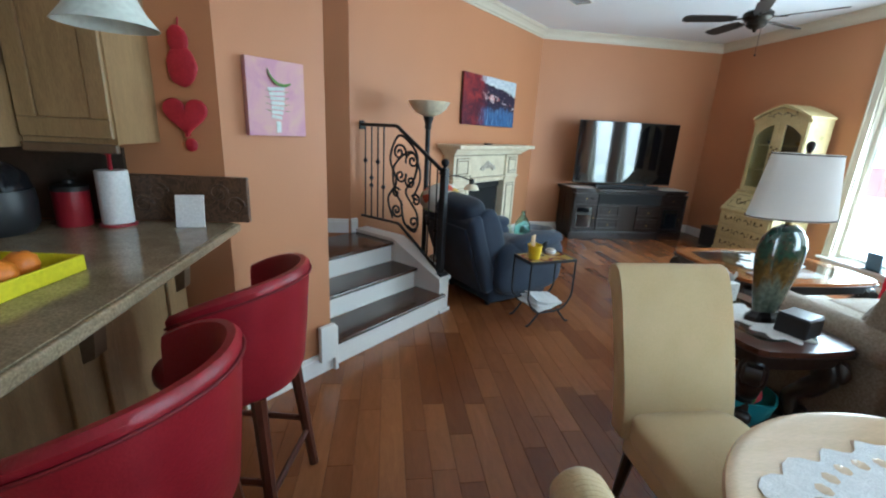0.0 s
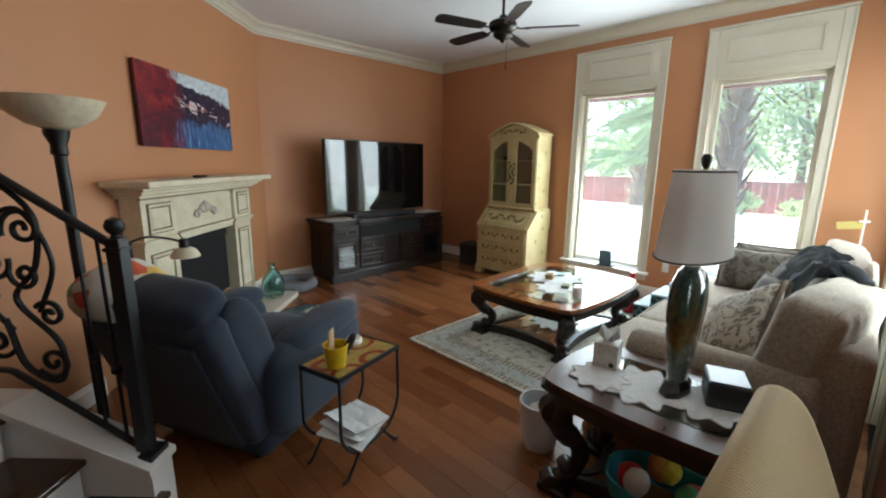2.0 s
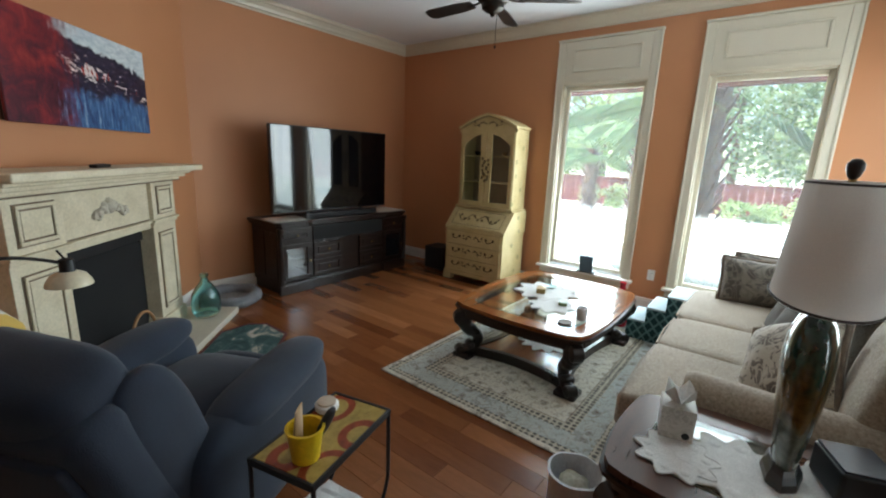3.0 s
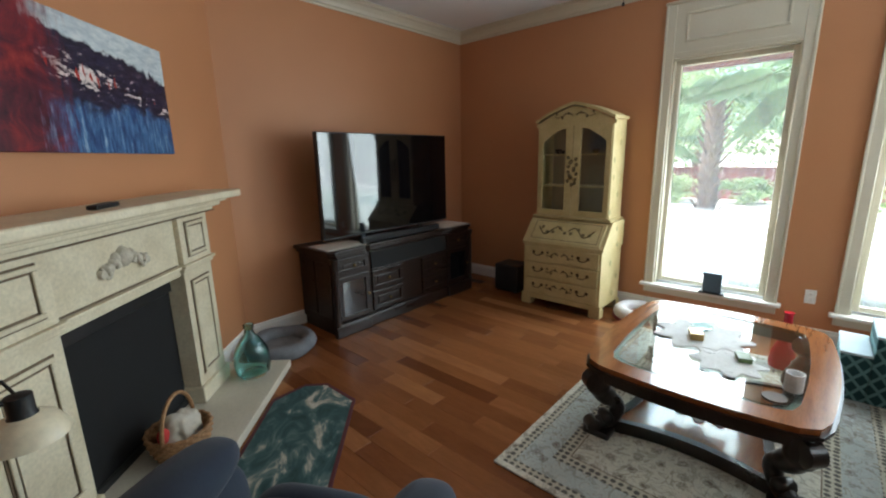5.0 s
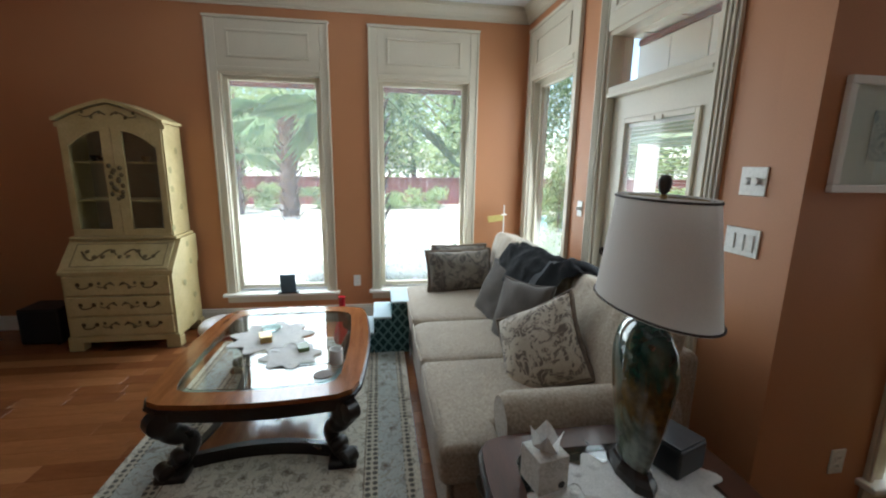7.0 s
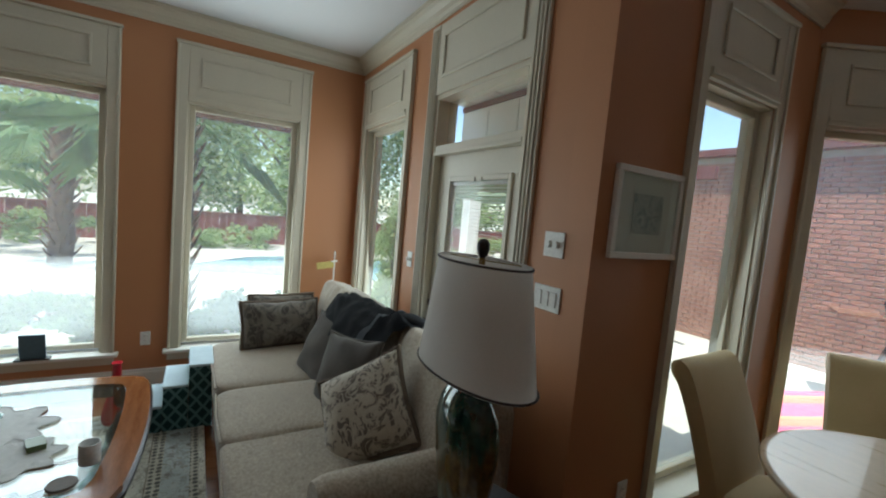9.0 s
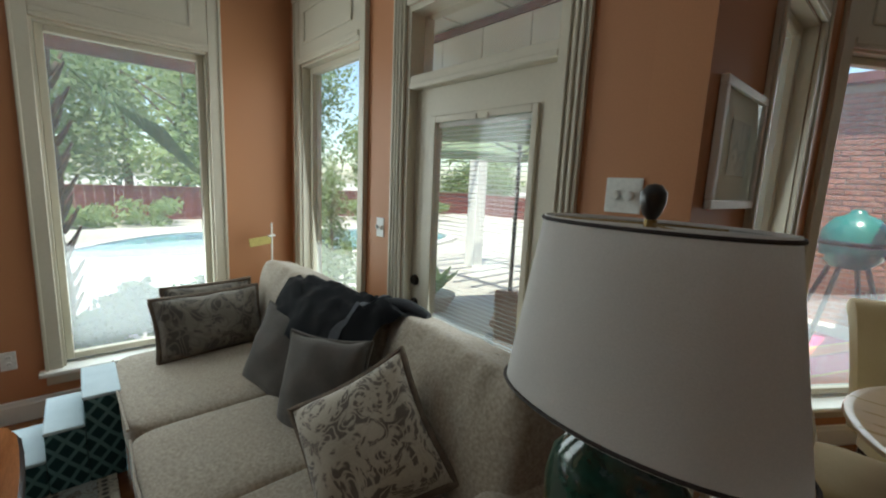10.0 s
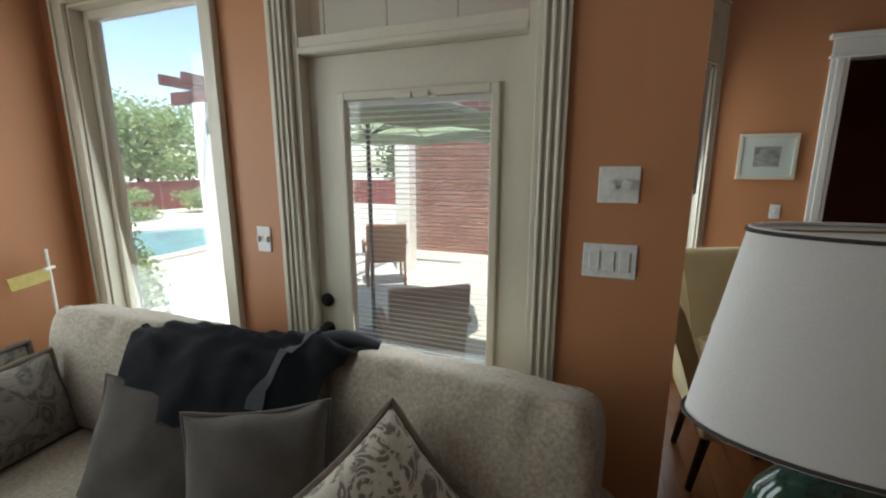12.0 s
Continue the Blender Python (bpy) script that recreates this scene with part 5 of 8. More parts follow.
lid = part("fall_front", box(0.04, SW - 0.04, 0.02, 0.30, 0.0, 0.008, 0.003, 1, SL), CREAM, sec, "sloping painted writing lid")
bm = bmesh.new()
for s in (-1, 1):
    add_tube(bm, [SL @ Vector((SW / 2 + s * (0.03 + 0.27 * f), 0.16 + 0.05 * math.sin(f * 7), 0.010)) for f in [q / 20 for q in range(21)]], 0.007, 6)
for x0, x1, y0, y1 in ((0.08, SW - 0.08, 0.05, 0.055), (0.08, SW - 0.08, 0.265, 0.27), (0.08, 0.085, 0.055, 0.265), (SW - 0.085, SW - 0.08, 0.055, 0.265)):
    add_box(bm, x0, x1, y0, y1, 0.0085, 0.0105, m=SL)
for q in range(9):
    add_lathe(bm, [(0, 0.006), (0.014, 0.003), (0.02, 0)], 8, SL @ pose(SW / 2 + (q - 4) * 0.065, 0.16 + 0.035 * math.cos(q * 2.1), 0.008))
part("scrollwork", bm, GILT, lid)
# hutch: glazed doors under an arched bonnet
HX0, HX1, HY = 0.045, SW - 0.045, 0.20


def arch(x):
    f = (x - SW / 2) / ((HX1 - HX0) / 2)
    return 1.885 + 0.155 * max(0.0, math.cos(f * math.pi / 2)) ** 0.8 - 0.02 * math.sin(abs(f) * math.pi)


for xs in (HX0, HX1 - 0.02):
    part("hutch_side", box(xs, xs + 0.02, HY, 0.52, 0.931, 1.90), CREAM, sec)
# back lining in a darker cream, the inside shade put into its colour
part("hutch_back", box(HX0 + 0.02, HX1 - 0.02, 0.50, 0.519, 0.931, 1.90), surf("shade_toned_hutch_lining", (0.30, 0.25, 0.16), (0.36, 0.30, 0.20), 0.7), sec)
part("hutch_floor", box(HX0 + 0.02, HX1 - 0.02, HY + 0.02, 0.50, 0.931, 0.95), CREAM, sec)
part("hutch_top", box(HX0 + 0.02, HX1 - 0.02, HY + 0.03, 0.50, 1.88, 1.90), CREAM, sec)
for z in (1.25, 1.57):
    part("shelf", box(HX0 + 0.02, HX1 - 0.02, HY + 0.04, 0.50, z, z + 0.015), CREAM, sec)
xs = [HX0 - 0.02 + (HX1 - HX0 + 0.04) * k / 28 for k in range(29)]
bm = bmesh.new()
top = [bm.verts.new((x, HY - 0.005, arch(x) + 0.0)) for x in xs]
low = [bm.verts.new((x, HY - 0.005, 1.855)) for x in xs]
bot, tob = [bm.verts.new(v.co + Vector((0, 0.03, 0))) for v in low], [bm.verts.new(v.co + Vector((0, 0.03, 0))) for v in top]
for i in range(28):
    bm.faces.new((low[i], low[i + 1], top[i + 1], top[i])), bm.faces.new((bot[i], tob[i], tob[i + 1], bot[i + 1])), bm.faces.new((low[i], bot[i], bot[i + 1], low[i + 1])), bm.faces.new((top[i], top[i + 1], tob[i + 1], tob[i]))
bm.faces.new((low[0], top[0], tob[0], bot[0])), bm.faces.new((low[-1], bot[-1], tob[-1], top[-1]))
part("bonnet", bm, CREAM, sec)
bm = bmesh.new()
a, b = [[bm.verts.new((x, y, arch(x) + dz)) for x in xs] for y, dz in ((HY - 0.035, 0.012), (0.52, 0.012))], [[bm.verts.new((x, y, arch(x) + dz)) for x in xs] for y, dz in ((HY - 0.035, 0.04), (0.52, 0.04))]
for i in range(28):
    for q in ((a[0][i], a[1][i], a[1][i + 1], a[0][i + 1]), (b[0][i], b[0][i + 1], b[1][i + 1], b[1][i]), (a[0][i], a[0][i + 1], b[0][i + 1], b[0][i]), (a[1][i], b[1][i], b[1][i + 1], a[1][i + 1])):
        bm.faces.new(q)
for i in (0, 28):
    bm.faces.new((a[0][i], a[1][i], b[1][i], b[0][i]))
part("cornice", bm, CREAM, sec)
part("scrollwork", gilt_scroll(SW / 2, 1.955, 0.42, HY - 0.012, 0.05), GILT, sec)
part("waist_moulding", box(HX0 - 0.03, HX1 + 0.03, HY - 0.03, 0.52, 0.9305, 0.955, 0.008), CREAM, sec)
mid = SW / 2
for x0, x1, s in ((HX0 + 0.012, mid - 0.003, -1), (mid + 0.003, HX1 - 0.012, 1)):
    bm = bmesh.new()
    wl, wr = (0.05, 0.075) if s < 0 else (0.075, 0.05)
    add_box(bm, x0, x0 + wl, HY - 0.012, HY + 0.012, 0.96, 1.86)
    add_box(bm, x1 - wr, x1, HY - 0.012, HY + 0.012, 0.96, 1.86)
    add_box(bm, x0 + wl, x1 - wr, HY - 0.012, HY + 0.012, 0.96, 1.02)
    N = 12
    for k in range(N):
        xa, xb = x0 + wl + (x1 - wr - x0 - wl) * k / N, x0 + wl + (x1 - wr - x0 - wl) * (k + 1) / N
        f = (k + 0.5) / N if s < 0 else 1 - (k + 0.5) / N
        add_box(bm, xa, xb, HY - 0.012, HY + 0.012, 1.70 + 0.13 * math.sin(f * math.pi / 2), 1.86)
    d = part("door", bm, CREAM, sec)
    g = part("glass", box(x0 + wl - 0.003, x1 - wr + 0.003, HY - 0.001, HY + 0.002, 1.015, 1.855), CLEAR, d)
    g.visible_shadow = False
    part("knob", lathe([(0.005, 0), (0.005, 0.014), (0.012, 0.02), (0, 0.028)], 10, pose(mid + s * 0.022, HY - 0.012, 1.34, 90, 0, 0)), BRASS, d, smooth=True)
bm = bmesh.new()
for k in range(16):
    add_lathe(bm, [(0, 0.012), (0.012, 0.007), (0.02, 0)], 8, pose(mid + 0.045 * math.sin(k * 2.4), HY - 0.014, 1.28 + 0.018 * k, 90, 0, 0))
part("floral_carving", bm, GILT, sec)
LEAFPAINT = surf("painted_leaf_green", (0.22, 0.22, 0.10), (0.42, 0.33, 0.15), 0.6, 20)
for k in range(10):
    f = k / 10
    part("painted_flower", lathe([(0, 0.002), (0.018, 0.0015), (0.03, 0)], 9, pose(SW + 0.0005 if f < 0.45 else HX1, 0.30 + 0.10 * math.sin(k * 2.3), 0.2 + f * 1.65, 90, 0, 90)), LEAFPAINT, sec)
for x, z, h in ((0.20, 1.586, 0.05), (0.25, 1.586, 0.035), (0.60, 1.586, 0.045)):
    cup = thing("china_cup", face(4.83, 5.485, -90) @ pose(x, 0.35, z), "small dark china cup on the hutch shelf", "cup", "cups in the hutch")
    part("bowl", lathe([(0.018, 0), (0.034, h * 0.5), (0.038, h), (0.034, h), (0.03, h * 0.5), (0, 0.006)], 14), BLACKP if x < 0.5 else BRASS, cup, smooth=True)
# ---- recliner ----
rec = thing("recliner", on(1.06, 4.0, 0, -64), "navy microfibre recliner armchair seen beside the stair rail", "armchair")
part("base", box(-0.40, 0.40, -0.24, 0.50, 0.03, 0.34, 0.05, 4), NAVY, rec, smooth=True)
part("seat", cushion(0.54, 0.66, 0.22, 0.22, 0.25, 14, 0.006, 1, pose(0, 0.24, 0.41), 4), NAVY, rec, smooth=60)
part("footrest", cushion(0.62, 0.16, 0.36, 0.25, 0.2, 12, 0.005, 2, pose(0, 0.60, 0.27), 4), NAVY, rec, smooth=60)
for s in (-1, 1):
    part("arm", cushion(0.21, 0.84, 0.50, 0.25, 0.06, 14, 0.006, 3 + s, pose(s * 0.385, 0.20, 0.36), 4), NAVY, rec, smooth=60)
    part("arm_pad", cushion(0.23, 0.70, 0.15, 0.36, 0.2, 12, 0.006, 6 + s, pose(s * 0.385, 0.26, 0.58, 4, 0, 0), 4), NAVY, rec, smooth=60)
BK = pose(0, -0.20, 0.40, 20, 0, 0)
part("back_shell", box(-0.40, 0.40, -0.17, 0.0, -0.24, 0.52, 0.06, 4, BK), NAVY, rec, smooth=True)
part("back_panel", box(-0.34, 0.34, -0.195, -0.165, -0.20, 0.44, 0.014, 3, BK), NAVY, rec, smooth=True)
part("back_cushion", cushion(0.60, 0.22, 0.42, 0.28, 0.2, 14, 0.008, 8, BK @ pose(0, 0.07, 0.22), 4), NAVY, rec, smooth=60)
part("headrest", cushion(0.70, 0.27, 0.25, 0.24, 0.15, 14, 0.012, 9, BK @ pose(0, -0.03, 0.50), 4), NAVY, rec, smooth=60)
for s in (-1, 1):
    part("wing", cushion(0.10, 0.24, 0.56, 0.3, 0.1, 10, 0.005, 12 + s, BK @ pose(s * 0.35, 0.05, 0.22), 4), NAVY, rec, smooth=60)
for a in (-0.3, 0.3):
    for b in (-0.18, 0.44):
        part("foot", lathe([(0.025, 0), (0.025, 0.035)], 10, pose(a, b, 0)), BLACKP, rec)
# floral blanket on the headrest
m, n, l, p = nodes_of("floral_blanket_cloth")
v = coords(n, l)
vo = n.new("ShaderNodeTexVoronoi")
vo.inputs["Scale"].default_value = 11
l.new(v, vo.inputs["Vector"])
r = ramp(n, [(0.0, (0.62, 0.60, 0.52)), (0.35, (0.30, 0.38, 0.20)), (0.5, (0.60, 0.58, 0.50)), (0.68, (0.55, 0.10, 0.05)), (0.80, (0.62, 0.42, 0.10)), (0.88, (0.60, 0.58, 0.52))])
r.color_ramp.interpolation = "CONSTANT"
sp = n.new("ShaderNodeSeparateColor")
l.new(vo.outputs["Color"], sp.inputs[0]), l.new(sp.outputs[0], r.inputs[0]), l.new(r.outputs[0], p.inputs["Base Color"])
p.inputs["Roughness"].default_value = 0.9
bumped(n, l, p, noise_tex(n, l, v, 200, 2), 0.3, 0.003)
bl = thing("blanket", on(1.06, 4.0, 0, -64), "folded floral blanket lying over the recliner headrest", "blanket")
part("cloth", cushion(0.36, 0.34, 0.24, 0.40, 0.2, 16, 0.02, 21, BK @ pose(-0.22, -0.03, 0.575), 7), m, bl, smooth=70)

# ---- wrought-iron side table with a magazine sling ----
TT = on(1.413, 3.33, 0, 14.5)
side = thing("side_table", TT @ Matrix.Diagonal((0.90, 0.75, 1, 1)), "black iron side table with mosaic top and magazine rack", "table")
m, n, l, p = nodes_of("mosaic_tabletop")
v = coords(n, l)
wv = n.new("ShaderNodeTexVoronoi")
wv.feature, wv.inputs["Scale"].default_value = "DISTANCE_TO_EDGE", 4.2
wv.inputs["Randomness"].default_value = 0.6
l.new(v, wv.inputs["Vector"])
vd = n.new("ShaderNodeTexVoronoi")
vd.inputs["Scale"].default_value = 4.2
vd.inputs["Randomness"].default_value = 0.6
l.new(v, vd.inputs["Vector"])
rg = ramp(n, [(0.30, (0.36, 0.25, 0.065)), (0.32, (0.24, 0.045, 0.018)), (0.44, (0.24, 0.045, 0.018)), (0.46, (0.36, 0.25, 0.065))])
l.new(vd.outputs["Distance"], rg.inputs[0])
gr = ramp(n, [(0.3, (0.75,) * 3), (0.7, (1.2,) * 3)])
l.new(noise_tex(n, l, v, 28, 4), gr.inputs[0])
l.new(mixed(n, l, "MULTIPLY", 1.0, rg.outputs[0], gr.outputs[0]), p.inputs["Base Color"])
p.inputs["Roughness"].default_value = 0.2
part("tabletop", box(-0.235, 0.235, -0.165, 0.165, 0.553, 0.568, 0.003), m, side, "ochre mosaic top with red rings")
part("top_frame", boxes((-0.25, 0.25, -0.18, -0.166, 0.545, 0.57), (-0.25, 0.25, 0.166, 0.18, 0.545, 0.57), (-0.25, -0.236, -0.166, 0.166, 0.545, 0.57), (0.236, 0.25, -0.166, 0.166, 0.545, 0.57), bevel=0.003), BLACK_IRON, side)
for sy in (-1, 1):
    for sx in (-1, 1):
        part("leg", tube(smooth_path([(sx * 0.24, sy * 0.172, 0.55), (sx * 0.242, sy * 0.172, 0.36), (sx * 0.235, sy * 0.172, 0.24), (sx * 0.16, sy * 0.172, 0.145), (sx * 0.07, sy * 0.172, 0.12), (0.0, sy * 0.172, 0.118)], 6), 0.0095, 8), BLACK_IRON, side, smooth=True)
        part("foot", tube(smooth_path([(sx * 0.10, sy * 0.172, 0.125), (sx * 0.15, sy * 0.172, 0.07), (sx * 0.20, sy * 0.172, 0.02), (sx * 0.235, sy * 0.172, 0.011)], 6), 0.009, 8), BLACK_IRON, side, smooth=True)
for k in range(7):
    f = -1 + 2 * k / 6
    part("rack_bar", tube([(f * 0.15, -0.172, 0.12 + 0.03 * f * f), (f * 0.15, 0.172, 0.12 + 0.03 * f * f)], 0.0055, 6), BLACK_IRON, side)
for k in range(3):
    pp = thing("magazine", TT @ pose(-0.03 + 0.03 * k, 0.01 * k - 0.01, 0.160 + 0.014 * k, 4 - 3 * k, -8 + 6 * k, 8 - 9 * k), "folded white paper in the magazine rack", "magazine", "papers in the rack")
    bm = box(-0.115, 0.115, -0.14, 0.14, 0, 0.008, 0.002, 1)
    bmesh.ops.subdivide_edges(bm, edges=bm.edges, cuts=4, use_grid_fill=True)
    for vv in bm.verts:
        vv.co.z += 0.5 * vv.co.x ** 2 + 0.012 * noise.noise(vv.co * 12 + Vector((k, 0, 0)))
    part("page_block", bm, PAPER, pp)
YEL = surf("yellow_plastic", (0.62, 0.42, 0.010), (0.70, 0.48, 0.015), 0.35, 4, 60, 0.03)
bucket = thing("bucket", TT @ pose(-0.135, -0.03, 0.571), "small yellow plastic bucket holding toiletries", "bucket")
part("pail", lathe([(0, 0.002), (0.044, 0.0), (0.058, 0.105), (0.063, 0.108), (0.063, 0.114), (0.054, 0.114), (0.042, 0.008), (0, 0.008)], 24), YEL, bucket, smooth=50)
tube_ = thing("lotion_tube", TT @ pose(-0.145, -0.005, 0.581, 6, -8, 20), "tan squeeze tube standing in the yellow bucket", "tube")
bm = bmesh.new()
add_lathe(bm, [(0, 0), (0.02, 0), (0.021, 0.03), (0.028, 0.19)], 16, Matrix.Identity(4))
for vv in bm.verts:
    vv.co.y *= 1 - vv.co.z / 0.21
part("body", bm, surf("tan_plastic", (0.50, 0.34, 0.19), (0.56, 0.40, 0.24), 0.4), tube_, smooth=True)
brush = thing("hairbrush", TT @ pose(-0.105, -0.03, 0.585, 20, 18, 0), "black hairbrush standing in the yellow bucket", "brush")
part("head", cushion(0.045, 0.025, 0.10, 0.35, 0.2, 6, 0, 0, pose(0, 0, 0.10)), BLACKP, brush, smooth=True)
part("stem", tube([(0, 0, 0), (0, 0, 0.07)], 0.008, 8), BLACKP, brush)
jar = thing("jar", TT @ pose(0.11, 0.085, 0.571), "round white cosmetic jar with clear lid", "jar")
part("base", lathe([(0, 0), (0.042, 0), (0.045, 0.006), (0.045, 0.022), (0.036, 0.026), (0, 0.026)], 22), PAPER, jar, smooth=50)
part("lid", lathe([(0.036, 0.0265), (0.036, 0.034), (0, 0.035)], 22), surf("beige_lid", (0.5, 0.42, 0.33), (0.56, 0.48, 0.38), 0.3), jar)
gl = thing("eyeglasses", TT @ pose(-0.035, 0.02, 0.571, 0, 0, -20), "dark folded eyeglasses lying on the table", "glasses")
part("rims", tube([(0.03 * math.cos(a) * 1.1, 0.018 * math.sin(a), 0.006) for a in [k * math.pi / 9 for k in range(18)]], 0.0022, 6, True), BLACKP, gl)
part("temple", tube([(0.03, 0.0, 0.006), (-0.06, -0.015, 0.008)], 0.002, 6), BLACKP, gl)

# ---- torchiere and reading lamp ----
ALAB = surf("alabaster_glass", (0.62, 0.54, 0.38), (0.72, 0.65, 0.49), 0.35, 6, 40, 0.05)
tor = thing("torchiere_lamp", on(0.46, 4.22), "black torchiere floor lamp with an alabaster bowl", "floor lamp")
part("base", lathe([(0, 0), (0.15, 0), (0.15, 0.012), (0.06, 0.03), (0.03, 0.05), (0, 0.05)], 28), BLACK_IRON, tor, smooth=True)
part("pole", lathe([(0.024, 0.05), (0.024, 1.55), (0.034, 1.56), (0.03, 1.60), (0.046, 1.64), (0.05, 1.665), (0, 1.666)], 18), BLACK_IRON, tor, smooth=True)
part("bowl", lathe([(0.04, 1.667), (0.10, 1.69), (0.16, 1.735), (0.192, 1.79), (0.197, 1.80), (0.188, 1.80), (0.155, 1.745), (0.10, 1.70), (0, 1.68)], 36), ALAB, tor, "veined alabaster bowl", True)
rl = thing("reading_lamp", on(0.70, 4.46), "black swing-arm floor lamp with a small glass shade", "floor lamp")
part("base", lathe([(0, 0), (0.11, 0), (0.11, 0.012), (0.02, 0.025), (0, 0.025)], 22), BLACK_IRON, rl, smooth=True)
part("pole", tube([(0, 0, 0.02), (0, 0, 1.08)], 0.010, 8), BLACK_IRON, rl)
part("arm", tube(smooth_path([(0, 0, 1.08), (0.08, 0.01, 1.10), (0.18, 0.02, 1.08), (0.27, 0.02, 1.045)], 6), 0.007, 8), BLACK_IRON, rl)
part("socket", lathe([(0.012, 0.05), (0.026, 0.045), (0.026, 0.0), (0.03, -0.01)], 14, pose(0.27, 0.02, 1.02)), BLACK_IRON, rl, smooth=True)
part("key", tube([(0.27, 0.02, 1.06), (0.25, 0.05, 1.10)], 0.004, 6), BLACK_IRON, rl)
part("shade", lathe([(0.03, 0.0), (0.06, -0.015), (0.078, -0.045), (0.082, -0.06), (0.077, -0.06), (0.055, -0.02), (0.028, -0.006)], 24, pose(0.27, 0.02, 1.015), False), ALAB, rl, smooth=True)

# ---- hearth things ----
TEAL = glass_mat("teal_bottle_glass", (0.60, 0.93, 0.91), 0.02)
dj = thing("demijohn", UNM @ pose(5.80, 2.80, 0.0585), "large teal glass demijohn bottle on the hearth", "bottle")
bm = lathe([(0, 0.004), (0.09, 0.0), (0.115, 0.03), (0.125, 0.10), (0.11, 0.20), (0.07, 0.275), (0.035, 0.315), (0.027, 0.35), (0.036, 0.365), (0.036, 0.385), (0.028, 0.386), (0.02, 0.35), (0.028, 0.315), (0.062, 0.272), (0.102, 0.198), (0.117, 0.10), (0.108, 0.034), (0, 0.012)], 32)
part("glass", bm, TEAL, dj, smooth=True)
WICK = surf("wicker", (0.26, 0.13, 0.055), (0.40, 0.22, 0.10), 0.7, 40, 120, 0.5, vary=0.3)
bk = thing("basket", UNM @ pose(4.97, 2.86, 0.0585) @ Matrix.Scale(1.15, 4), "round wicker basket with a handle on the hearth", "basket")
bm = bmesh.new()
for k in range(9):
    z = 0.012 + k * 0.0145
    r = 0.085 + 0.045 * math.sin((k + 1) / 10 * math.pi / 2)
    add_tube(bm, [((r + 0.004 * (-1) ** (j + k)) * math.cos(j * math.pi / 18), (r + 0.004 * (-1) ** (j + k)) * math.sin(j * math.pi / 18), z) for j in range(36)], 0.009, 6, True)
part("weave", bm, WICK, bk, smooth=True)
part("floor", lathe([(0, 0.004), (0.085, 0.004), (0.085, 0.014), (0, 0.014)], 20), WICK, bk)
part("handle", tube([(0.125 * math.cos(a), 0, 0.135 + 0.16 * math.sin(a)) for a in [k * math.pi / 18 for k in range(19)]], 0.009, 8), WICK, bk, smooth=True)
toy = thing("stuffed_toy", UNM @ pose(4.97, 2.86, 0.076) @ Matrix.Scale(1.15, 4), "pale stuffed toys heaped inside the basket", "toy")
part("plush", cushion(0.19, 0.16, 0.17, 0.42, 0.3, 14, 0.03, 31, pose(0, 0, 0.09), 11), surf("cream_plush", (0.50, 0.45, 0.37), (0.62, 0.57, 0.48), 0.95, 20, 200, 0.6), toy, smooth=70)
part("red_patch", cushion(0.06, 0.05, 0.06, 0.42, 0.2, 6, 0.008, 3, pose(-0.08, 0.02, 0.13)), surf("red_plush", (0.45, 0.03, 0.03), (0.55, 0.05, 0.04), 0.95), toy, smooth=70)
# octagonal mat
m, n, l, p = nodes_of("cat_mat_print")
v = coords(n, l, "Object", (1.6, 2.6, 1))
r = ramp(n, [(0.30, (0.012, 0.035, 0.036)), (0.46, (0.035, 0.085, 0.085)), (0.55, (0.10, 0.15, 0.15)), (0.62, (0.42, 0.38, 0.31)), (0.75, (0.60, 0.56, 0.49))])
l.new(noise_tex(n, l, v, 2.6, 5, 0.6, 1.2), r.inputs[0])
l.new(r.outputs[0], p.inputs["Base Color"])
p.inputs["Roughness"].default_value = 0.95
bumped(n, l, p, noise_tex(n, l, coords(n, l), 260, 2), 0.5, 0.003)
mat_ = thing("hearth_mat", UNM @ pose(5.08, 2.31, 0.001), "octagonal dark green printed mat before the hearth", "mat")
OCT = [(-0.62, -0.10), (-0.44, -0.29), (0.40, -0.29), (0.62, -0.06), (0.62, 0.10), (0.44, 0.27), (-0.44, 0.27), (-0.62, 0.10)]
part("carpet", prism([(x * 0.96, y * 0.93) for x, y in OCT], 0, 0.010, 0.002), m, mat_)
bm = bmesh.new()
ring(bm, OCT, [(x * 0.961, y * 0.931) for x, y in OCT], 0, 0.011)
part("binding", bm, surf("maroon_binding", (0.07, 0.012, 0.015), (0.10, 0.02, 0.022), 0.9), mat_)
# pet bed by the hearth
GREYPLUSH = surf("grey_plush", (0.15, 0.155, 0.17), (0.22, 0.225, 0.24), 0.95, 12, 260, 0.7, vary=0.2)
pb = thing("pet_bed", on(2.50, 6.42), "round grey plush pet bed beside the hearth", "pet bed")
part("rim", tube([(0.235 * math.cos(a), 0.235 * math.sin(a), 0.062 + 0.006 * math.sin(5 * a)) for a in [k * math.pi / 20 for k in range(40)]], 0.06, 12, True), GREYPLUSH, pb, smooth=True)
part("cushion", lathe([(0, 0.03), (0.15, 0.04), (0.22, 0.05), (0.22, 0.0), (0, 0.0)], 30), GREYPLUSH, pb, smooth=True)
pb2 = thing("pet_bed", on(5.12, 4.36), "maroon and white pet bed by the window wall", "pet bed")
part("rim", tube([(0.17 * math.cos(a), 0.15 * math.sin(a), 0.065) for a in [k * math.pi / 20 for k in range(40)]], 0.06, 12, True), surf("white_plush", (0.6, 0.58, 0.58), (0.7, 0.68, 0.68), 0.95, 12, 200, 0.5), pb2, smooth=True)
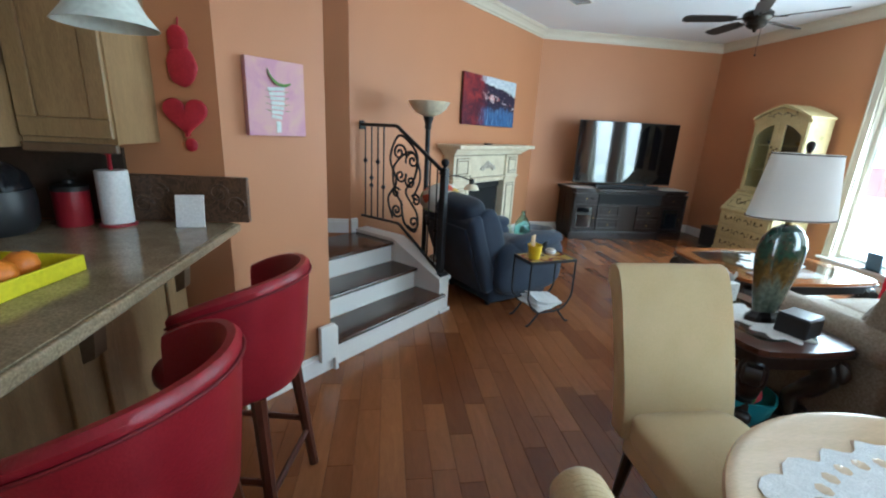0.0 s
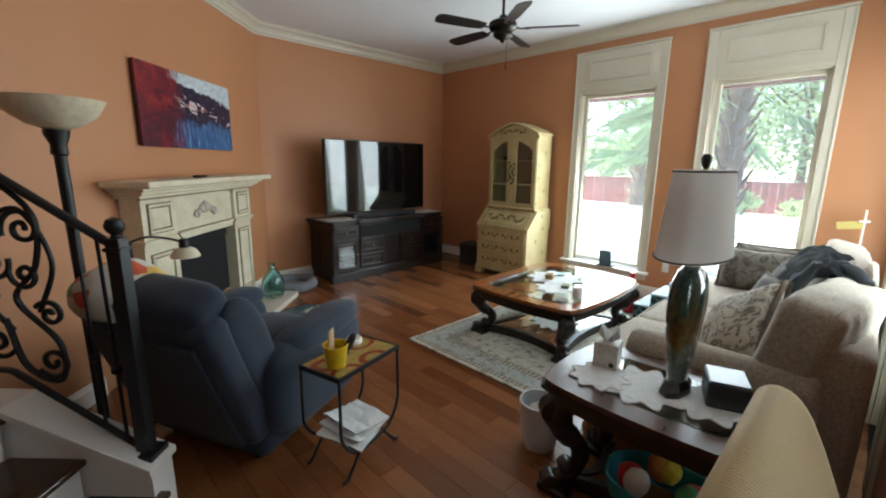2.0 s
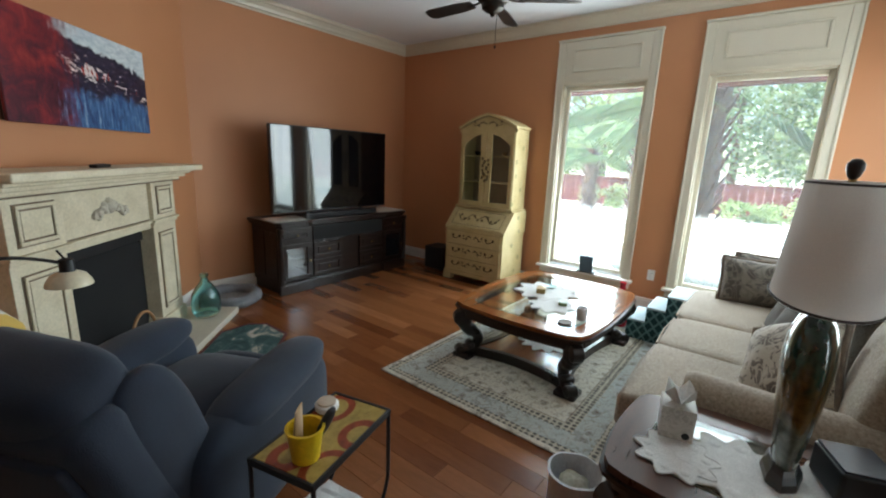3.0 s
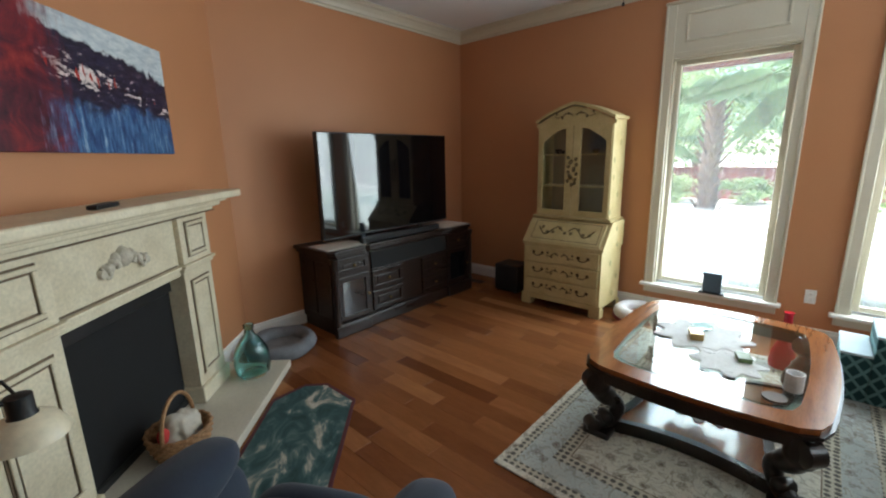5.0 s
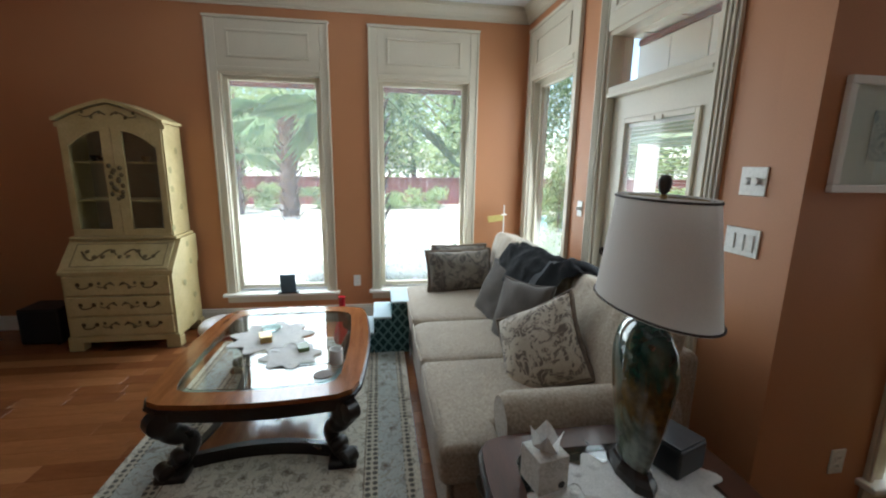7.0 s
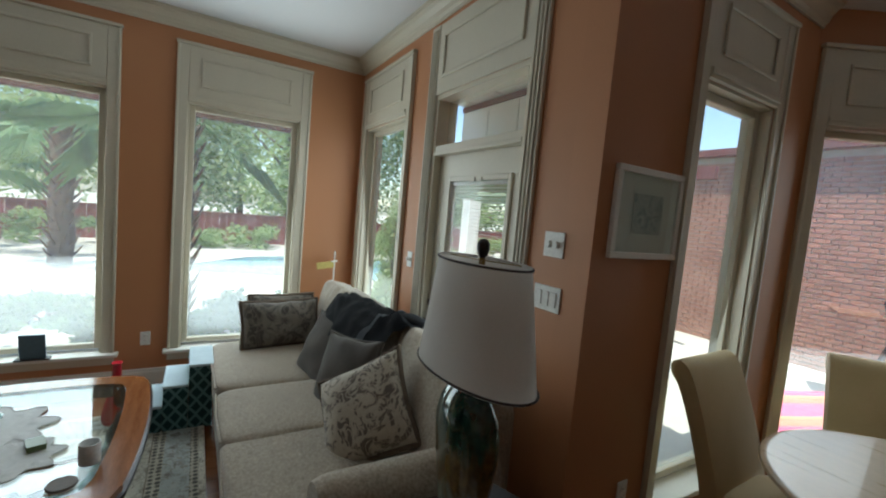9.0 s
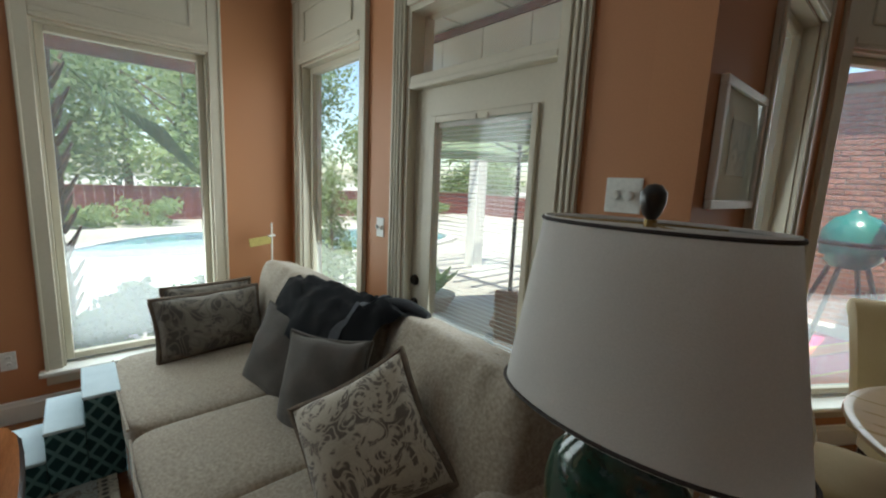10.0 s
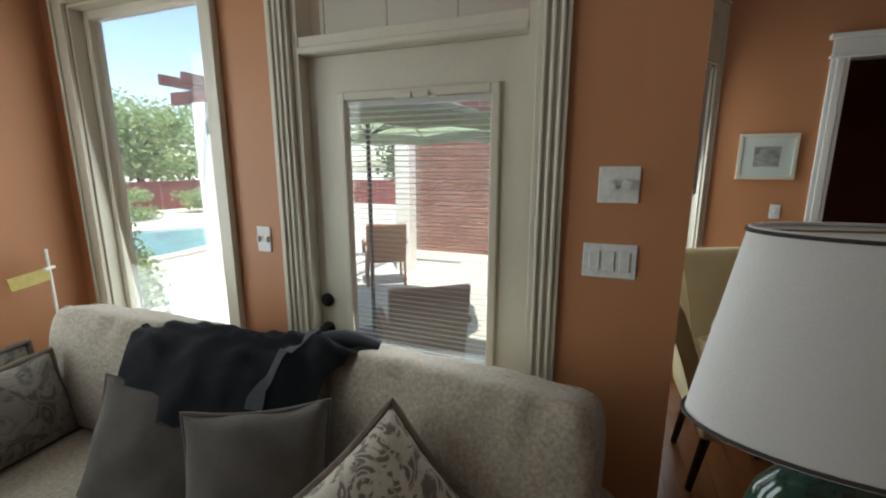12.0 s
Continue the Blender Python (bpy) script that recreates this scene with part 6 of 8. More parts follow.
part("cover", lathe([(0, 0.03), (0.11, 0.05), (0.215, 0.03), (0.22, 0.0), (0, 0.0)], 28), surf("maroon_cloth", (0.12, 0.012, 0.02), (0.18, 0.02, 0.03), 0.9), pb2, smooth=True)

# ---- pet stairs beside the sofa ----
m, n, l, p = nodes_of("teal_trellis_cloth")
v = coords(n, l, "Object", (1, 1, 0.8), (radians(45), 0, 0))
w1 = n.new("ShaderNodeTexVoronoi")
w1.feature, w1.inputs["Scale"].default_value, w1.inputs["Randomness"].default_value = "DISTANCE_TO_EDGE", 17, 0.12
l.new(v, w1.inputs["Vector"])
r = ramp(n, [(0.10, (0.16, 0.30, 0.30)), (0.16, (0.015, 0.062, 0.068))])
l.new(w1.outputs["Distance"], r.inputs[0]), l.new(r.outputs[0], p.inputs["Base Color"])
p.inputs["Roughness"].default_value = 0.9
bumped(n, l, p, noise_tex(n, l, v, 250, 2), 0.3, 0.002)
TEALCLOTH = m
ps = thing("pet_stairs", on(4.50, 2.86), "teal trellis-patterned pet stairs with pale blue treads", "pet stairs")
TOPC = surf("pale_blue_fleece", (0.50, 0.60, 0.64), (0.58, 0.68, 0.72), 0.95, 10, 200, 0.5)
for k in range(3):
    h = 0.465 - 0.135 * k
    y0, y1 = -0.22 + 0.15 * k, -0.22 + 0.15 * (k + 1)
    part("block", box(0.0, 0.40, y0 + 0.001, y1 - 0.001, 0.0, h - 0.02, 0.008), TEALCLOTH, ps)
    part("tread", box(-0.006, 0.406, y0, y1 + 0.004, h - 0.0195, h, 0.008), TOPC, ps)
vase = thing("red_bottle", on(4.75, 3.22, 0), "tall red glass bottle vase standing on the floor", "vase")
part("glass", lathe([(0, 0), (0.07, 0), (0.085, 0.05), (0.07, 0.14), (0.03, 0.24), (0.026, 0.42), (0.034, 0.44), (0, 0.44)], 22), surf("red_glass", (0.42, 0.01, 0.02), (0.50, 0.015, 0.03), 0.12), vase, smooth=True)
pf = thing("photo_frame", on(5.36, 3.80, 0.3025, 90), "small dark blue standing frame on the window sill", "frame")
part("frame", box(-0.075, 0.075, -0.012, 0.006, 0.006, 0.20, 0.004, 2, pose(0, 0, 0, -8, 0, 0)), surf("slate_blue_frame", (0.06, 0.11, 0.15), (0.08, 0.14, 0.19), 0.4), pf)
part("medallion", lathe([(0, 0.003), (0.02, 0.002), (0.022, 0)], 16, pose(0, 0.0065, 0.13, -98, 0, 0) @ pose(0, 0, 0, 0, 180, 0)), PAPER, pf)
part("base", box(-0.10, 0.10, -0.04, 0.03, 0.0, 0.012, 0.003), BLACKP, pf)
# curtain rod end with a yellow tape flag behind the sofa
hook = thing("banner_stand", on(5.30, 1.60), "thin white pole with a yellow paper flag behind the sofa", "stand")
part("pole", tube([(0, 0, 0.0), (0, 0, 1.20)], 0.007, 8), WHITE, hook)
part("clip", tube([(-0.02, 0.03, 1.10), (0.02, -0.03, 1.10)], 0.009, 8), WHITE, hook)
bm = box(-0.004, 0.004, -0.005, 0.17, -0.035, 0.03, 0.001, 1)
bmesh.ops.rotate(bm, verts=bm.verts, cent=(0, 0, 0), matrix=Matrix.Rotation(radians(-8), 3, "X"))
part("flag", bm, surf("yellow_paper", (0.50, 0.40, 0.12), (0.58, 0.47, 0.16), 0.8), hook, m=pose(0, 0.0, 1.075))

# ---- ceiling fan, vents ----
fan = thing("ceiling_fan", on(3.569, 4.135), "black five-bladed ceiling fan hanging from a rod", "fan")
part("canopy", lathe([(0, CEILING - 0.001), (0.07, CEILING - 0.001), (0.075, CEILING - 0.02), (0.05, CEILING - 0.06), (0.015, CEILING - 0.075), (0, CEILING - 0.075)], 24), BRONZE, fan, smooth=True)
part("rod", tube([(0, 0, CEILING - 0.07), (0, 0, 2.82)], 0.012, 10), BRONZE, fan)
part("motor", lathe([(0, 2.84), (0.03, 2.838), (0.045, 2.80), (0.10, 2.79), (0.125, 2.77), (0.125, 2.73), (0.10, 2.705), (0.085, 2.70), (0.085, 2.665), (0.05, 2.64), (0.02, 2.63), (0.015, 2.61), (0, 2.605)], 28), BRONZE, fan, smooth=True)
for k in range(5):
    a = 17 + 72 * k
    R = Matrix.Rotation(radians(a), 4, "Z")
    bl_ = [(0.19, -0.045), (0.30, -0.062), (0.60, -0.068), (0.65, -0.05), (0.662, 0.0), (0.65, 0.05), (0.60, 0.068), (0.30, 0.062), (0.19, 0.045)]
    part("blade", prism(bl_, -0.004, 0.004, 0.0015, R @ pose(0, 0, 2.725, 12, 0, 0)), surf("black_fan_blade", (0.012, 0.009, 0.008), (0.022, 0.016, 0.013), 0.4, 4, 60, 0.05) if k == 0 else bpy.data.materials["black_fan_blade"], fan)
    part("blade_iron", tube([R @ Vector((0.10, 0, 2.735)), R @ Vector((0.16, 0, 2.722)), R @ Vector((0.24, 0, 2.718))], 0.011, 6, flat=0.6), BRONZE, fan)
part("pull_chain", tube([(0.06, 0.0, 2.66), (0.06, 0.0, 2.42)], 0.002, 5), BRONZE, fan)
part("pull_knob", lathe([(0, 0), (0.008, 0.006), (0.008, 0.02), (0, 0.026)], 10, pose(0.06, 0, 2.395)), BRONZE, fan)
for x, y, r in ((2.27, 5.33, 45), (1.75, 3.9, 45)):
    vt = thing("ceiling_vent", on(x, y, CEILING, r), "square brown ceiling air vent grille", "vent", "ceiling vents")
    part("frame", boxes((-0.16, 0.16, -0.12, -0.095, -0.012, -0.0005), (-0.16, 0.16, 0.095, 0.12, -0.012, -0.0005), (-0.16, -0.135, -0.095, 0.095, -0.012, -0.0005), (0.135, 0.16, -0.095, 0.095, -0.012, -0.0005), bevel=0.002), WHITE, vt)
    for k in range(8):
        part("slat", box(-0.134, 0.134, -0.011, 0.011, -0.001, 0.001, 0, 1, pose(0, -0.083 + 0.0237 * k, -0.007, 35, 0, 0)), surf("vent_tan", (0.30, 0.20, 0.13), (0.36, 0.25, 0.17), 0.5) if (k == 0 and x > 2) else bpy.data.materials["vent_tan"], vt)

# ---- switches, outlets, small pictures ----
PLATE = surf("white_switch_plate", (0.70, 0.70, 0.66), (0.76, 0.76, 0.72), 0.35, 3, 60, 0.02)


def plate(m, w, h, kind, gangs, label, name="light_switch"):
    t = thing(name, m, label, "switch" if name == "light_switch" else "outlet")
    part("plate", box(-w / 2, w / 2, -0.007, -0.001, -h / 2, h / 2, 0.003), PLATE, t)
    for g in range(gangs):
        x = (g - (gangs - 1) / 2) * 0.046
        if kind == "dimmer":
            part("knob", lathe([(0.016, 0), (0.015, 0.018), (0, 0.02)], 14, pose(x, -0.0072, 0, 90, 0, 0)), PLATE, t, smooth=True)
        elif kind == "rocker":
            part("rocker", box(x - 0.016, x + 0.016, -0.012, -0.0072, -0.033, 0.033, 0.002, 2), PLATE, t)
        elif kind == "toggle":
            part("toggle", box(x - 0.005, x + 0.005, -0.02, -0.0072, -0.012, 0.012, 0.002), PLATE, t)
        else:
            for z in (-0.02, 0.02):
                part("socket", lathe([(0.016, 0), (0.015, 0.003), (0, 0.003)], 14, pose(0, -0.0072, z, 90, 0, 0)), PLATE, t)
                part("slot", boxes((-0.007, -0.005, -0.0108, -0.0103, z - 0.004, z + 0.006), (0.005, 0.007, -0.0108, -0.0103, z - 0.004, z + 0.006)), BLACKP, t)
    return t


plate(face(2.607, DY, 180) @ pose(0, 0, 1.559), 0.122, 0.115, "dimmer", 2, "white plate with two dimmer knobs beside the garden door")
plate(face(2.618, DY, 180) @ pose(0, 0, 1.311), 0.166, 0.115, "rocker", 3, "white plate with three rocker switches beside the garden door")
plate(face(4.065, DY, 180) @ pose(0, 0, 1.295), 0.075, 0.115, "toggle", 2, "white double toggle switch between window and door")
plate(face(WX, 3.12, -90) @ pose(0, 0, 0.40), 0.072, 0.115, "outlet", 1, "white power outlet between the windows", "outlet")
plate(face(STUB, 0.98, -90) @ pose(0, 0, 0.40), 0.072, 0.115, "outlet", 1, "white power outlet on the nook wall", "outlet")
plate(face(1.33, -1.32, 180) @ pose(0, 0, 1.25), 0.072, 0.115, "toggle", 1, "white toggle switch beside the cased opening")


def framed_print(m, w, h, label, art_mat, frame_mat):
    t = thing("framed_print", m, label, "picture")
    f = 0.028
    part("frame", boxes((-w / 2, w / 2, -0.025, -0.002, -h / 2, -h / 2 + f), (-w / 2, w / 2, -0.025, -0.002, h / 2 - f, h / 2), (-w / 2, -w / 2 + f, -0.025, -0.002, -h / 2 + f, h / 2 - f), (w / 2 - f, w / 2, -0.025, -0.002, -h / 2 + f, h / 2 - f), bevel=0.004), frame_mat, t)
    part("mount", box(-w / 2 + f, w / 2 - f, -0.012, -0.004, -h / 2 + f, h / 2 - f), PAPER, t)
    part("print", box(-w * 0.22, w * 0.22, -0.0145, -0.0125, -h * 0.22, h * 0.22), art_mat, t)
    g = part("glazing", box(-w / 2 + f, w / 2 - f, -0.019, -0.017, -h / 2 + f, h / 2 - f), pane_mat("picture_glass", gloss=0.08), t)
    return t


PRINT1 = patterned("grey_floral_print", (0.50, 0.52, 0.52), (0.30, 0.34, 0.36), (0.62, 0.62, 0.60), 16, 0.6)
PRINT2 = patterned("street_scene_print", (0.42, 0.40, 0.38), (0.12, 0.13, 0.16), (0.60, 0.56, 0.50), 26, 0.6)
framed_print(face(STUB, 1.066, -90) @ pose(0, 0, 1.728), 0.47, 0.395, "white framed grey floral print on the nook wall", PRINT1, WHITE)
framed_print(face(1.44, -1.32, 180) @ pose(0, 0, 1.69), 0.40, 0.36, "cream framed street scene print on the far nook wall", PRINT2, TRIM)

# ---- on the coffee table ----
CT = 0.4655


def doily(m, r, petals, label):
    t = thing("doily", m, label, "doily", "lace doilies")
    pts = [((r * (1 + 0.15 * math.cos(petals * a))) * math.cos(a), (r * (1 + 0.15 * math.cos(petals * a))) * math.sin(a)) for a in [k * 2 * math.pi / (petals * 8) for k in range(petals * 8)]]
    part("lace", prism(pts, 0, 0.003), LACE, t)
    for k in range(petals):
        a = 2 * math.pi * k / petals
        part("lace_flower", lathe([(0, 0.0065), (r * 0.09, 0.005), (r * 0.13, 0.0031)], 8, pose(r * 0.75 * math.cos(a), r * 0.75 * math.sin(a), 0)), LACE, t)
    rim_ = [((r * (0.97 + 0.15 * math.cos(petals * a))) * math.cos(a), (r * (0.97 + 0.15 * math.cos(petals * a))) * math.sin(a), 0.0035) for a in [k * 2 * math.pi / (petals * 8) for k in range(petals * 8)]]
    part("edging", tube(rim_, 0.0022, 5, True), LACE, t)
    return t


doily(on(3.85, 3.60, CT + 0.001), 0.24, 9, "white lace doily spread on the glass tabletop")
doily(on(3.55, 3.42, CT + 0.0015, 12), 0.16, 8, "white lace doily spread on the glass tabletop")
doily(on(3.74, 3.52, 0.0735), 0.20, 12, "round lace doily on the lower shelf")
for x, y, s, h, mt, lb in ((3.78, 3.62, 0.05, 0.035, BRASS, "small brass trinket box on the doily"), (3.62, 3.36, 0.045, 0.02, surf("green_tin", (0.10, 0.14, 0.05), (0.15, 0.2, 0.08), 0.4), "small green tin on the glass tabletop")):
    t = thing("trinket_box", on(x, y, CT + 0.005, 20), lb, "box")
    part("box", box(-s, s, -s * 0.7, s * 0.7, 0, h, 0.004), mt, t)
    part("lid", box(-s * 1.04, s * 1.04, -s * 0.74, s * 0.74, h, h + 0.008, 0.002), mt, t)
cs = thing("candle_dish", on(3.95, 3.62, CT + 0.005), "shallow glass dish on the lace doily", "dish")
part("dish", lathe([(0, 0), (0.04, 0), (0.065, 0.02), (0.06, 0.021), (0.036, 0.006), (0, 0.006)], 22), BEVELGLASS, cs, smooth=True)
cst = thing("coaster", on(3.28, 3.20, CT + 0.0005), "round dark coaster near the table corner", "coaster")
part("disc", lathe([(0, 0), (0.048, 0), (0.05, 0.004), (0.048, 0.010), (0.0, 0.008)], 24), surf("dark_coaster", (0.10, 0.07, 0.055), (0.15, 0.105, 0.08), 0.6), cst, smooth=50)
mug = thing("mug", on(3.42, 3.14, CT + 0.0005), "white mug standing on the glass tabletop", "mug")
part("body", lathe([(0, 0), (0.036, 0), (0.038, 0.004), (0.038, 0.09), (0.034, 0.09), (0.033, 0.008), (0, 0.008)], 22), PAPER, mug, smooth=50)
part("handle", tube([(0.036 + 0.022 * math.sin(a), 0, 0.045 + 0.03 * math.cos(a)) for a in [k * math.pi / 10 for k in range(11)]], 0.005, 6), PAPER, mug, smooth=True)

# ---- on the end table ----
ET = 0.5855
doily(on(2.16, 2.16, ET + 0.001), 0.17, 10, "white lace doily under the lamp")
doily(on(2.22, 1.92, ET + 0.002, 15), 0.15, 9, "white lace doily under the black box")
doily(on(2.10, 2.33, ET + 0.003, 8), 0.12, 9, "white lace doily under the tissue box")
tb = thing("tissue_box", on(2.24, 2.36, ET + 0.006, 12), "pale cube tissue box with a tissue pulled up", "tissue box")
part("carton", box(-0.055, 0.055, -0.055, 0.055, 0, 0.12, 0.003), patterned("tissue_carton", (0.60, 0.59, 0.54), (0.50, 0.49, 0.44), (0.66, 0.65, 0.60), 20, 0.6), tb)
part("emblem", lathe([(0, 0.001), (0.012, 0.001), (0.013, 0)], 12, pose(-0.0552, -0.03, 0.022, 90, 0, -90)), BLACKP, tb)
bm = bmesh.new()
for k in range(12):
    a0, a1 = k * math.pi / 6, (k + 1) * math.pi / 6
    q = [bm.verts.new(c) for c in ((0.012 * math.cos(a0), 0.02 * math.sin(a0), 0.119), (0.012 * math.cos(a1), 0.02 * math.sin(a1), 0.119), (0.045 * math.cos(a1) * (1 + 0.4 * (k % 2)), 0.05 * math.sin(a1), 0.17 + 0.03 * math.sin(k * 2.1)), (0.045 * math.cos(a0) * (1 + 0.4 * ((k + 1) % 2)), 0.05 * math.sin(a0), 0.17 + 0.03 * math.sin(k * 2.1 - 2.1)))]
    bm.faces.new(q)
bmesh.ops.remove_doubles(bm, verts=bm.verts, dist=0.0002)
bmesh.ops.solidify(bm, geom=bm.faces, thickness=0.001)
part("tissue", bm, PAPER, tb)
bb = thing("speaker_box", on(2.28, 1.88, ET + 0.006, 20), "black square box on the end table", "box")
part("case", box(-0.085, 0.085, -0.075, 0.075, 0, 0.105, 0.01, 3), BLACKP, bb)
part("lid", box(-0.08, 0.08, -0.07, 0.07, 0.1055, 0.112, 0.003), surf("slate_lid", (0.03, 0.035, 0.045), (0.045, 0.05, 0.06), 0.3), bb)
# waste bin with its bag, toys and a turquoise bag under the end table
wb = thing("waste_bin", on(2.20, 2.68), "white waste bin lined with a plastic bag", "bin")
bm = lathe([(0, 0.004), (0.085, 0.0), (0.105, 0.10), (0.112, 0.26), (0.118, 0.268), (0.108, 0.27), (0.10, 0.12), (0, 0.02)], 30)
for vv in bm.verts:
    vv.co += Vector((vv.co.x, vv.co.y, 0)) * 0.10 * noise.noise(vv.co * 16) 
part("liner", bm, surf("white_plastic_bag", (0.60, 0.61, 0.62), (0.70, 0.71, 0.72), 0.35, 12, 90, 0.5, dist=0.01), wb, smooth=70)
part("litter", cushion(0.13, 0.13, 0.06, 0.4, 0.3, 8, 0.015, 3, pose(0, 0, 0.20), 14), surf("paper_litter", (0.35, 0.33, 0.25), (0.5, 0.48, 0.38), 0.9, 30), wb, smooth=70)
tq = thing("toy_bag", on(2.13, 2.02), "open turquoise fabric bag of toys under the end table", "bag")
bm = lathe([(0, 0.002), (0.14, 0.0), (0.20, 0.10), (0.22, 0.20), (0.208, 0.20), (0.19, 0.10), (0.13, 0.02), (0, 0.02)], 28, Matrix.Diagonal((0.85, 1.1, 1, 1)))
for vv in bm.verts:
    vv.co += Vector((vv.co.x, vv.co.y, 0)) * 0.12 * noise.noise(vv.co * 9)
part("cloth", bm, surf("turquoise_cloth", (0.02, 0.20, 0.24), (0.03, 0.27, 0.31), 0.8, 10, 160, 0.3), tq, smooth=70)
for k, (c, nm) in enumerate([((0.52, 0.40, 0.03), "yellow"), ((0.45, 0.03, 0.03), "red"), ((0.10, 0.30, 0.10), "green"), ((0.50, 0.20, 0.05), "orange"), ((0.55, 0.50, 0.42), "cream"), ((0.40, 0.05, 0.06), "crimson")]):
    ty = thing("plush_toy", on(2.13 + 0.10 * math.cos(k * 2.2), 2.03 + 0.13 * math.sin(k * 2.2), 0.17), f"small {nm} plush toy in the bag", "toy", "toys in the bag")
    part("body", cushion(0.11, 0.10, 0.10, 0.45, 0.2, 8, 0.012, k, pose(0, 0, 0.03), 12), surf(nm + "_plush", c, tuple(min(1, q * 1.25) for q in c), 0.95, 20, 220, 0.5), ty, smooth=70)
# ---- breakfast nook ----
def dining_chair(m):
    """A scroll-backed parsons chair; it faces local +y."""
    t = thing("dining_chair", m, "cream ribbed upholstered dining chair with a rolled back", "chair", "chairs round the breakfast table")
    part("seat", cushion(0.47, 0.47, 0.13, 0.16, 0.12, 12, 0.003, 1, pose(0, 0.03, 0.43), 4), YELLOWFAB, t, smooth=60)
    part("seat_frame", box(-0.225, 0.225, -0.20, 0.25, 0.30, 0.40, 0.02, 3), YELLOWFAB, t, smooth=True)
    bm = bmesh.new()
    prof = [(-0.165, 0.38), (-0.185, 0.50), (-0.232, 0.66), (-0.295, 0.84), (-0.345, 0.96), (-0.385, 1.025), (-0.43, 1.045), (-0.465, 1.02), (-0.462, 0.975), (-0.425, 0.93), (-0.372, 0.82), (-0.312, 0.66), (-0.265, 0.50), (-0.245, 0.38)]
    prof = [(v.x, v.y) for v in smooth_path([(a, b, 0) for a, b in prof], 3)]
    rows = [[bm.verts.new((x, a, b)) for a, b in prof] for x in (-0.25, -0.243, 0.243, 0.25)]
    for i, k in ((0, 0.93), (3, 0.93)):
        c = Vector((0, sum(v.co.y for v in rows[i]) / len(prof), sum(v.co.z for v in rows[i]) / len(prof)))
        for v in rows[i]:
            v.co.y, v.co.z = v.co.y + (c.y - v.co.y) * 0.04, v.co.z + (c.z - v.co.z) * 0.012
    for a, b in zip(rows, rows[1:]):
        for i in range(len(prof)):
            j = (i + 1) % len(prof)
            bm.faces.new((a[i], a[j], b[j], b[i]))
    bm.faces.new(rows[0]), bm.faces.new(rows[-1][::-1])
    back = part("backrest", bm, YELLOWFAB, t, smooth=60)
    for k in range(49):
        x = -0.2304 + 0.0096 * k
        part("rib", tube([(x, a, b) for a, b in prof[3:20]], 0.0009, 4), YELLOWFAB, back, smooth=True)
    for sx in (-1, 1):
        for y, lean in ((0.20, 0.0), (-0.17, -0.05)):
            part("leg", tube([(sx * 0.195, y, 0.31), (sx * 0.195, y + lean, 0.0)], 0.024, 8, taper=lambda f: 1.0 - 0.3 * f), DARK_WOOD, t, smooth=True)
    return t


c0 = dining_chair(on(1.283, 1.235, 0, 180))
copy_thing(c0, on(0.80, 0.34, 0, -92))
copy_thing(c0, on(1.93, 0.46, 0, 92))
copy_thing(c0, on(1.72, -0.20, 0, 28))
MAPLE = surf("light_maple", (0.52, 0.36, 0.20), (0.60, 0.43, 0.26), 0.3, 3, 40, 0.05, stretch=(1, 8, 8), coat=0.3)
dt = thing("breakfast_table", on(1.40, 0.40), "round light wood pedestal breakfast table", "table")
part("tabletop", lathe([(0, 0.725), (0.60, 0.725), (0.64, 0.735), (0.655, 0.748), (0.65, 0.758), (0.632, 0.764), (0.62, 0.760), (0, 0.760)], 64), MAPLE, dt, smooth=40)
part("pedestal", lathe([(0, 0.03), (0.10, 0.03), (0.11, 0.12), (0.07, 0.20), (0.06, 0.36), (0.09, 0.50), (0.065, 0.62), (0.16, 0.70), (0.20, 0.724), (0, 0.724)], 28), MAPLE, dt, smooth=True)
for k in range(4):
    a = radians(45 + 90 * k)
    part("foot", tube(smooth_path([(0.06 * math.cos(a), 0.06 * math.sin(a), 0.14), (0.20 * math.cos(a), 0.20 * math.sin(a), 0.10), (0.36 * math.cos(a), 0.36 * math.sin(a), 0.03)], 5), 0.032, 8), MAPLE, dt, smooth=True)
pm = thing("placemat", on(1.30, 0.70, 0.7615, 10), "white lace placemat with cut-out flowers on the table", "placemat")
pts = [((0.24 + 0.018 * math.sin(a * 16)) * math.cos(a) * 1.35 / (abs(math.cos(a)) ** 4 + abs(math.sin(a)) ** 4) ** 0.25, (0.155 + 0.014 * math.cos(a * 16)) * math.sin(a) * 1.2 / (abs(math.cos(a)) ** 4 + abs(math.sin(a)) ** 4) ** 0.25) for a in [k * math.pi / 48 for k in range(96)]]
part("lace", prism(pts, 0, 0.002), LACE, pm)
for k in range(22):
    a = k * 2 * math.pi / 22
    part("cut_out", lathe([(0.0, 0.0032), (0.012, 0.0028), (0.02, 0.0021)], 7, pose(0.24 * math.cos(a), 0.135 * math.sin(a), 0)), MAPLE, pm)


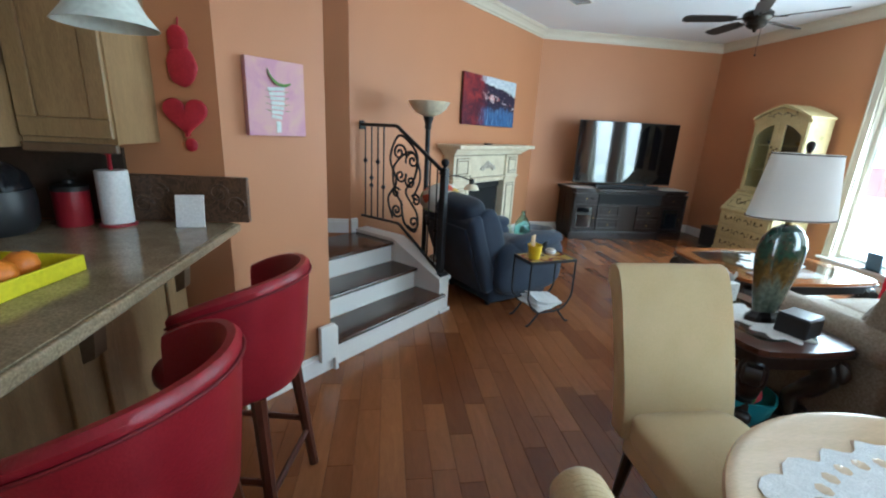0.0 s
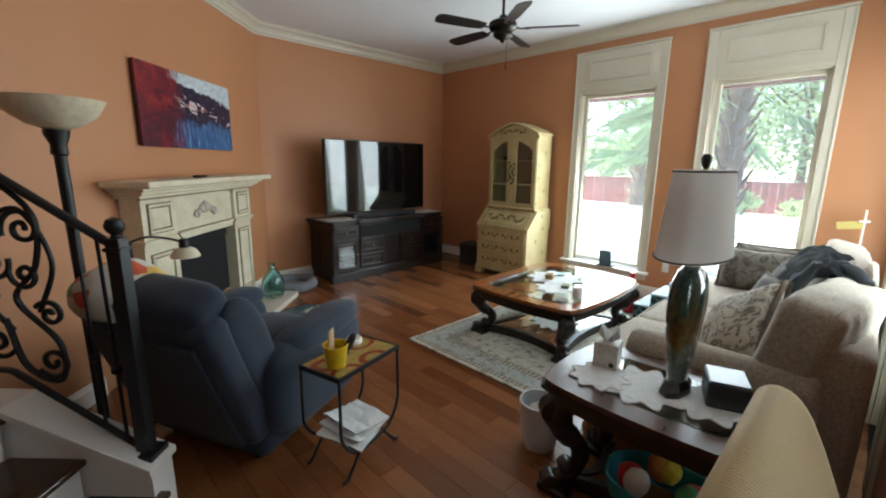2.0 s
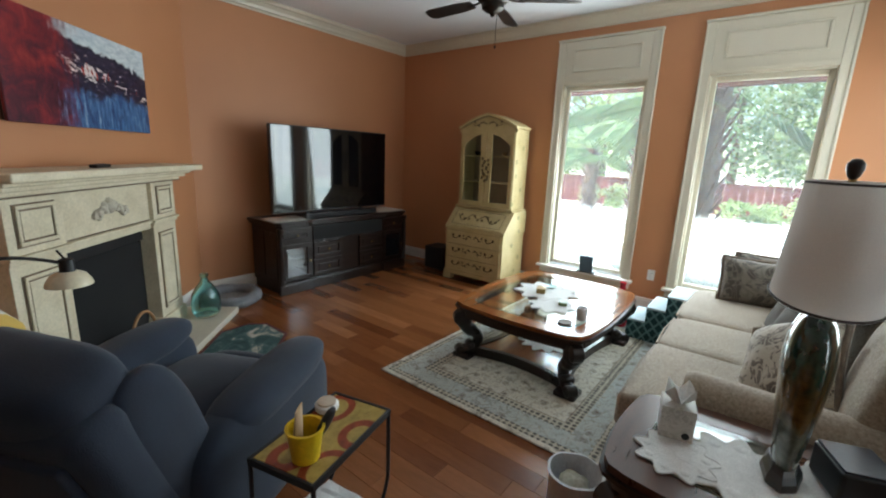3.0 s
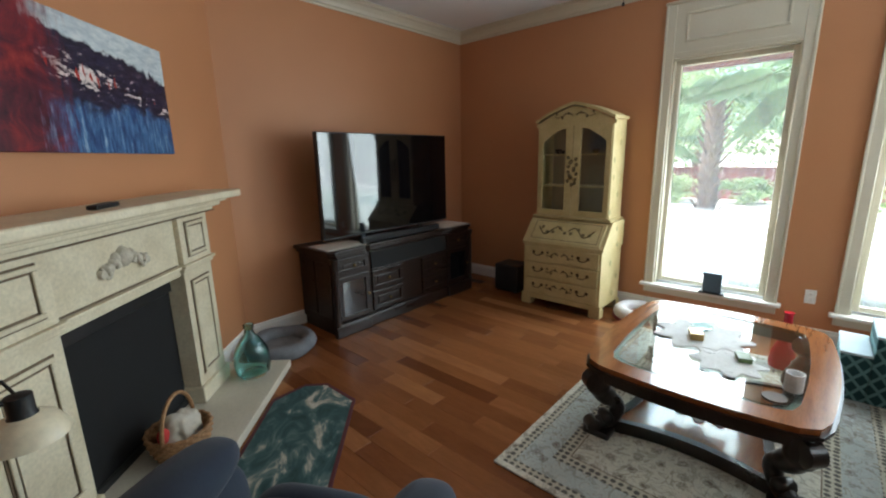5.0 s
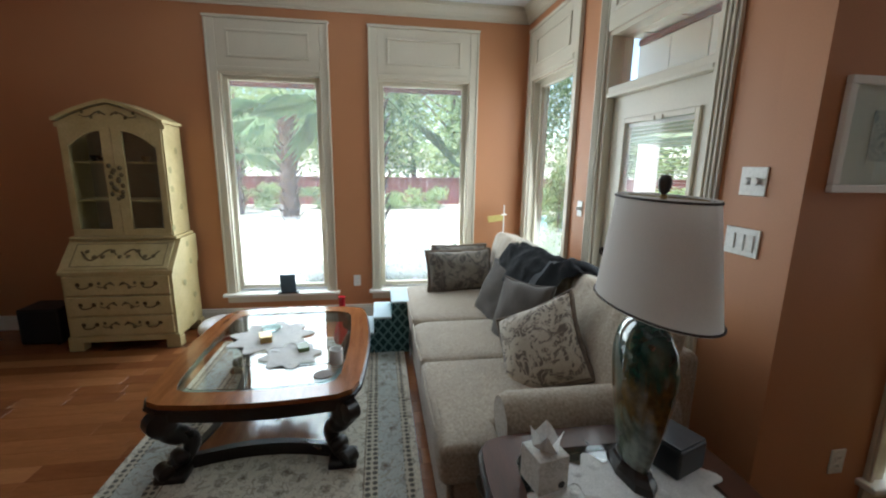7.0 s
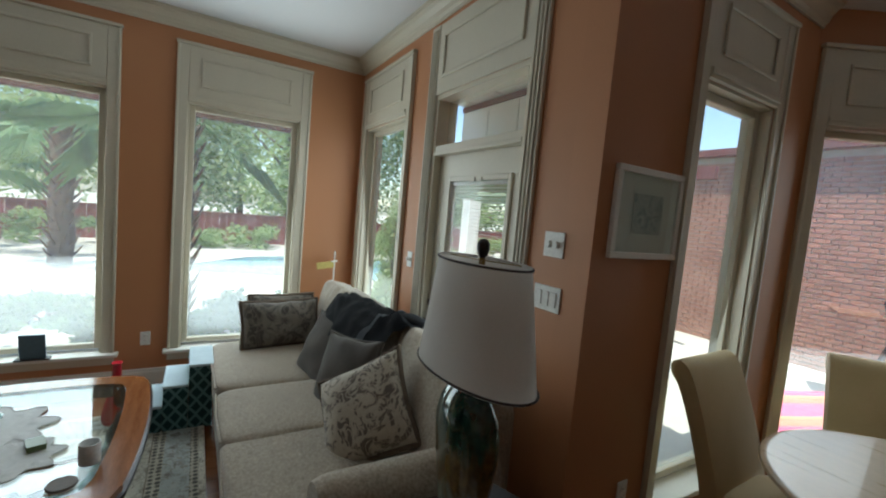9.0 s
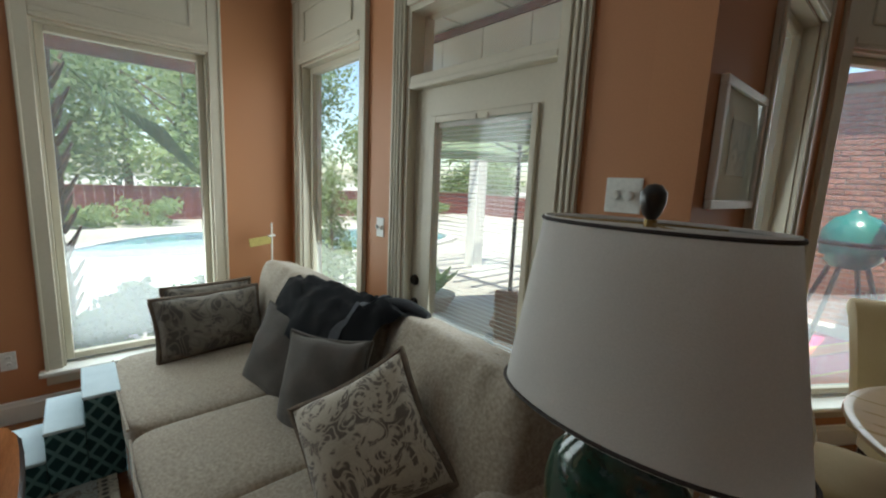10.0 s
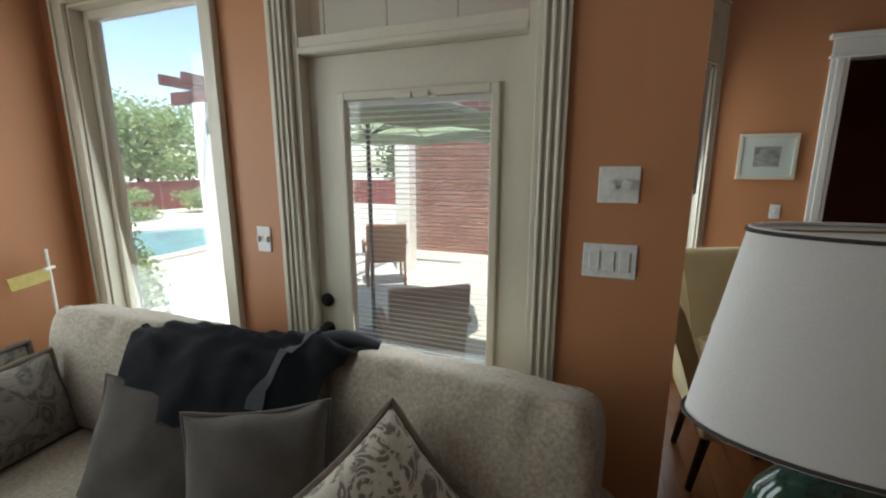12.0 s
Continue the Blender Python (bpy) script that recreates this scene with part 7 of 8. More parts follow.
# ---- bar stools ----
def bar_stool(m):
    """A leather barrel-backed stool; it faces local +y."""
    t = thing("bar_stool", m, "red leather barrel-back bar stool with dark wooden legs", "stool", "stools at the counter")
    part("seat", cushion(0.46, 0.44, 0.10, 0.28, 0.15, 12, 0.003, 1, pose(0, 0.02, 0.67), 4), REDLEATHER, t, smooth=60)
    part("seat_rail", lathe([(0, 0.575), (0.205, 0.575), (0.215, 0.60), (0.215, 0.635), (0, 0.635)], 28, Matrix.Diagonal((1, 0.95, 1, 1))), REDLEATHER, t, smooth=40)
    bm = bmesh.new()
    K, rows = 26, []
    for i in range(K + 1):
        a = radians(-180 - 12 + (204) * i / K)
        e = abs(2 * i / K - 1)
        top = 1.045 - 0.10 * e ** 2.5
        lo = 0.60
        ring_ = []
        for r, z in ((0.232, lo), (0.252, lo + 0.05), (0.268, (lo + top) / 2), (0.282, top - 0.03), (0.284, top - 0.008), (0.270, top + 0.006), (0.250, top + 0.004), (0.240, top - 0.02), (0.232, (lo + top) / 2), (0.215, lo + 0.05)):
            ring_.append(bm.verts.new((r * math.cos(a), r * math.sin(a) * 0.98, z)))
        rows.append(ring_)
    for p_, q_ in zip(rows, rows[1:]):
        for i in range(10):
            bm.faces.new((p_[i], p_[(i + 1) % 10], q_[(i + 1) % 10], q_[i]))
    bm.faces.new(rows[0]), bm.faces.new(rows[-1][::-1])
    back = part("backrest", bm, REDLEATHER, t, smooth=50)
    pts = []
    for i in range(K + 1):
        a = radians(-192 + 204 * i / K)
        e = abs(2 * i / K - 1)
        pts.append((0.287 * math.cos(a), 0.281 * math.sin(a), 1.015 - 0.10 * e ** 2.5))
    part("stitched_welt", tube(pts, 0.005, 6), surf("dark_red_stitching", (0.12, 0.006, 0.010), (0.17, 0.01, 0.014), 0.5) if "dark_red_stitching" not in bpy.data.materials else bpy.data.materials["dark_red_stitching"], back, smooth=True)
    for sx in (-1, 1):
        for sy in (-1, 1):
            part("leg", tube([(sx * 0.155, sy * 0.15, 0.60), (sx * 0.205, sy * 0.205, 0.0)], 0.028, 8, taper=lambda f: 1.0 - 0.25 * f), REDWOOD, t, smooth=True)
    for y in (-1, 1):
        part("stretcher", tube([(-0.19, y * 0.188, 0.20), (0.19, y * 0.188, 0.20)], 0.013, 8), REDWOOD, t)
    for x in (-1, 1):
        part("stretcher", tube([(x * 0.185, -0.185, 0.26), (x * 0.185, 0.185, 0.26)], 0.013, 8), REDWOOD, t)
    return t


s0 = bar_stool(on(-0.485, 1.62, 0, 80))
copy_thing(s0, on(-0.535, 0.99, 0, 80))

# ---- kitchen counter and cabinets ----
GRANITE = surf("tan_granite", (0.215, 0.165, 0.10), (0.32, 0.25, 0.16), 0.13, 9, 140, 0.02, vary=0.4)
OAK = surf("honey_cabinet_wood", (0.26, 0.165, 0.075), (0.36, 0.24, 0.115), 0.4, 3, 40, 0.06, stretch=(9, 9, 1), vary=0.2)
# shaded copy of the honey wood: corbel and rail shade put into colour
DOAK = surf("shadow_line_wood", (0.12, 0.075, 0.04), (0.17, 0.11, 0.06), 0.45, 3, 40, 0.06, stretch=(9, 9, 1), vary=0.2)
ct = thing("countertop", on(0, 0), "tan granite bar countertop with a squared edge", "countertop")
part("slab", box(-1.62, -0.636, -1.2, 2.165, 1.032, 1.07, 0.002), GRANITE, ct)
part("edge_moulding", box(-0.6355, -0.615, -1.2, 2.165, 1.030, 1.069, 0.009, 3), GRANITE, ct, "rounded polished front edge")
pen = thing("peninsula", on(0, 0), "honey wood panelled bar peninsula under the countertop", "cabinet")
part("body", box(-1.5, -0.90, -1.2, 2.17, 0.0, 1.031), OAK, pen)
for k in range(5):
    y0 = -1.0 + 0.63 * k
    part("panel", boxes((-0.8995, -0.885, y0, y0 + 0.07, 0.12, 0.98), (-0.8995, -0.885, y0 + 0.46, y0 + 0.53, 0.12, 0.98), (-0.8995, -0.885, y0 + 0.07, y0 + 0.46, 0.12, 0.20), (-0.8995, -0.885, y0 + 0.07, y0 + 0.46, 0.90, 0.98), bevel=0.004), OAK, pen)
    bm = bmesh.new()
    add_prism(bm, [(0, 0), (0.20, 0), (0.20, -0.05), (0.12, -0.09), (0.05, -0.16), (0.04, -0.26), (0, -0.28)], -0.03, 0.03)
    part("corbel", bm, DOAK, pen, "carved support bracket", m=Matrix.Translation((-0.899, y0 + 0.58, 1.030)) @ Matrix.Rotation(radians(90), 4, "X"))
part("plinth", box(-0.8995, -0.882, -1.2, 2.17, 0.0, 0.11, 0.004), OAK, pen)


def wall_cabinet(x0, x1, y, z0, z1, doors, label):
    t = thing("wall_cabinet", on(0, 0), label, "cabinet", "kitchen wall cabinets")
    part("carcass", box(x0, x1, y + 0.02, 2.199, z0, z1), OAK, t)
    w = (x1 - x0) / doors
    for k in range(doors):
        a, b = x0 + w * k + 0.006, x0 + w * (k + 1) - 0.006
        d = part("door", boxes((a, b, y, y + 0.0195, z0 + 0.02, z0 + 0.09), (a, b, y, y + 0.0195, z1 - 0.09, z1 - 0.02), (a, a + 0.065, y, y + 0.0195, z0 + 0.09, z1 - 0.09), (b - 0.065, b, y, y + 0.0195, z0 + 0.09, z1 - 0.09), bevel=0.004), OAK, t)
        part("raised_panel", box(a + 0.066, b - 0.066, y + 0.006, y + 0.0195, z0 + 0.091, z1 - 0.091, 0.005), OAK, d)
    part("light_rail", box(x0, x1, y + 0.005, y + 0.03, z0 - 0.035, z0 - 0.0005, 0.005), DOAK, t)
    return t


wall_cabinet(-1.27, -0.945, 1.87, 1.43, 2.6, 1, "honey wood wall cabinet with one raised panel door")
wall_cabinet(-2.10, -1.275, 1.72, 1.41, 2.6, 2, "honey wood wall cabinet with raised panel doors")
SPLASH = patterned("carved_brown_stone", (0.105, 0.055, 0.03), (0.055, 0.028, 0.015), (0.13, 0.07, 0.038), 14, 0.45, 0.06, 2.0, 0.0)
bsp = thing("backsplash", on(0, 0), "brown relief-tile backsplash behind the counter", "tile")
part("stone", box(-1.10, -0.575, 2.166, 2.198, 1.071, 1.285, 0.004), SPLASH, bsp)
for s in (-1, 1):
    for k in range(2):
        cx, cz = -0.835 + s * (0.13 + 0.07 * k), 1.18 + 0.03 * (1 - 2 * k)
        part("relief_scroll", tube([(cx + (0.045 - 0.03 * f) * math.cos(s * f * 8), 2.164, cz + (0.045 - 0.03 * f) * math.sin(f * 8)) for f in [q / 20 for q in range(21)]], 0.006, 6), SPLASH, bsp, smooth=True)
part("tile_field", box(-2.6, -1.101, 2.18, 2.198, 1.071, 1.40), surf("dark_tile", (0.04, 0.03, 0.022), (0.08, 0.06, 0.045), 0.3, 8, 60, 0.1), bsp)
# things on the counter
tray = thing("tray", on(-1.00, 1.28, 1.0705, -6), "bright yellow plastic tray on the counter", "tray")
YELL = surf("bright_yellow_plastic", (0.62, 0.55, 0.01), (0.70, 0.62, 0.015), 0.3, 4, 60, 0.02)
bm = bmesh.new()
add_box(bm, -0.12, 0.12, -0.19, 0.19, 0.0, 0.008, 0.003)
for x0, x1, y0, y1 in ((-0.13, -0.12, -0.20, 0.20), (0.12, 0.13, -0.20, 0.20), (-0.12, 0.12, -0.20, -0.19), (-0.12, 0.12, 0.19, 0.20)):
    add_box(bm, x0, x1, y0, y1, 0.0, 0.05, 0.003)
part("shell", bm, YELL, tray)
ORANGE = surf("orange_peel", (0.62, 0.17, 0.010), (0.70, 0.22, 0.015), 0.4, 8, 160, 0.4)
for x, y in ((-0.945, 1.36), (-0.935, 1.272)):
    o = thing("orange", on(x, y, 1.079), "ripe orange lying in the yellow tray", "fruit", "oranges in the tray")
    part("fruit", lathe([(0, 0), (0.02, 0.003), (0.036, 0.018), (0.041, 0.04), (0.036, 0.062), (0.02, 0.077), (0.004, 0.08), (0, 0.078)], 22), ORANGE, o, smooth=True)
    part("stalk", lathe([(0, 0), (0.004, 0.0), (0.004, 0.003), (0, 0.003)], 8, pose(0, 0, 0.079)), DOAK, o)
cl = thing("folded_cloth", on(-0.95, 0.93, 1.0705, 20), "folded red and white striped cloth on the counter", "cloth")
for k in range(4):
    part("stripe", box(-0.08, 0.08, -0.06 + 0.03 * k, -0.031 + 0.03 * k, 0, 0.02, 0.005), REDLEATHER if k % 2 else PAPER, cl)
pt = thing("paper_towel", on(-1.10, 2.08, 1.0705), "white paper towel roll on a stand", "paper towel")
part("roll", lathe([(0.018, 0.012), (0.058, 0.012), (0.06, 0.02), (0.06, 0.235), (0.058, 0.24), (0.018, 0.24)], 26), PAPER, pt, smooth=50)
part("stand", lathe([(0, 0), (0.07, 0), (0.07, 0.01), (0.008, 0.0115), (0.008, 0.30), (0.016, 0.31), (0.02, 0.33), (0, 0.345)], 20), REDLEATHER, pt, smooth=50)
cd = thing("recipe_card", on(-0.79, 2.05, 1.0705, 8), "white card standing on the counter", "card")
part("sheet", box(-0.058, 0.058, -0.004, 0.004, 0.0, 0.145, 0.002, 1, pose(0, 0, 0, -10, 0, 0)), PAPER, cd)
part("easel", box(-0.03, 0.03, 0.0, 0.06, 0.0, 0.008, 0.002), PAPER, cd)
can = thing("canister", on(-1.26, 2.06, 1.0705), "dark red kitchen canister with a lid", "canister")
part("body", lathe([(0, 0), (0.06, 0), (0.064, 0.01), (0.064, 0.15), (0, 0.15)], 22), REDLEATHER, can, smooth=50)
part("lid", lathe([(0.066, 0.151), (0.066, 0.17), (0.02, 0.18), (0.02, 0.195), (0, 0.197)], 22), BLACKP, can, smooth=50)
air = thing("air_fryer", on(-1.46, 1.90, 1.0705), "round black countertop fryer with a glossy dome", "appliance")
part("body", lathe([(0, 0), (0.13, 0), (0.15, 0.03), (0.155, 0.12), (0.15, 0.17), (0, 0.17)], 28), BLACKP, air, smooth=True)
part("dome", lathe([(0.148, 0.171), (0.135, 0.23), (0.09, 0.27), (0, 0.285)], 28), surf("glossy_black", (0.01, 0.01, 0.012), (0.014, 0.014, 0.016), 0.06), air, smooth=True)
# pendant over the counter
pe = thing("pendant_lamp", on(-0.62, 1.35), "frosted glass bell pendant lamp over the counter", "lamp")
part("shade", lathe([(0.022, 1.90), (0.035, 1.89), (0.055, 1.85), (0.085, 1.79), (0.112, 1.755), (0.108, 1.755), (0.08, 1.79), (0.05, 1.848), (0.02, 1.885)], 32, None, False), surf("frosted_glass", (0.62, 0.68, 0.62), (0.70, 0.76, 0.70), 0.4, 5, 60, 0.03), pe, "frosted bell glass", True)
part("cap", lathe([(0, 1.905), (0.03, 1.903), (0.03, 1.93), (0.012, 1.96), (0, 1.96)], 18), BRONZE, pe, smooth=True)
part("cord", tube([(0, 0, 1.955), (0, 0, CEILING - 0.02)], 0.004, 6), BRONZE, pe)
part("canopy", lathe([(0, CEILING - 0.001), (0.06, CEILING - 0.001), (0.05, CEILING - 0.025), (0, CEILING - 0.03)], 20), BRONZE, pe, smooth=True)
# red ornaments and the small canvas
CRIM = surf("crimson_ornament", (0.36, 0.010, 0.022), (0.48, 0.018, 0.035), 0.5, 20, 120, 0.5)
o1 = thing("wall_ornament", on(-0.81, 2.192, 1.80), "red glittered snowman-shaped wall ornament", "ornament")
part("body", cushion(0.125, 0.03, 0.15, 0.45, 0.1, 10, 0.006, 2, pose(0, -0.012, -0.045), 20), CRIM, o1, smooth=60)
part("head", cushion(0.085, 0.026, 0.10, 0.45, 0.1, 8, 0.006, 3, pose(-0.005, -0.012, 0.065), 20), CRIM, o1, smooth=60)
part("ribbon", tube([(-0.005, -0.006, 0.105), (0.0, -0.004, 0.15)], 0.004, 6), CRIM, o1)
o2 = thing("wall_ornament", on(-0.815, 2.192, 1.535), "crimson heart-shaped wall ornament", "ornament")
heart = [(0.0105 * 16 * math.sin(a) ** 3 * 0.55, 0.0105 * (13 * math.cos(a) - 5 * math.cos(2 * a) - 2 * math.cos(3 * a) - math.cos(4 * a)) * 0.55) for a in [k * math.pi / 16 for k in range(32)]]
part("heart", prism(heart, 0, 0.026, 0.009, pose(0, 0.0, 0.02, 90, 0, 0), 3), CRIM, o2, smooth=50)
part("tassel", cushion(0.05, 0.02, 0.05, 0.45, 0.1, 6, 0.004, 4, pose(0.01, -0.012, -0.11)), CRIM, o2, smooth=60)
m, n, l, p = nodes_of("pink_canvas_paint")
v = coords(n, l)
r = ramp(n, [(0.3, (0.56, 0.28, 0.40)), (0.48, (0.64, 0.36, 0.40)), (0.62, (0.66, 0.42, 0.36)), (0.72, (0.66, 0.34, 0.20))])
l.new(noise_tex(n, l, v, 7, 5, 0.6, 0.8), r.inputs[0]), l.new(r.outputs[0], p.inputs["Base Color"])
p.inputs["Roughness"].default_value = 0.6
lob = thing("canvas_picture", UNM @ pose(1.345, 2.034, 1.655), "pink canvas painting of a green and white crayfish", "painting")
part("canvas", box(-0.155, 0.155, -0.035, -0.002, -0.177, 0.177, 0.003), m, lob)
GRN, PAL = surf("green_paint", (0.10, 0.22, 0.05), (0.18, 0.32, 0.09), 0.6), surf("pale_paint", (0.55, 0.62, 0.60), (0.68, 0.74, 0.70), 0.6)
for k in range(7):
    part("painted_band", box(-0.046 + 0.003 * k, 0.046 - 0.003 * k, -0.0375, -0.0355, 0.045 - 0.022 * k - 0.008, 0.045 - 0.022 * k + 0.008, 0.0008, 1, pose(0, 0, 0, 0, -6 + 2 * k, 0)), PAL, lob)
part("painted_tail", box(-0.013, 0.013, -0.0375, -0.0355, -0.16, -0.107, 0.0008, 1), PAL, lob)
part("painted_leaf", tube(smooth_path([(-0.045, -0.036, 0.135), (-0.03, -0.036, 0.10), (0.0, -0.036, 0.075), (0.04, -0.036, 0.068), (0.075, -0.036, 0.078)], 5), 0.014, 6, taper=lambda f: 0.35 + 1.0 * math.sin(f * 3.1), flat=0.15), GRN, lob, smooth=True)
for sx in (-1, 1):
    for k in range(4):
        part("painted_leg", tube([(sx * 0.035, -0.0365, 0.03 - 0.03 * k), (sx * 0.062, -0.0365, 0.036 - 0.03 * k)], 0.003, 5, flat=0.4), GRN, lob)
# ---- garden ----
GZ = -0.15
PAVE = surf("sunlit_paving", (0.34, 0.32, 0.285), (0.46, 0.44, 0.395), 0.85, 0.5, 14, 0.2, vary=0.14)
tagged(part("ground", box(-90, 120, -90, 90, GZ - 0.3, GZ), PAVE), "pale sandy paving and ground round the house", "ground", kind="structure")
FENCE = surf("red_stained_fence", (0.13, 0.030, 0.028), (0.20, 0.048, 0.042), 0.75, 2, 30, 0.2, stretch=(6, 6, 1), spread=0.15)
LEAF = {}


def leafy(name, a, b, amount=0.5):
    """A thin leaf or cloth that also lets light through."""
    mt = surf(name, a, b, 0.55, 1.2, 20, 0.0, vary=0.2)
    n, l = mt.node_tree.nodes, mt.node_tree.links
    tr, mx, bs = n.new("ShaderNodeBsdfTranslucent"), n.new("ShaderNodeMixShader"), n["Principled BSDF"]
    src = bs.inputs["Base Color"].links[0].from_socket
    l.new(src, tr.inputs[0])
    mx.inputs[0].default_value = amount
    l.new(bs.outputs[0], mx.inputs[1]), l.new(tr.outputs[0], mx.inputs[2])
    l.new(mx.outputs[0], n["Material Output"].inputs[0])
    return mt


for nm, a, b in (("hedge_leaf", (0.06, 0.12, 0.035), (0.12, 0.19, 0.06)), ("bright_leaf", (0.20, 0.30, 0.12), (0.32, 0.40, 0.18)), ("deep_leaf", (0.14, 0.22, 0.10), (0.22, 0.30, 0.14)), ("palm_leaf", (0.16, 0.27, 0.14), (0.26, 0.37, 0.20))):
    LEAF[nm] = leafy(nm, a, b, 0.58)
BARK = surf("palm_bark", (0.10, 0.065, 0.05), (0.19, 0.13, 0.10), 0.9, 5, 40, 0.5)


def leaves(n, centre, radii, size, seed, lumps=9):
    """Many single leaves gathered in clumps with gaps between."""
    g = random.Random(seed)
    cl = [Vector((centre[0] + g.uniform(-1, 1) * radii[0] * 0.75, centre[1] + g.uniform(-1, 1) * radii[1] * 0.75, centre[2] + g.uniform(-1, 1) * radii[2] * 0.75)) for _ in range(lumps)]
    verts, faces = [], []
    for _ in range(n):
        c, d = g.choice(cl), Vector((g.gauss(0, 1), g.gauss(0, 1), g.gauss(0, 1))).normalized()
        k = g.uniform(0.35, 1.0) * 0.48
        o = c + Vector((d.x * radii[0] * k, d.y * radii[1] * k, d.z * radii[2] * k))
        t = Vector((g.gauss(0, 1), g.gauss(0, 1), g.gauss(0, 0.6))).normalized()
        s = t.orthogonal().normalized()
        q = size * g.uniform(0.6, 1.3)
        i = len(verts)
        verts += [o, o + t * q * 0.5 + s * q * 0.28, o + t * q, o + t * q * 0.5 - s * q * 0.28]
        faces.append((i, i + 1, i + 2, i + 3))
    return verts, faces


def crown(name, data, mat, parent):
    me = bpy.data.meshes.new(name)
    me.from_pydata([tuple(v) for v in data[0]], [], data[1])
    me.materials.append(mat)
    ob = new(name, me)
    ob.parent = parent
    return tagged(ob, kind="stuff")


def shrub(x, y, r, h, mat, seed, n=900, size=0.09, label="leafy green garden shrub in sunlight"):
    t = thing("shrub", on(x, y, GZ), label, "shrub", "garden shrubs")
    bm = bmesh.new()
    for k in range(5):
        a = k * 1.256
        add_tube(bm, [(0, 0, 0), (r * 0.3 * math.cos(a), r * 0.3 * math.sin(a), h * 0.4), (r * 0.55 * math.cos(a), r * 0.55 * math.sin(a), h * 0.75)], 0.018, 5, taper=lambda f: 1 - 0.7 * f)
    part("stem", bm, BARK, t)
    crown("crown", leaves(n, (0, 0, h * 0.5), (r, r, h * 0.5), size, seed), LEAF[mat], t)


def tree(x, y, h, r, mat, seed, n=6500, size=0.27):
    t = thing("tree", on(x, y, GZ), "tall leafy garden tree beyond the fence", "tree", "garden trees")
    g = random.Random(seed)
    part("trunk", tube(smooth_path([(0, 0, 0), (0.1, 0.05, h * 0.25), (-0.05, 0.1, h * 0.5), (0.05, 0, h * 0.8)], 5), 0.22, 8, taper=lambda f: 1 - 0.75 * f), BARK, t, smooth=True)
    for k in range(6):
        a = g.uniform(0, 6.28)
        z = h * g.uniform(0.3, 0.6)
        part("limb", tube([(0, 0, z), (r * 0.4 * math.cos(a), r * 0.4 * math.sin(a), z + h * 0.12), (r * 0.75 * math.cos(a), r * 0.75 * math.sin(a), z + h * 0.22)], 0.07, 6, taper=lambda f: 1 - 0.7 * f), BARK, t, smooth=True)
    crown("crown", leaves(n, (0, 0, h * 0.56), (r, r, h * 0.46), size, seed, 26), LEAF[mat], t)


def palm(x, y, h, rad, fronds, seed, tr=0.17):
    t = thing("palm_tree", on(x, y, GZ), "fan palm with a shaggy trunk and spreading fronds", "palm tree", "garden palms")
    g = random.Random(seed)
    part("trunk", tube([(0.02 * math.sin(k), 0.02 * math.cos(k * 1.3), h * k / 12) for k in range(13)], tr, 12, taper=lambda f: 1.1 - 0.15 * f), BARK, t, smooth=True)
    bm = bmesh.new()
    for k in range(int(h * 26)):
        a, z = k * 2.4, 0.12 + (h - 0.15) * k / (h * 26)
        add_tube(bm, [(tr * 0.9 * math.cos(a), tr * 0.9 * math.sin(a), z), (tr * 1.35 * math.cos(a), tr * 1.35 * math.sin(a), z + 0.10), (tr * 1.75 * math.cos(a), tr * 1.75 * math.sin(a), z + 0.22)], 0.035, 5, taper=lambda f: 1 - 0.7 * f)
    tagged(part("leaf_bases", bm, BARK, t), kind="stuff")
    for k in range(fronds):
        a, e = k * 2.4 + g.uniform(-0.2, 0.2), radians(g.uniform(-35, 70))
        d = Vector((math.cos(a) * math.cos(e), math.sin(a) * math.cos(e), math.sin(e)))
        L = rad * g.uniform(0.4, 0.6)
        o, tip = Vector((0, 0, h)), Vector((0, 0, h)) + d * L - Vector((0, 0, 0.12 * L))
        bm = bmesh.new()
        add_tube(bm, [o, (o + tip) / 2 + Vector((0, 0, 0.06)), tip], 0.014, 4)
        side = d.cross(Vector((0, 0, 1))).normalized()
        up = side.cross(d).normalized()
        for q in range(21):
            f = radians(-100 + 200 * q / 20)
            w = (d * math.cos(f) + side * math.sin(f)).normalized()
            ln = rad * 0.62 * (0.75 + 0.25 * math.cos(f)) * g.uniform(0.85, 1.1)
            c = w.cross(up).normalized() * 0.012
            p1, p2 = tip + w * ln * 0.55 + up * 0.03, tip + w * ln - Vector((0, 0, ln * 0.28))
            vs = [bm.verts.new(v) for v in (tip - c * 0.3, tip + c * 0.3, p1 + c, p2, p1 - c)]
            bm.faces.new(vs)
        part("frond", bm, LEAF["palm_leaf"], t)
    return t


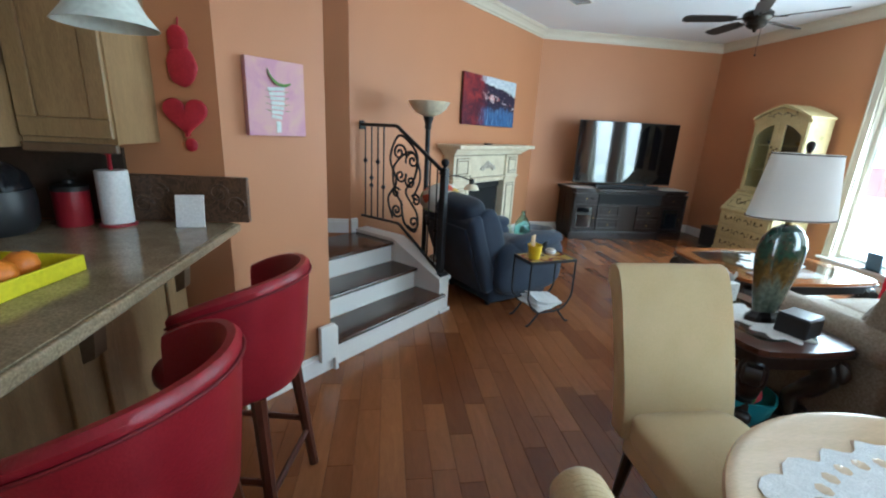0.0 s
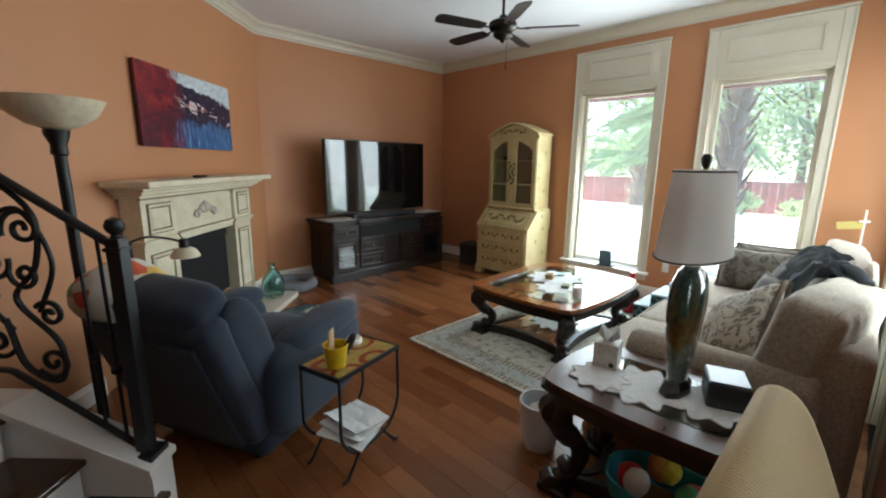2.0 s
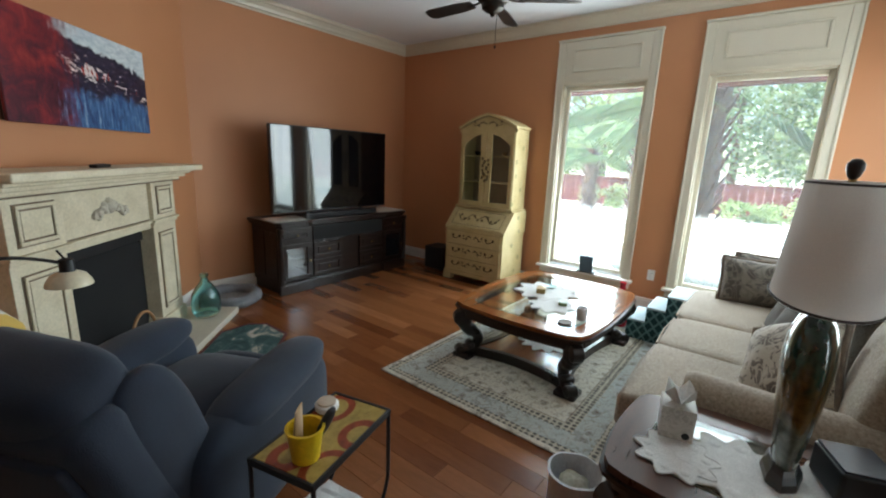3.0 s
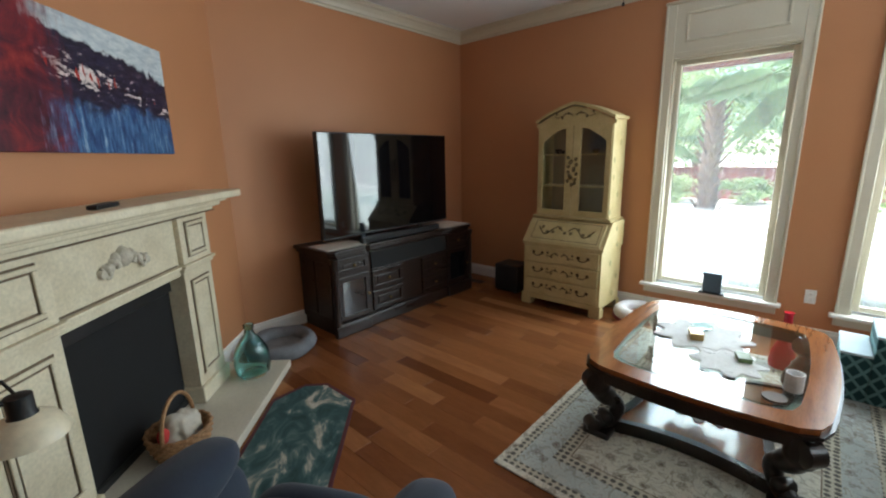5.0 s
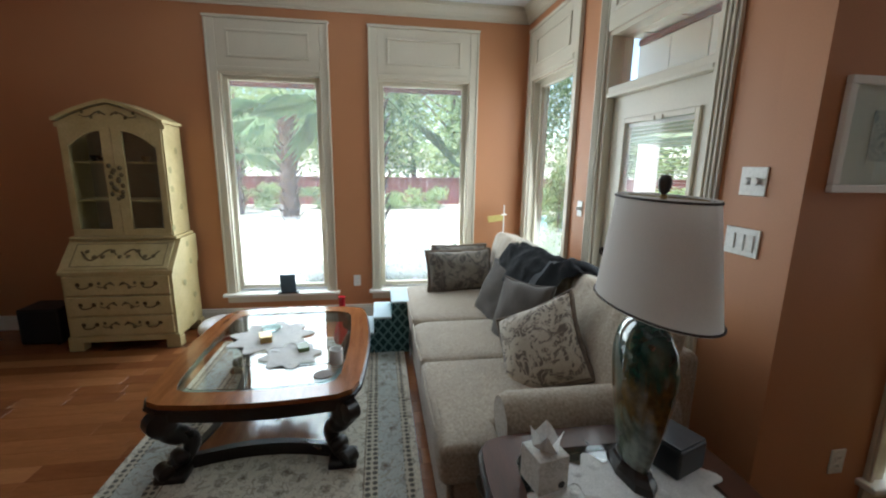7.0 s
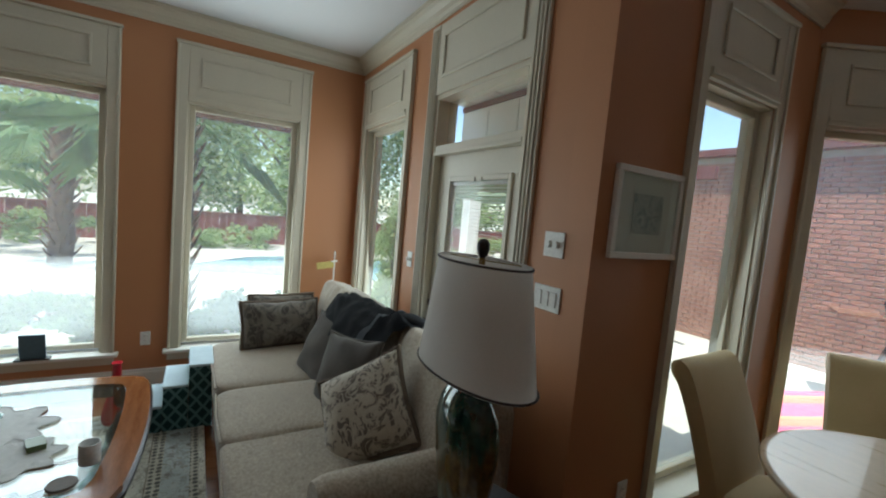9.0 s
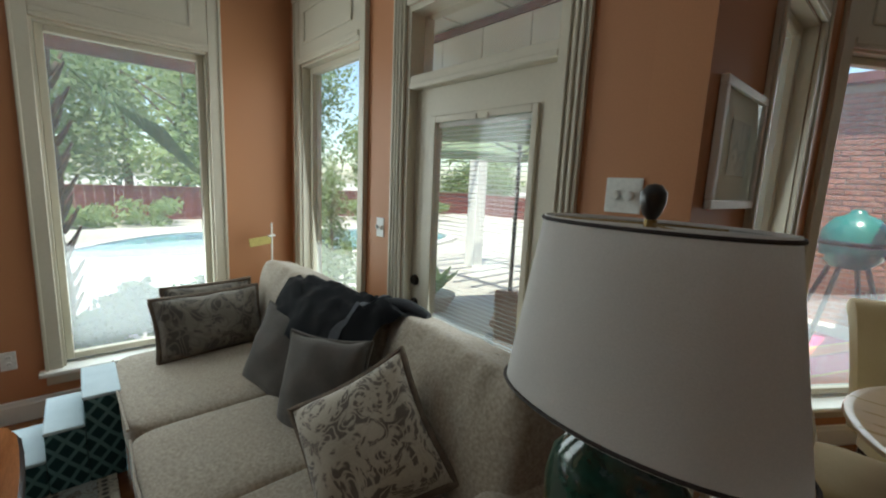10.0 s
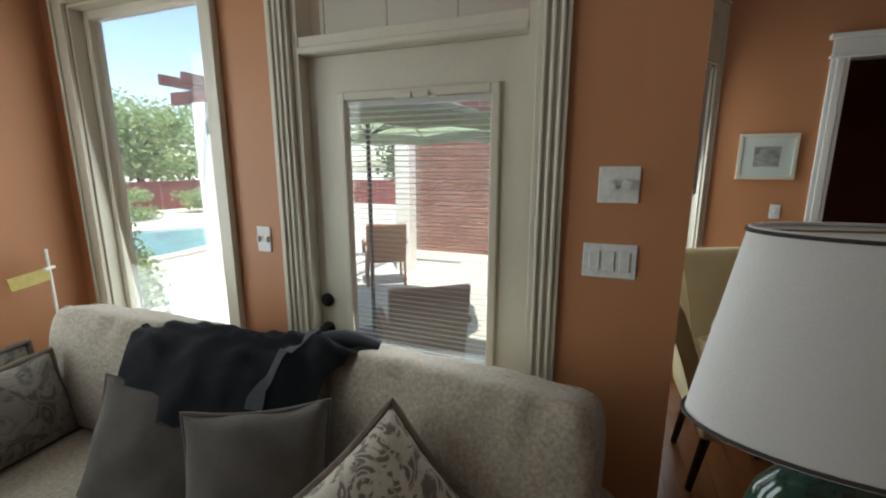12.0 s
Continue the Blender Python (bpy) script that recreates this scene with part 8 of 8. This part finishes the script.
palm(7.0, 2.98, 2.70, 1.35, 17, 5, 0.15)
palm(13.2, 5.3, 3.2, 2.0, 18, 9, 0.20)
palm(16.0, 7.6, 2.2, 1.9, 16, 12, 0.22)
for k, (x, y, r, h, mt) in enumerate(((5.99, 2.62, 0.33, 0.78, "hedge_leaf"), (6.0, 2.12, 0.34, 0.82, "hedge_leaf"), (5.98, 1.62, 0.33, 0.78, "hedge_leaf"), (7.3, 3.6, 0.45, 0.35, "hedge_leaf"), (8.2, 4.4, 0.5, 0.4, "hedge_leaf"),
                                      (17.8, 2.8, 0.9, 0.75, "bright_leaf"), (17.9, 0.9, 0.9, 0.8, "bright_leaf"), (17.6, -1.2, 1.0, 0.7, "bright_leaf"), (17.5, -3.6, 1.0, 0.8, "bright_leaf"), (17.4, -6.4, 1.1, 1.0, "bright_leaf"), (16.8, -9.0, 1.1, 0.9, "bright_leaf"),
                                      (17.8, 5.0, 0.9, 0.8, "deep_leaf"), (17.8, 7.6, 1.0, 0.9, "bright_leaf"))):
    shrub(x, y, r, h, mt, 40 + k, 4200 if x < 10 else 1100, 0.07 if x < 10 else 0.14)
cyp = thing("conifer", on(7.3, 0.10, GZ), "narrow green conifer standing beside the patio", "tree")
part("trunk", tube([(0, 0, 0), (0, 0, 1.6)], 0.03, 6, taper=lambda f: 1 - 0.6 * f), BARK, cyp)
d_ = leaves(4200, (0, 0, 1.0), (0.36, 0.36, 0.95), 0.075, 77, 26)
crown("crown", ([Vector((v.x * max(0.25, 1.25 - v.z * 0.5), v.y * max(0.25, 1.25 - v.z * 0.5), v.z)) for v in d_[0]], d_[1]), LEAF["bright_leaf"], cyp)
for k, (x, y, h, r, mt) in enumerate(((23, 9.5, 7.5, 3.4, "bright_leaf"), (25, 4.0, 8.5, 3.8, "deep_leaf"), (23, -1.0, 7.0, 3.2, "bright_leaf"), (26, -6.0, 8.0, 3.8, "deep_leaf"), (24, -11.5, 5.0, 2.8, "bright_leaf"), (20.5, -17, 4.2, 2.6, "bright_leaf"), (13.0, -19, 4.6, 2.8, "deep_leaf"), (24, 15, 8, 4, "deep_leaf"), (30, 0.5, 10, 4.5, "bright_leaf"), (30, 9.0, 10, 4.5, "bright_leaf"))):
    tree(x, y, h, r, mt, 60 + k)
fence = thing("fence", on(0, 0, GZ), "tall red-stained board fence round the garden", "fence", kind="structure")
bd_ = bpy.data.meshes.new("board")
bm = box(-0.012, 0.012, -0.118, 0.118, -0.15, 1.12, 0.003, 1)
bm.to_mesh(bd_), bm.free()
bd_.materials.append(FENCE)
for k in range(120):
    ob = new("board", bd_)
    ob.parent, ob.matrix_basis = fence, pose(19.3 + 0.012 * (k % 2), -14.5 + 0.245 * k, 0)
for k in range(60):
    ob = new("board", bd_)
    ob.parent, ob.matrix_basis = fence, pose(19.3 - 0.245 * k, -14.6 + 0.012 * (k % 2), 0, 0, 0, 90)
part("cap_rail", boxes((19.26, 19.36, -14.6, 15, 1.12, 1.16)), FENCE, fence)

# pool
mw, nw, lw, pw = nodes_of("pool_water_surface")
pw.inputs["Base Color"].default_value = (0.15, 0.30, 0.36, 1)
pw.inputs["Roughness"].default_value = 0.06
bumped(nw, lw, pw, noise_tex(nw, lw, coords(nw, lw), 2.2, 3, 0.5, 0.4), 0.25, 0.05)
COPE = surf("pool_coping", (0.50, 0.47, 0.42), (0.60, 0.57, 0.52), 0.8, 3, 40, 0.2)
pool = thing("pool", on(12.9, -1.6, GZ), "kidney-shaped blue swimming pool with pale coping", "pool", kind="structure")
sh_ = [((2.2 + 0.35 * math.sin(2 * a)) * math.cos(a), (4.6 + 0.4 * math.cos(3 * a)) * math.sin(a)) for a in [k * math.pi / 28 for k in range(56)]]
part("water", prism(sh_, 0.0, 0.02), mw, pool)
bm = bmesh.new()
ring(bm, [(x * 1.13, y * 1.07) for x, y in sh_], [(x * 1.001, y * 1.001) for x, y in sh_], 0.0, 0.06)
part("coping", bm, COPE, pool)

# beams over the windows, patio things
BEAM = surf("red_brown_beam", (0.10, 0.028, 0.030), (0.15, 0.042, 0.042), 0.7, 3, 40, 0.2, stretch=(1, 6, 6))
per = thing("pergola", on(0, 0, 0), "dark red timber pergola along the house", "pergola", kind="structure")
part("beam", box(6.35, 6.43, 1.5, 7.0, 2.43, 2.60, 0.006), BEAM, per)
for k in range(8):
    part("rafter", box(5.6, 6.75, 1.75 + 0.7 * k, 1.80 + 0.7 * k, 2.602, 2.74, 0.005), BEAM, per)
part("beam", box(5.6, 8.75, -1.90, -1.82, 2.50, 2.68, 0.006), BEAM, per)
part("beam", box(4.5, 8.75, -3.60, -3.52, 2.50, 2.68, 0.006), BEAM, per)
for k in range(7):
    part("rafter", box(5.75 + 0.42 * k, 5.81 + 0.42 * k, -4.0, -1.35, 2.682, 2.82, 0.005), BEAM, per)
for x, y in ((5.75, -3.55), (8.1, -1.86), (8.1, -3.56)):
    part("post", box(x - 0.13, x + 0.13, y - 0.13, y + 0.13, GZ, 2.499, 0.008), WHITE, per, "white square post")
eave = thing("eave", on(0, 0, 0), "white painted eave soffit over the garden door", "eave", kind="structure")
part("soffit", box(2.57, 5.75, -0.16, 1.22, 3.0, 3.06), WHITE, eave)
for k in range(6):
    part("batten", box(2.70 + 0.56 * k, 2.73 + 0.56 * k, -0.02, 1.22, 2.985, 2.9995), WHITE, eave)
    part("beam_panel", box(2.575 + 0.53 * k, 2.575 + 0.53 * k + 0.522, -0.105, -0.02, 2.57, 2.92, 0.003, 1), WHITE, eave)
part("trim_strip", box(2.57, 5.75, -0.12, -0.005, 2.921, 2.9845), BEAM, eave)
part("fascia", box(2.57, 5.75, -0.19, -0.1605, 2.95, 3.10), BEAM, eave)
UMB = leafy("green_canvas", (0.27, 0.35, 0.22), (0.33, 0.40, 0.27), 0.6)
um = thing("patio_umbrella", on(4.78, -0.75, GZ), "open green patio umbrella on a dark pole", "umbrella")
part("base", lathe([(0, 0), (0.24, 0), (0.24, 0.05), (0.04, 0.09), (0, 0.09)], 24), BLACK_IRON, um, smooth=True)
part("pole", tube([(0, 0, 0.08), (0, 0, 2.55)], 0.022, 10), BLACK_IRON, um)
bm = bmesh.new()
apex = bm.verts.new((0, 0, 2.62))
rim = []
for k in range(32):
    a, s = k * math.pi / 16, 1 - 0.05 * (0.5 - 0.5 * math.cos(k * math.pi / 2))
    rim.append(bm.verts.new((1.35 * s * math.cos(a), 1.35 * s * math.sin(a), 2.12 + 0.03 * (k % 4 != 0))))
for k in range(32):
    bm.faces.new((apex, rim[k], rim[(k + 1) % 32]))
val = [bm.verts.new(v.co - Vector((0, 0, 0.11))) for v in rim]
for k in range(32):
    bm.faces.new((rim[k], val[k], val[(k + 1) % 32], rim[(k + 1) % 32]))
part("canopy", bm, UMB, um)
for k in range(8):
    a = k * math.pi / 4
    part("rib", tube([(0, 0, 2.60), (1.33 * math.cos(a), 1.33 * math.sin(a), 2.11)], 0.008, 5), BLACK_IRON, um)
    part("strut", tube([(0, 0, 2.05), (0.72 * math.cos(a), 0.72 * math.sin(a), 2.325)], 0.006, 5), BLACK_IRON, um)
WEAVE = leafy("brown_mesh_weave", (0.25, 0.115, 0.07), (0.34, 0.17, 0.11), 0.4)


def patio_chair(m):
    t = thing("patio_chair", m, "brown woven patio chair with a tall square back", "chair", "patio chairs")
    part("seat", box(-0.29, 0.29, -0.28, 0.28, 0.36, 0.43, 0.02, 2), WEAVE, t)
    bm = box(-0.29, 0.29, -0.03, 0.03, 0.0, 0.56, 0.02, 2)
    bmesh.ops.subdivide_edges(bm, edges=bm.edges, cuts=3, use_grid_fill=True)
    for v in bm.verts:
        v.co.y += 0.25 * v.co.x ** 2
    part("backrest", bm, WEAVE, t, m=pose(0, -0.26, 0.40, -12 + 24, 0, 0))
    for s in (-1, 1):
        part("arm", tube(smooth_path([(s * 0.30, -0.28, 0.66), (s * 0.31, 0.0, 0.64), (s * 0.31, 0.26, 0.60), (s * 0.30, 0.28, 0.42)], 5), 0.028, 8), WEAVE, t, smooth=True)
        for y in (-0.24, 0.25):
            part("leg", tube([(s * 0.27, y, 0.36), (s * 0.28, y * 1.06, 0)], 0.02, 8), WEAVE, t, smooth=True)
    return t


p0 = patio_chair(on(3.92, -0.02, GZ, 214))
copy_thing(p0, on(5.72, -2.72, GZ, 214))
# striped outdoor rug, green grill
MAG, ORG, YLW, PRP = [surf(nm, a, b, 0.9, 6, 160, 0.3) for nm, a, b in (("magenta_stripe", (0.45, 0.02, 0.13), (0.55, 0.03, 0.17)), ("orange_stripe", (0.55, 0.10, 0.03), (0.62, 0.14, 0.04)), ("yellow_stripe", (0.55, 0.36, 0.05), (0.62, 0.42, 0.07)), ("plum_stripe", (0.22, 0.02, 0.08), (0.28, 0.03, 0.11)))]
rg_ = thing("outdoor_rug", on(2.62, -3.15, GZ, 68), "magenta and orange striped outdoor rug on the patio", "rug")
y = -0.85
for k in range(14):
    w = (0.16, 0.03, 0.17, 0.025, 0.15)[k % 5]
    part("stripe", box(-1.2, 1.2, y, y + w, 0.001, 0.010), (MAG, YLW, ORG, PRP, MAG)[k % 5], rg_)
    y += w
GRL = surf("teal_grill_enamel", (0.01, 0.13, 0.115), (0.015, 0.18, 0.16), 0.25, 4, 60, 0.05)
gr_ = thing("grill", on(2.45, -4.25, GZ, 25) @ Matrix.Diagonal((1.22, 1.22, 1.22, 1)), "teal egg-shaped grill on a wooden stand", "grill")
part("bowl", lathe([(0, 0.74), (0.15, 0.76), (0.24, 0.86), (0.26, 0.98), (0.255, 1.0)], 26), GRL, gr_, smooth=True)
part("lid", lathe([(0.258, 1.005), (0.25, 1.12), (0.18, 1.24), (0.07, 1.29), (0.05, 1.33), (0, 1.34)], 26), GRL, gr_, smooth=True)
part("band", lathe([(0.262, 0.98), (0.268, 0.99), (0.268, 1.02), (0.262, 1.03)], 26), BLACK_IRON, gr_, smooth=True)
part("shelf", boxes((-0.62, -0.27, -0.2, 0.2, 0.86, 0.89), (0.27, 0.62, -0.2, 0.2, 0.86, 0.89), bevel=0.004), WEAVE, gr_)
for sx in (-1, 1):
    for sy in (-1, 1):
        part("leg", tube([(sx * 0.10, sy * 0.10, 0.80), (sx * 0.30, sy * 0.26, 0.0)], 0.022, 6), BLACK_IRON, gr_)
pot = thing("flower_pot", on(6.2, -0.9, GZ), "pale bowl planter with broad leaves on the patio", "planter")
part("bowl", lathe([(0, 0), (0.16, 0), (0.26, 0.16), (0.28, 0.22), (0.25, 0.22), (0, 0.18)], 26), COPE, pot, smooth=True)
bm = bmesh.new()
for k in range(9):
    a = k * 0.7
    d = Vector((math.cos(a), math.sin(a), 0))
    vs = [bm.verts.new(v) for v in (Vector((0, 0, 0.2)), d * 0.16 + Vector((-d.y * 0.08, d.x * 0.08, 0.42)), d * 0.34 + Vector((0, 0, 0.56)), d * 0.16 + Vector((d.y * 0.08, -d.x * 0.08, 0.42)))]
    bm.faces.new(vs)
part("leaf", bm, LEAF["bright_leaf"], pot)

# ---- brick wing of the house ----
BRICK = surf("old_red_brick", (0.24, 0.095, 0.065), (0.40, 0.21, 0.16), 0.85, 3, 60, 0.4, spread=0.28)
MORT = surf("grey_mortar", (0.36, 0.33, 0.29), (0.44, 0.41, 0.37), 0.9, 6, 120, 0.4)
wing = thing("brick_wing", on(0, 0, 0), "old red brick wing of the house across the patio", "house", kind="structure")
part("wall", box(1.87, 6.4, -5.5, -5.21, GZ, 3.1), MORT, wing)
part("roof", prism([(1.7, -5.9), (6.6, -5.9), (6.6, -5.0), (1.7, -5.0)], 3.101, 3.22), BEAM, wing)
bme = bpy.data.meshes.new("brick")
bm = box(-0.097, 0.097, -0.012, 0.012, -0.029, 0.029, 0.004, 1)
bm.to_mesh(bme), bm.free()
bme.materials.append(BRICK)
rest, count = bmesh.new(), 0
for r_ in range(42):
    z = GZ + 0.035 + 0.075 * r_
    for c_ in range(22):
        x = 1.98 + 0.207 * c_ + (0.10 if r_ % 2 else 0.0)
        if x > 6.3:
            continue
        if 0.7 < z < 2.3 and x < 4.9 and count < 300:
            ob = new("brick", bme)
            ob.parent, ob.matrix_basis = wing, pose(x, -5.2, z)
            count += 1
        else:
            add_box(rest, x - 0.097, x + 0.097, -5.212, -5.188, z - 0.029, z + 0.029)
tagged(part("bricks_far", rest, BRICK, wing), kind="stuff")
lt = thing("wall_lantern", on(2.02, -5.185, 2.50), "white wall lantern on the brick wing", "lantern")
part("back_plate", box(-0.05, 0.05, 0.0, 0.015, -0.10, 0.16, 0.004), WHITE, lt)
part("arm", tube(smooth_path([(0, 0.01, 0.10), (0, 0.08, 0.15), (0, 0.13, 0.12)], 5), 0.009, 6), WHITE, lt)
part("cage", lathe([(0.05, -0.10), (0.075, 0.06), (0.085, 0.07), (0.03, 0.12), (0, 0.13)], 6, pose(0, 0.13, 0)), WHITE, lt)
# ---- floor boards ----
m, n, l, p = nodes_of("walnut_floor_board")
gi, oi = n.new("ShaderNodeNewGeometry"), n.new("ShaderNodeObjectInfo")
ad, fr = n.new("ShaderNodeMath"), n.new("ShaderNodeMath")
ad.operation, fr.operation = "ADD", "FRACT"
l.new(gi.outputs["Random Per Island"], ad.inputs[0]), l.new(oi.outputs["Random"], ad.inputs[1]), l.new(ad.outputs[0], fr.inputs[0])
tone = ramp(n, [(0.0, (0.135, 0.042, 0.014)), (0.2, (0.205, 0.070, 0.024)), (0.75, (0.265, 0.098, 0.034)), (0.92, (0.29, 0.112, 0.040)), (1.0, (0.345, 0.142, 0.053))])
l.new(fr.outputs[0], tone.inputs[0])
geo = n.new("ShaderNodeMapping")
l.new(gi.outputs["Position"], geo.inputs[0])
geo.inputs["Scale"].default_value = (7, 1.1, 1)
sh = n.new("ShaderNodeVectorMath")
sh.operation = "SCALE"
sc = n.new("ShaderNodeMath")
sc.operation = "MULTIPLY"
sc.inputs[1].default_value = 37.0
l.new(fr.outputs[0], sc.inputs[0])
cmb = n.new("ShaderNodeCombineXYZ")
l.new(sc.outputs[0], cmb.inputs[1]), l.new(sc.outputs[0], cmb.inputs[0])
av = n.new("ShaderNodeVectorMath")
l.new(geo.outputs[0], av.inputs[0]), l.new(cmb.outputs[0], av.inputs[1])
grain = noise_tex(n, l, av.outputs[0], 3.0, 6, 0.6, 1.2)
fine = noise_tex(n, l, av.outputs[0], 22.0, 3)
gr = ramp(n, [(0.3, (0.84, 0.82, 0.80)), (0.7, (1.10, 1.09, 1.08))])
l.new(grain, gr.inputs[0])
c = mixed(n, l, "MULTIPLY", 0.85, tone.outputs[0], gr.outputs[0])
fg = ramp(n, [(0.3, (0.93,) * 3), (0.7, (1.05,) * 3)])
l.new(fine, fg.inputs[0])
c = mixed(n, l, "MULTIPLY", 1.0, c, fg.outputs[0])
l.new(c, p.inputs["Base Color"])
rr = n.new("ShaderNodeMapRange")
rr.inputs[3].default_value, rr.inputs[4].default_value = 0.16, 0.30
l.new(grain, rr.inputs[0]), l.new(rr.outputs[0], p.inputs["Roughness"])
bumped(n, l, p, fine, 0.10, 0.002)
BOARD = m
JOINT = surf("dark_floor_joint", (0.05, 0.020, 0.009), (0.07, 0.028, 0.013), 0.6)
floor = tagged(part("floor", prism(PLAN, -0.12, -0.004), JOINT), "walnut plank floor with varied brown boards", "floor", kind="structure")
PW, LENGTHS = 0.122, (0.32, 0.5, 0.7, 0.9, 1.15)


def add_plank(bm, x, y, w, d):
    g, c = 0.0005, 0.0009
    lo = [(x + g, y + g), (x + w - g, y + g), (x + w - g, y + d - g), (x + g, y + d - g)]
    hi = [(x + g + c, y + g + c), (x + w - g - c, y + g + c), (x + w - g - c, y + d - g - c), (x + g + c, y + d - g - c)]
    a, b, t = [bm.verts.new((*q, -0.0045)) for q in lo], [bm.verts.new((*q, -0.0012)) for q in lo], [bm.verts.new((*q, 0.0)) for q in hi]
    bm.faces.new(t)
    for i in range(4):
        j = (i + 1) % 4
        bm.faces.new((a[i], a[j], b[j], b[i])), bm.faces.new((b[i], b[j], t[j], t[i]))


def floor_span(x):
    lo = -1.32 if x < 1.84 else (-1.32 + (x - 1.84) * 1.6 if x < 2.40 else DY)
    hi = 2.2 if x < -0.70 else (x + 2.9 if x < -0.27 else (min(TVY, x + 4.47)))
    return lo - 0.08, hi + 0.06


plank_mesh = {}
for d in LENGTHS:
    bm = bmesh.new()
    add_plank(bm, 0, 0, PW, d)
    me = bpy.data.meshes.new("floor_board")
    bmesh.ops.recalc_face_normals(bm, faces=bm.faces)
    bm.to_mesh(me)
    bm.free()
    me.materials.append(BOARD)
    plank_mesh[d] = me
rng = random.Random(11)
rest = bmesh.new()
count, x = 0, -2.99
while x < 5.40:
    lo, hi = floor_span(x + PW / 2)
    y = lo - rng.random() * 0.3
    while y < hi:
        d = rng.choice(LENGTHS)
        if y + d > hi + 0.1:
            d = min(LENGTHS, key=lambda q: abs(q - max(0.32, hi + 0.05 - y)))
        if 0.1 < x < 3.0 and 1.6 < y + d / 2 < 6.0 and y + d < hi and count < 300:
            ob = new("floor_board", plank_mesh[d])
            ob.parent, ob.matrix_basis = floor, pose(x, y, 0)
            count += 1
        else:
            add_plank(rest, x, y, PW, d)
        y += d
    x += PW
tagged(part("floor_boards_far", rest, BOARD, floor), kind="stuff")
